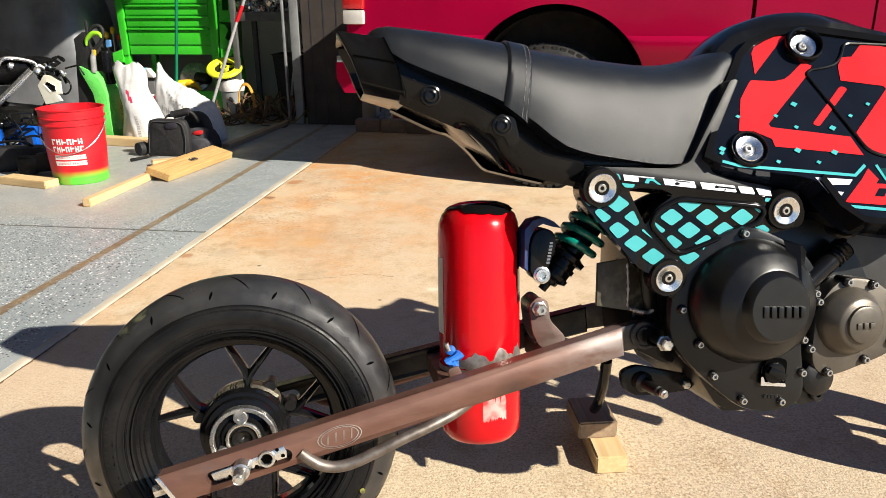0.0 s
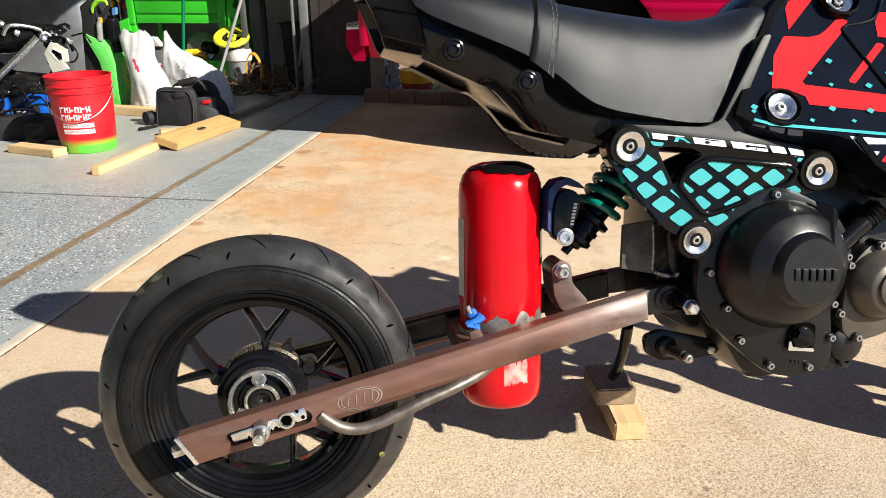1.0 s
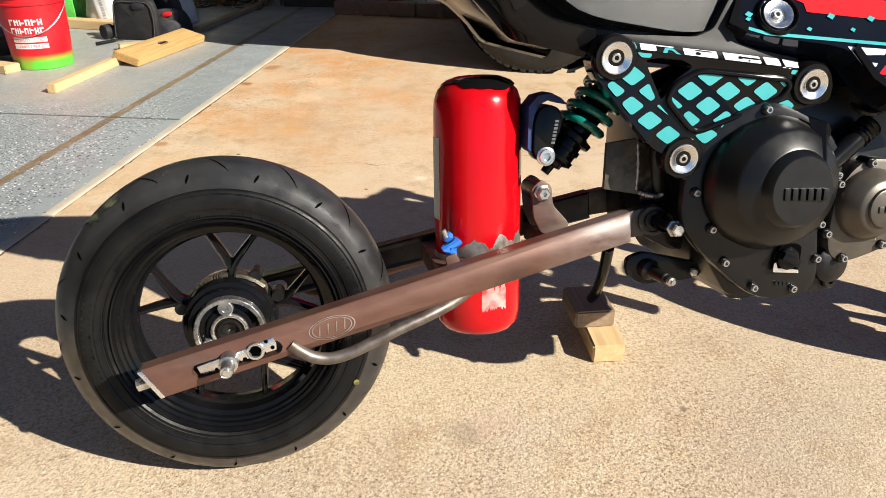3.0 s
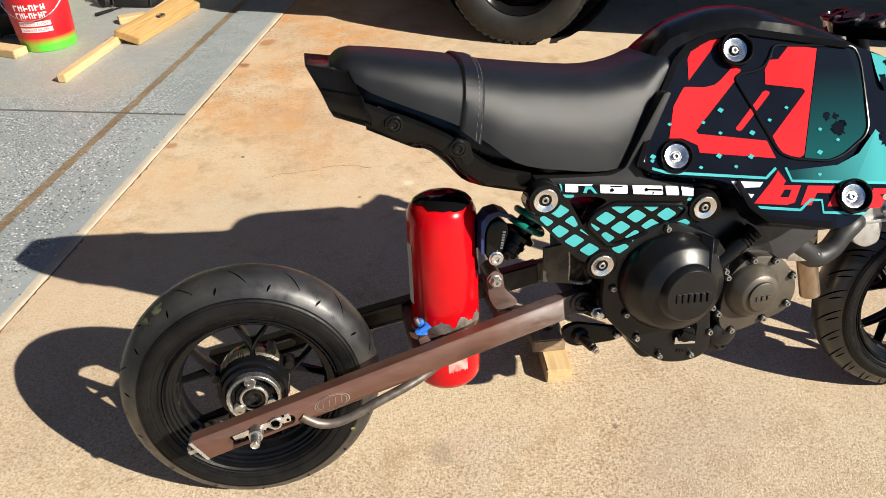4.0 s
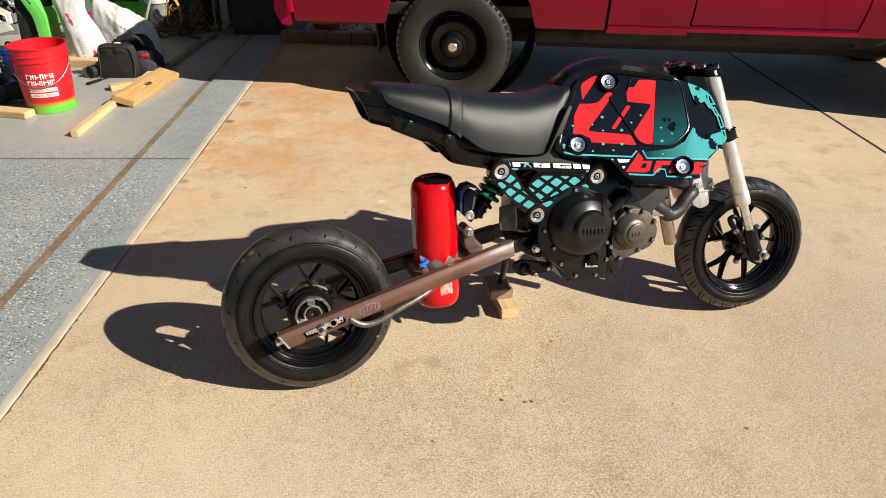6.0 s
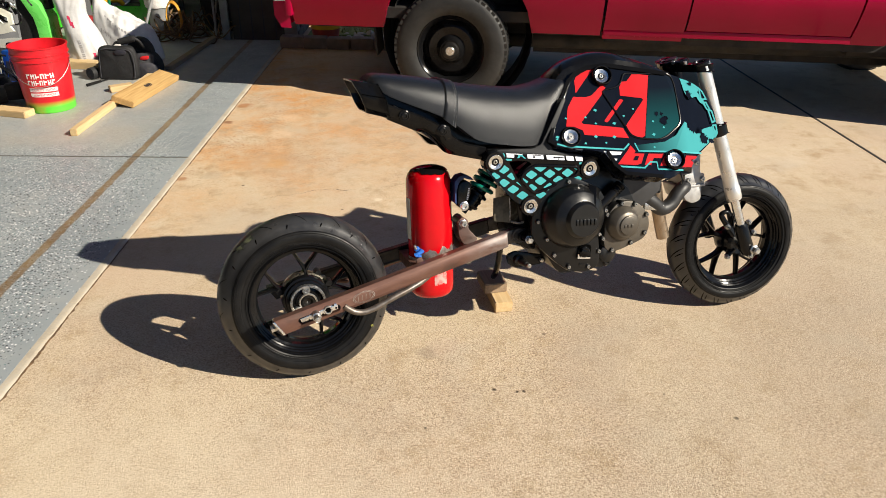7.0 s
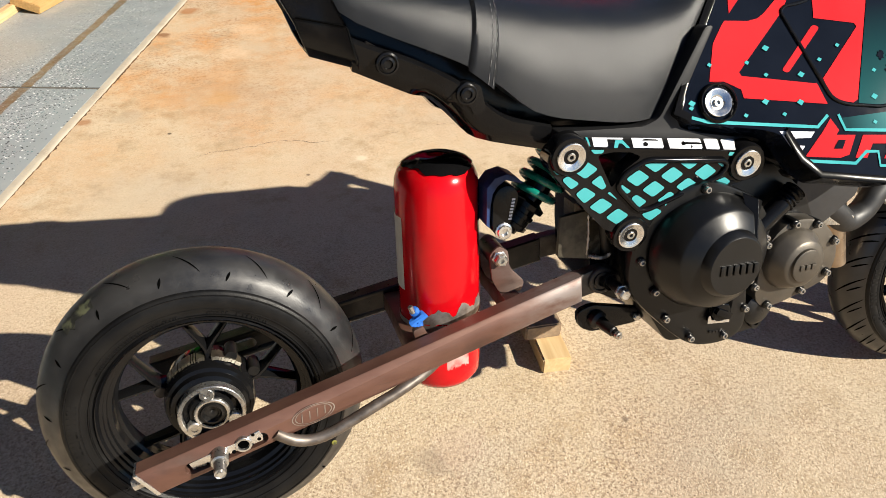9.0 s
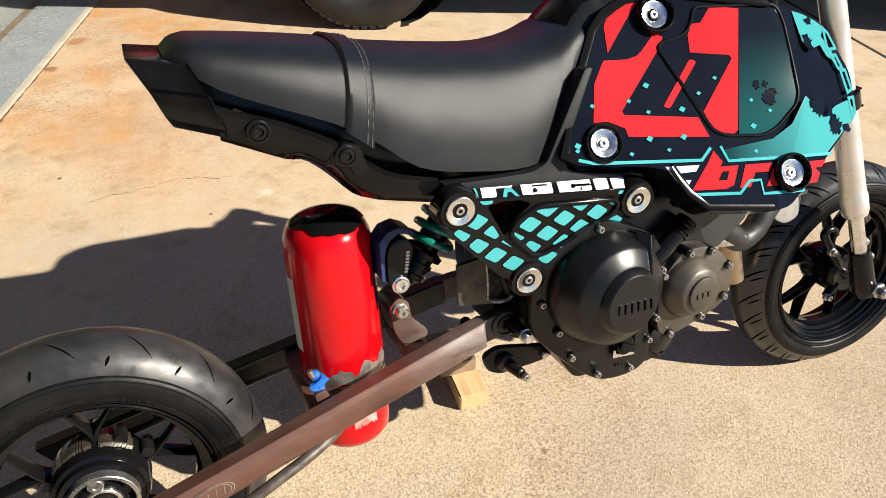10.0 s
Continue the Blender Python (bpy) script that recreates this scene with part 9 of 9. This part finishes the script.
def ladder():
    t = thing("step_ladder", in_garage(-0.66, 3.62, 0.004, 8), "dark aluminium step ladder leaning in the corner", "ladder")
    for x in (-0.16, 0.16):
        part("rail", tube(B(), [(x * 1.2, -0.15, 0), (x * 0.8, 0.10, 1.5)], 0.018, 6, 0), GALV, t)
    for i in range(5):
        z = 0.22 + 0.26 * i
        part("tread", box(B(), -0.18, 0.18, -0.12 + 0.0433 * i, -0.05 + 0.0433 * i, z, z + 0.02), GALV, t, "", 0.002)


ladder()
t = thing("trash_bin", in_garage(-0.62, 3.05, 0.004), "black plastic bin in the shaded corner", "bin")
part("body", rings(B(), [[(a * k, b * k, z) for a, b in ((-0.15, -0.12), (0.15, -0.12), (0.15, 0.12), (-0.15, 0.12))] for z, k in ((0, 0.8), (0.46, 1.0), (0.48, 1.05))]), NYLON, t, "", 0.01)
q = random.Random(5)
for i in range(14):
    cx, cy, cr = q.uniform(-0.28, 0.28), q.uniform(-0.2, 0.2), q.uniform(0.09, 0.20)
    pts = [(cx + cr * math.cos(a) * (1 + 0.25 * q.random()), cy + cr * math.sin(a) * (1 + 0.25 * q.random()), 0.012 + 0.20 * q.random() ** 2) for a in [2 * math.pi * k / 9 for k in range(13)]]
    if i == 0:
        cords = thing("extension_cord", in_garage(-0.80, 2.72), "tangled heap of brown extension cords", "cord")
    part("coil", tube(B(), pts, 0.0055, 6, 6), CORD if i % 3 else M("tan_cord", (0.20, 0.12, 0.045), rough=0.6), cords)
bm = B()
for i in range(3):
    cr = 1.0 + 0.04 * i
    tube(bm, [(0.056 * cr * math.cos(a), 0.01 * i, 0.145 + 0.130 * cr * math.sin(a)) for a in [2 * math.pi * k / 24 for k in range(25)]], 0.005, 8, 2)
solid("cord_hoop", bm, M("orange_cord", (0.62, 0.30, 0.03), rough=0.5), in_garage(-0.885, 2.62, 0.01), "coiled orange cord leaning upright", "cord")
bm = B()
tube(bm, [(-0.43, 0, 0.0), (-0.36, 0.0, 0.6), (-0.30, 0.02, 1.4)], 0.007, 8)
solid("wall_cord", bm, CORD, in_garage(-0.10, 3.0), "brown cord hanging beside the rack", "cord")
bm = box(B(), -0.03, 0.03, -0.02, 0.02, 0, 2.25)
box(bm, -0.09, -0.075, -0.02, 0.02, 0, 2.25)
solid("door_track", bm, GALV, in_garage(-0.475, 2.63), "galvanised steel garage door track", "door track", "", 0.003)
bm = tube(B(), [(-0.56, 0, 0.0), (-0.40, 0.05, 1.0), (-0.36, 0.06, 1.4)], 0.010, 8, 0)
solid("thin_rod", bm, GALV, in_garage(-0.05, 2.75), "thin grey rod leaning on the jamb", "rod")
# vertical grooves in the jamb panel
bm = B()
for i in range(4):
    box(bm, -0.36 + 0.095 * i, -0.352 + 0.095 * i, 2.6185, 2.6205, 0, 2.25)
structure("jamb_groove", bm, INK, "dark grooves in the brown jamb panel", GARAGE)

# ---- behind the truck: edging blocks, yellow tub, stones ----
EDGING = M("edging_block", (0.27, 0.20, 0.165), (0.20, 0.15, 0.125), 12, 0.9, grain=0.4, gscale=120)
for i in range(9):
    u = 0.005 + 0.185 * i
    bm = box(B(), 0, 0.178, -0.05, 0.05, 0, 0.085)
    bmesh.ops.bevel(bm, geom=list(bm.edges), offset=0.006, segments=2, affect="EDGES")
    ob = tagged(part("edging_block", bm, EDGING, None), "brown concrete edging block at the driveway's end", "block", "edging blocks")
    ob.matrix_world = in_garage(u, 2.41 - 0.006 * (i % 3) - 0.012 * i, 0.0, q.uniform(-3, 1))
t = thing("paint_tub", in_garage(0.33, 2.62, 0.02), "red and yellow plastic tub beyond the edging blocks", "tub")
part("body", lathe(B(), [(0, 0.02), (0, 0.10), (0.09, 0.115), (0.092, 0.118)], (0, 0, 0), (0, 0, 1), 28), M("tub_red", (0.40, 0.05, 0.03), (0.3, 0.04, 0.03), 9, 0.5), t, "dark red lower half")
part("lid", lathe(B(), [(0.09, 0.118), (0.16, 0.125), (0.175, 0.12), (0.178, 0.02)], (0, 0, 0), (0, 0, 1), 28), YELLOW, t, "yellow upper half")
bm = B()
for i in range(60):
    p = Vector((q.uniform(0.45, 1.3), q.uniform(2.5, 2.85), 0.02))
    s = q.uniform(0.02, 0.05)
    st = bmesh.ops.create_icosphere(bm, subdivisions=1, radius=s, matrix=Matrix.Translation(p) @ Matrix.Diagonal((1, 0.8, 0.6, 1)))
    for v in st["verts"]:
        v.co += Vector((q.uniform(-1, 1), q.uniform(-1, 1), q.uniform(-1, 1))) * s * 0.2
tagged(part("stones", bm, M("pale_stone", (0.5, 0.46, 0.4), (0.36, 0.33, 0.28), 9, 0.9), None), "pale stones at the edge of the lawn", "stones", "", "stuff").matrix_world = GARAGE
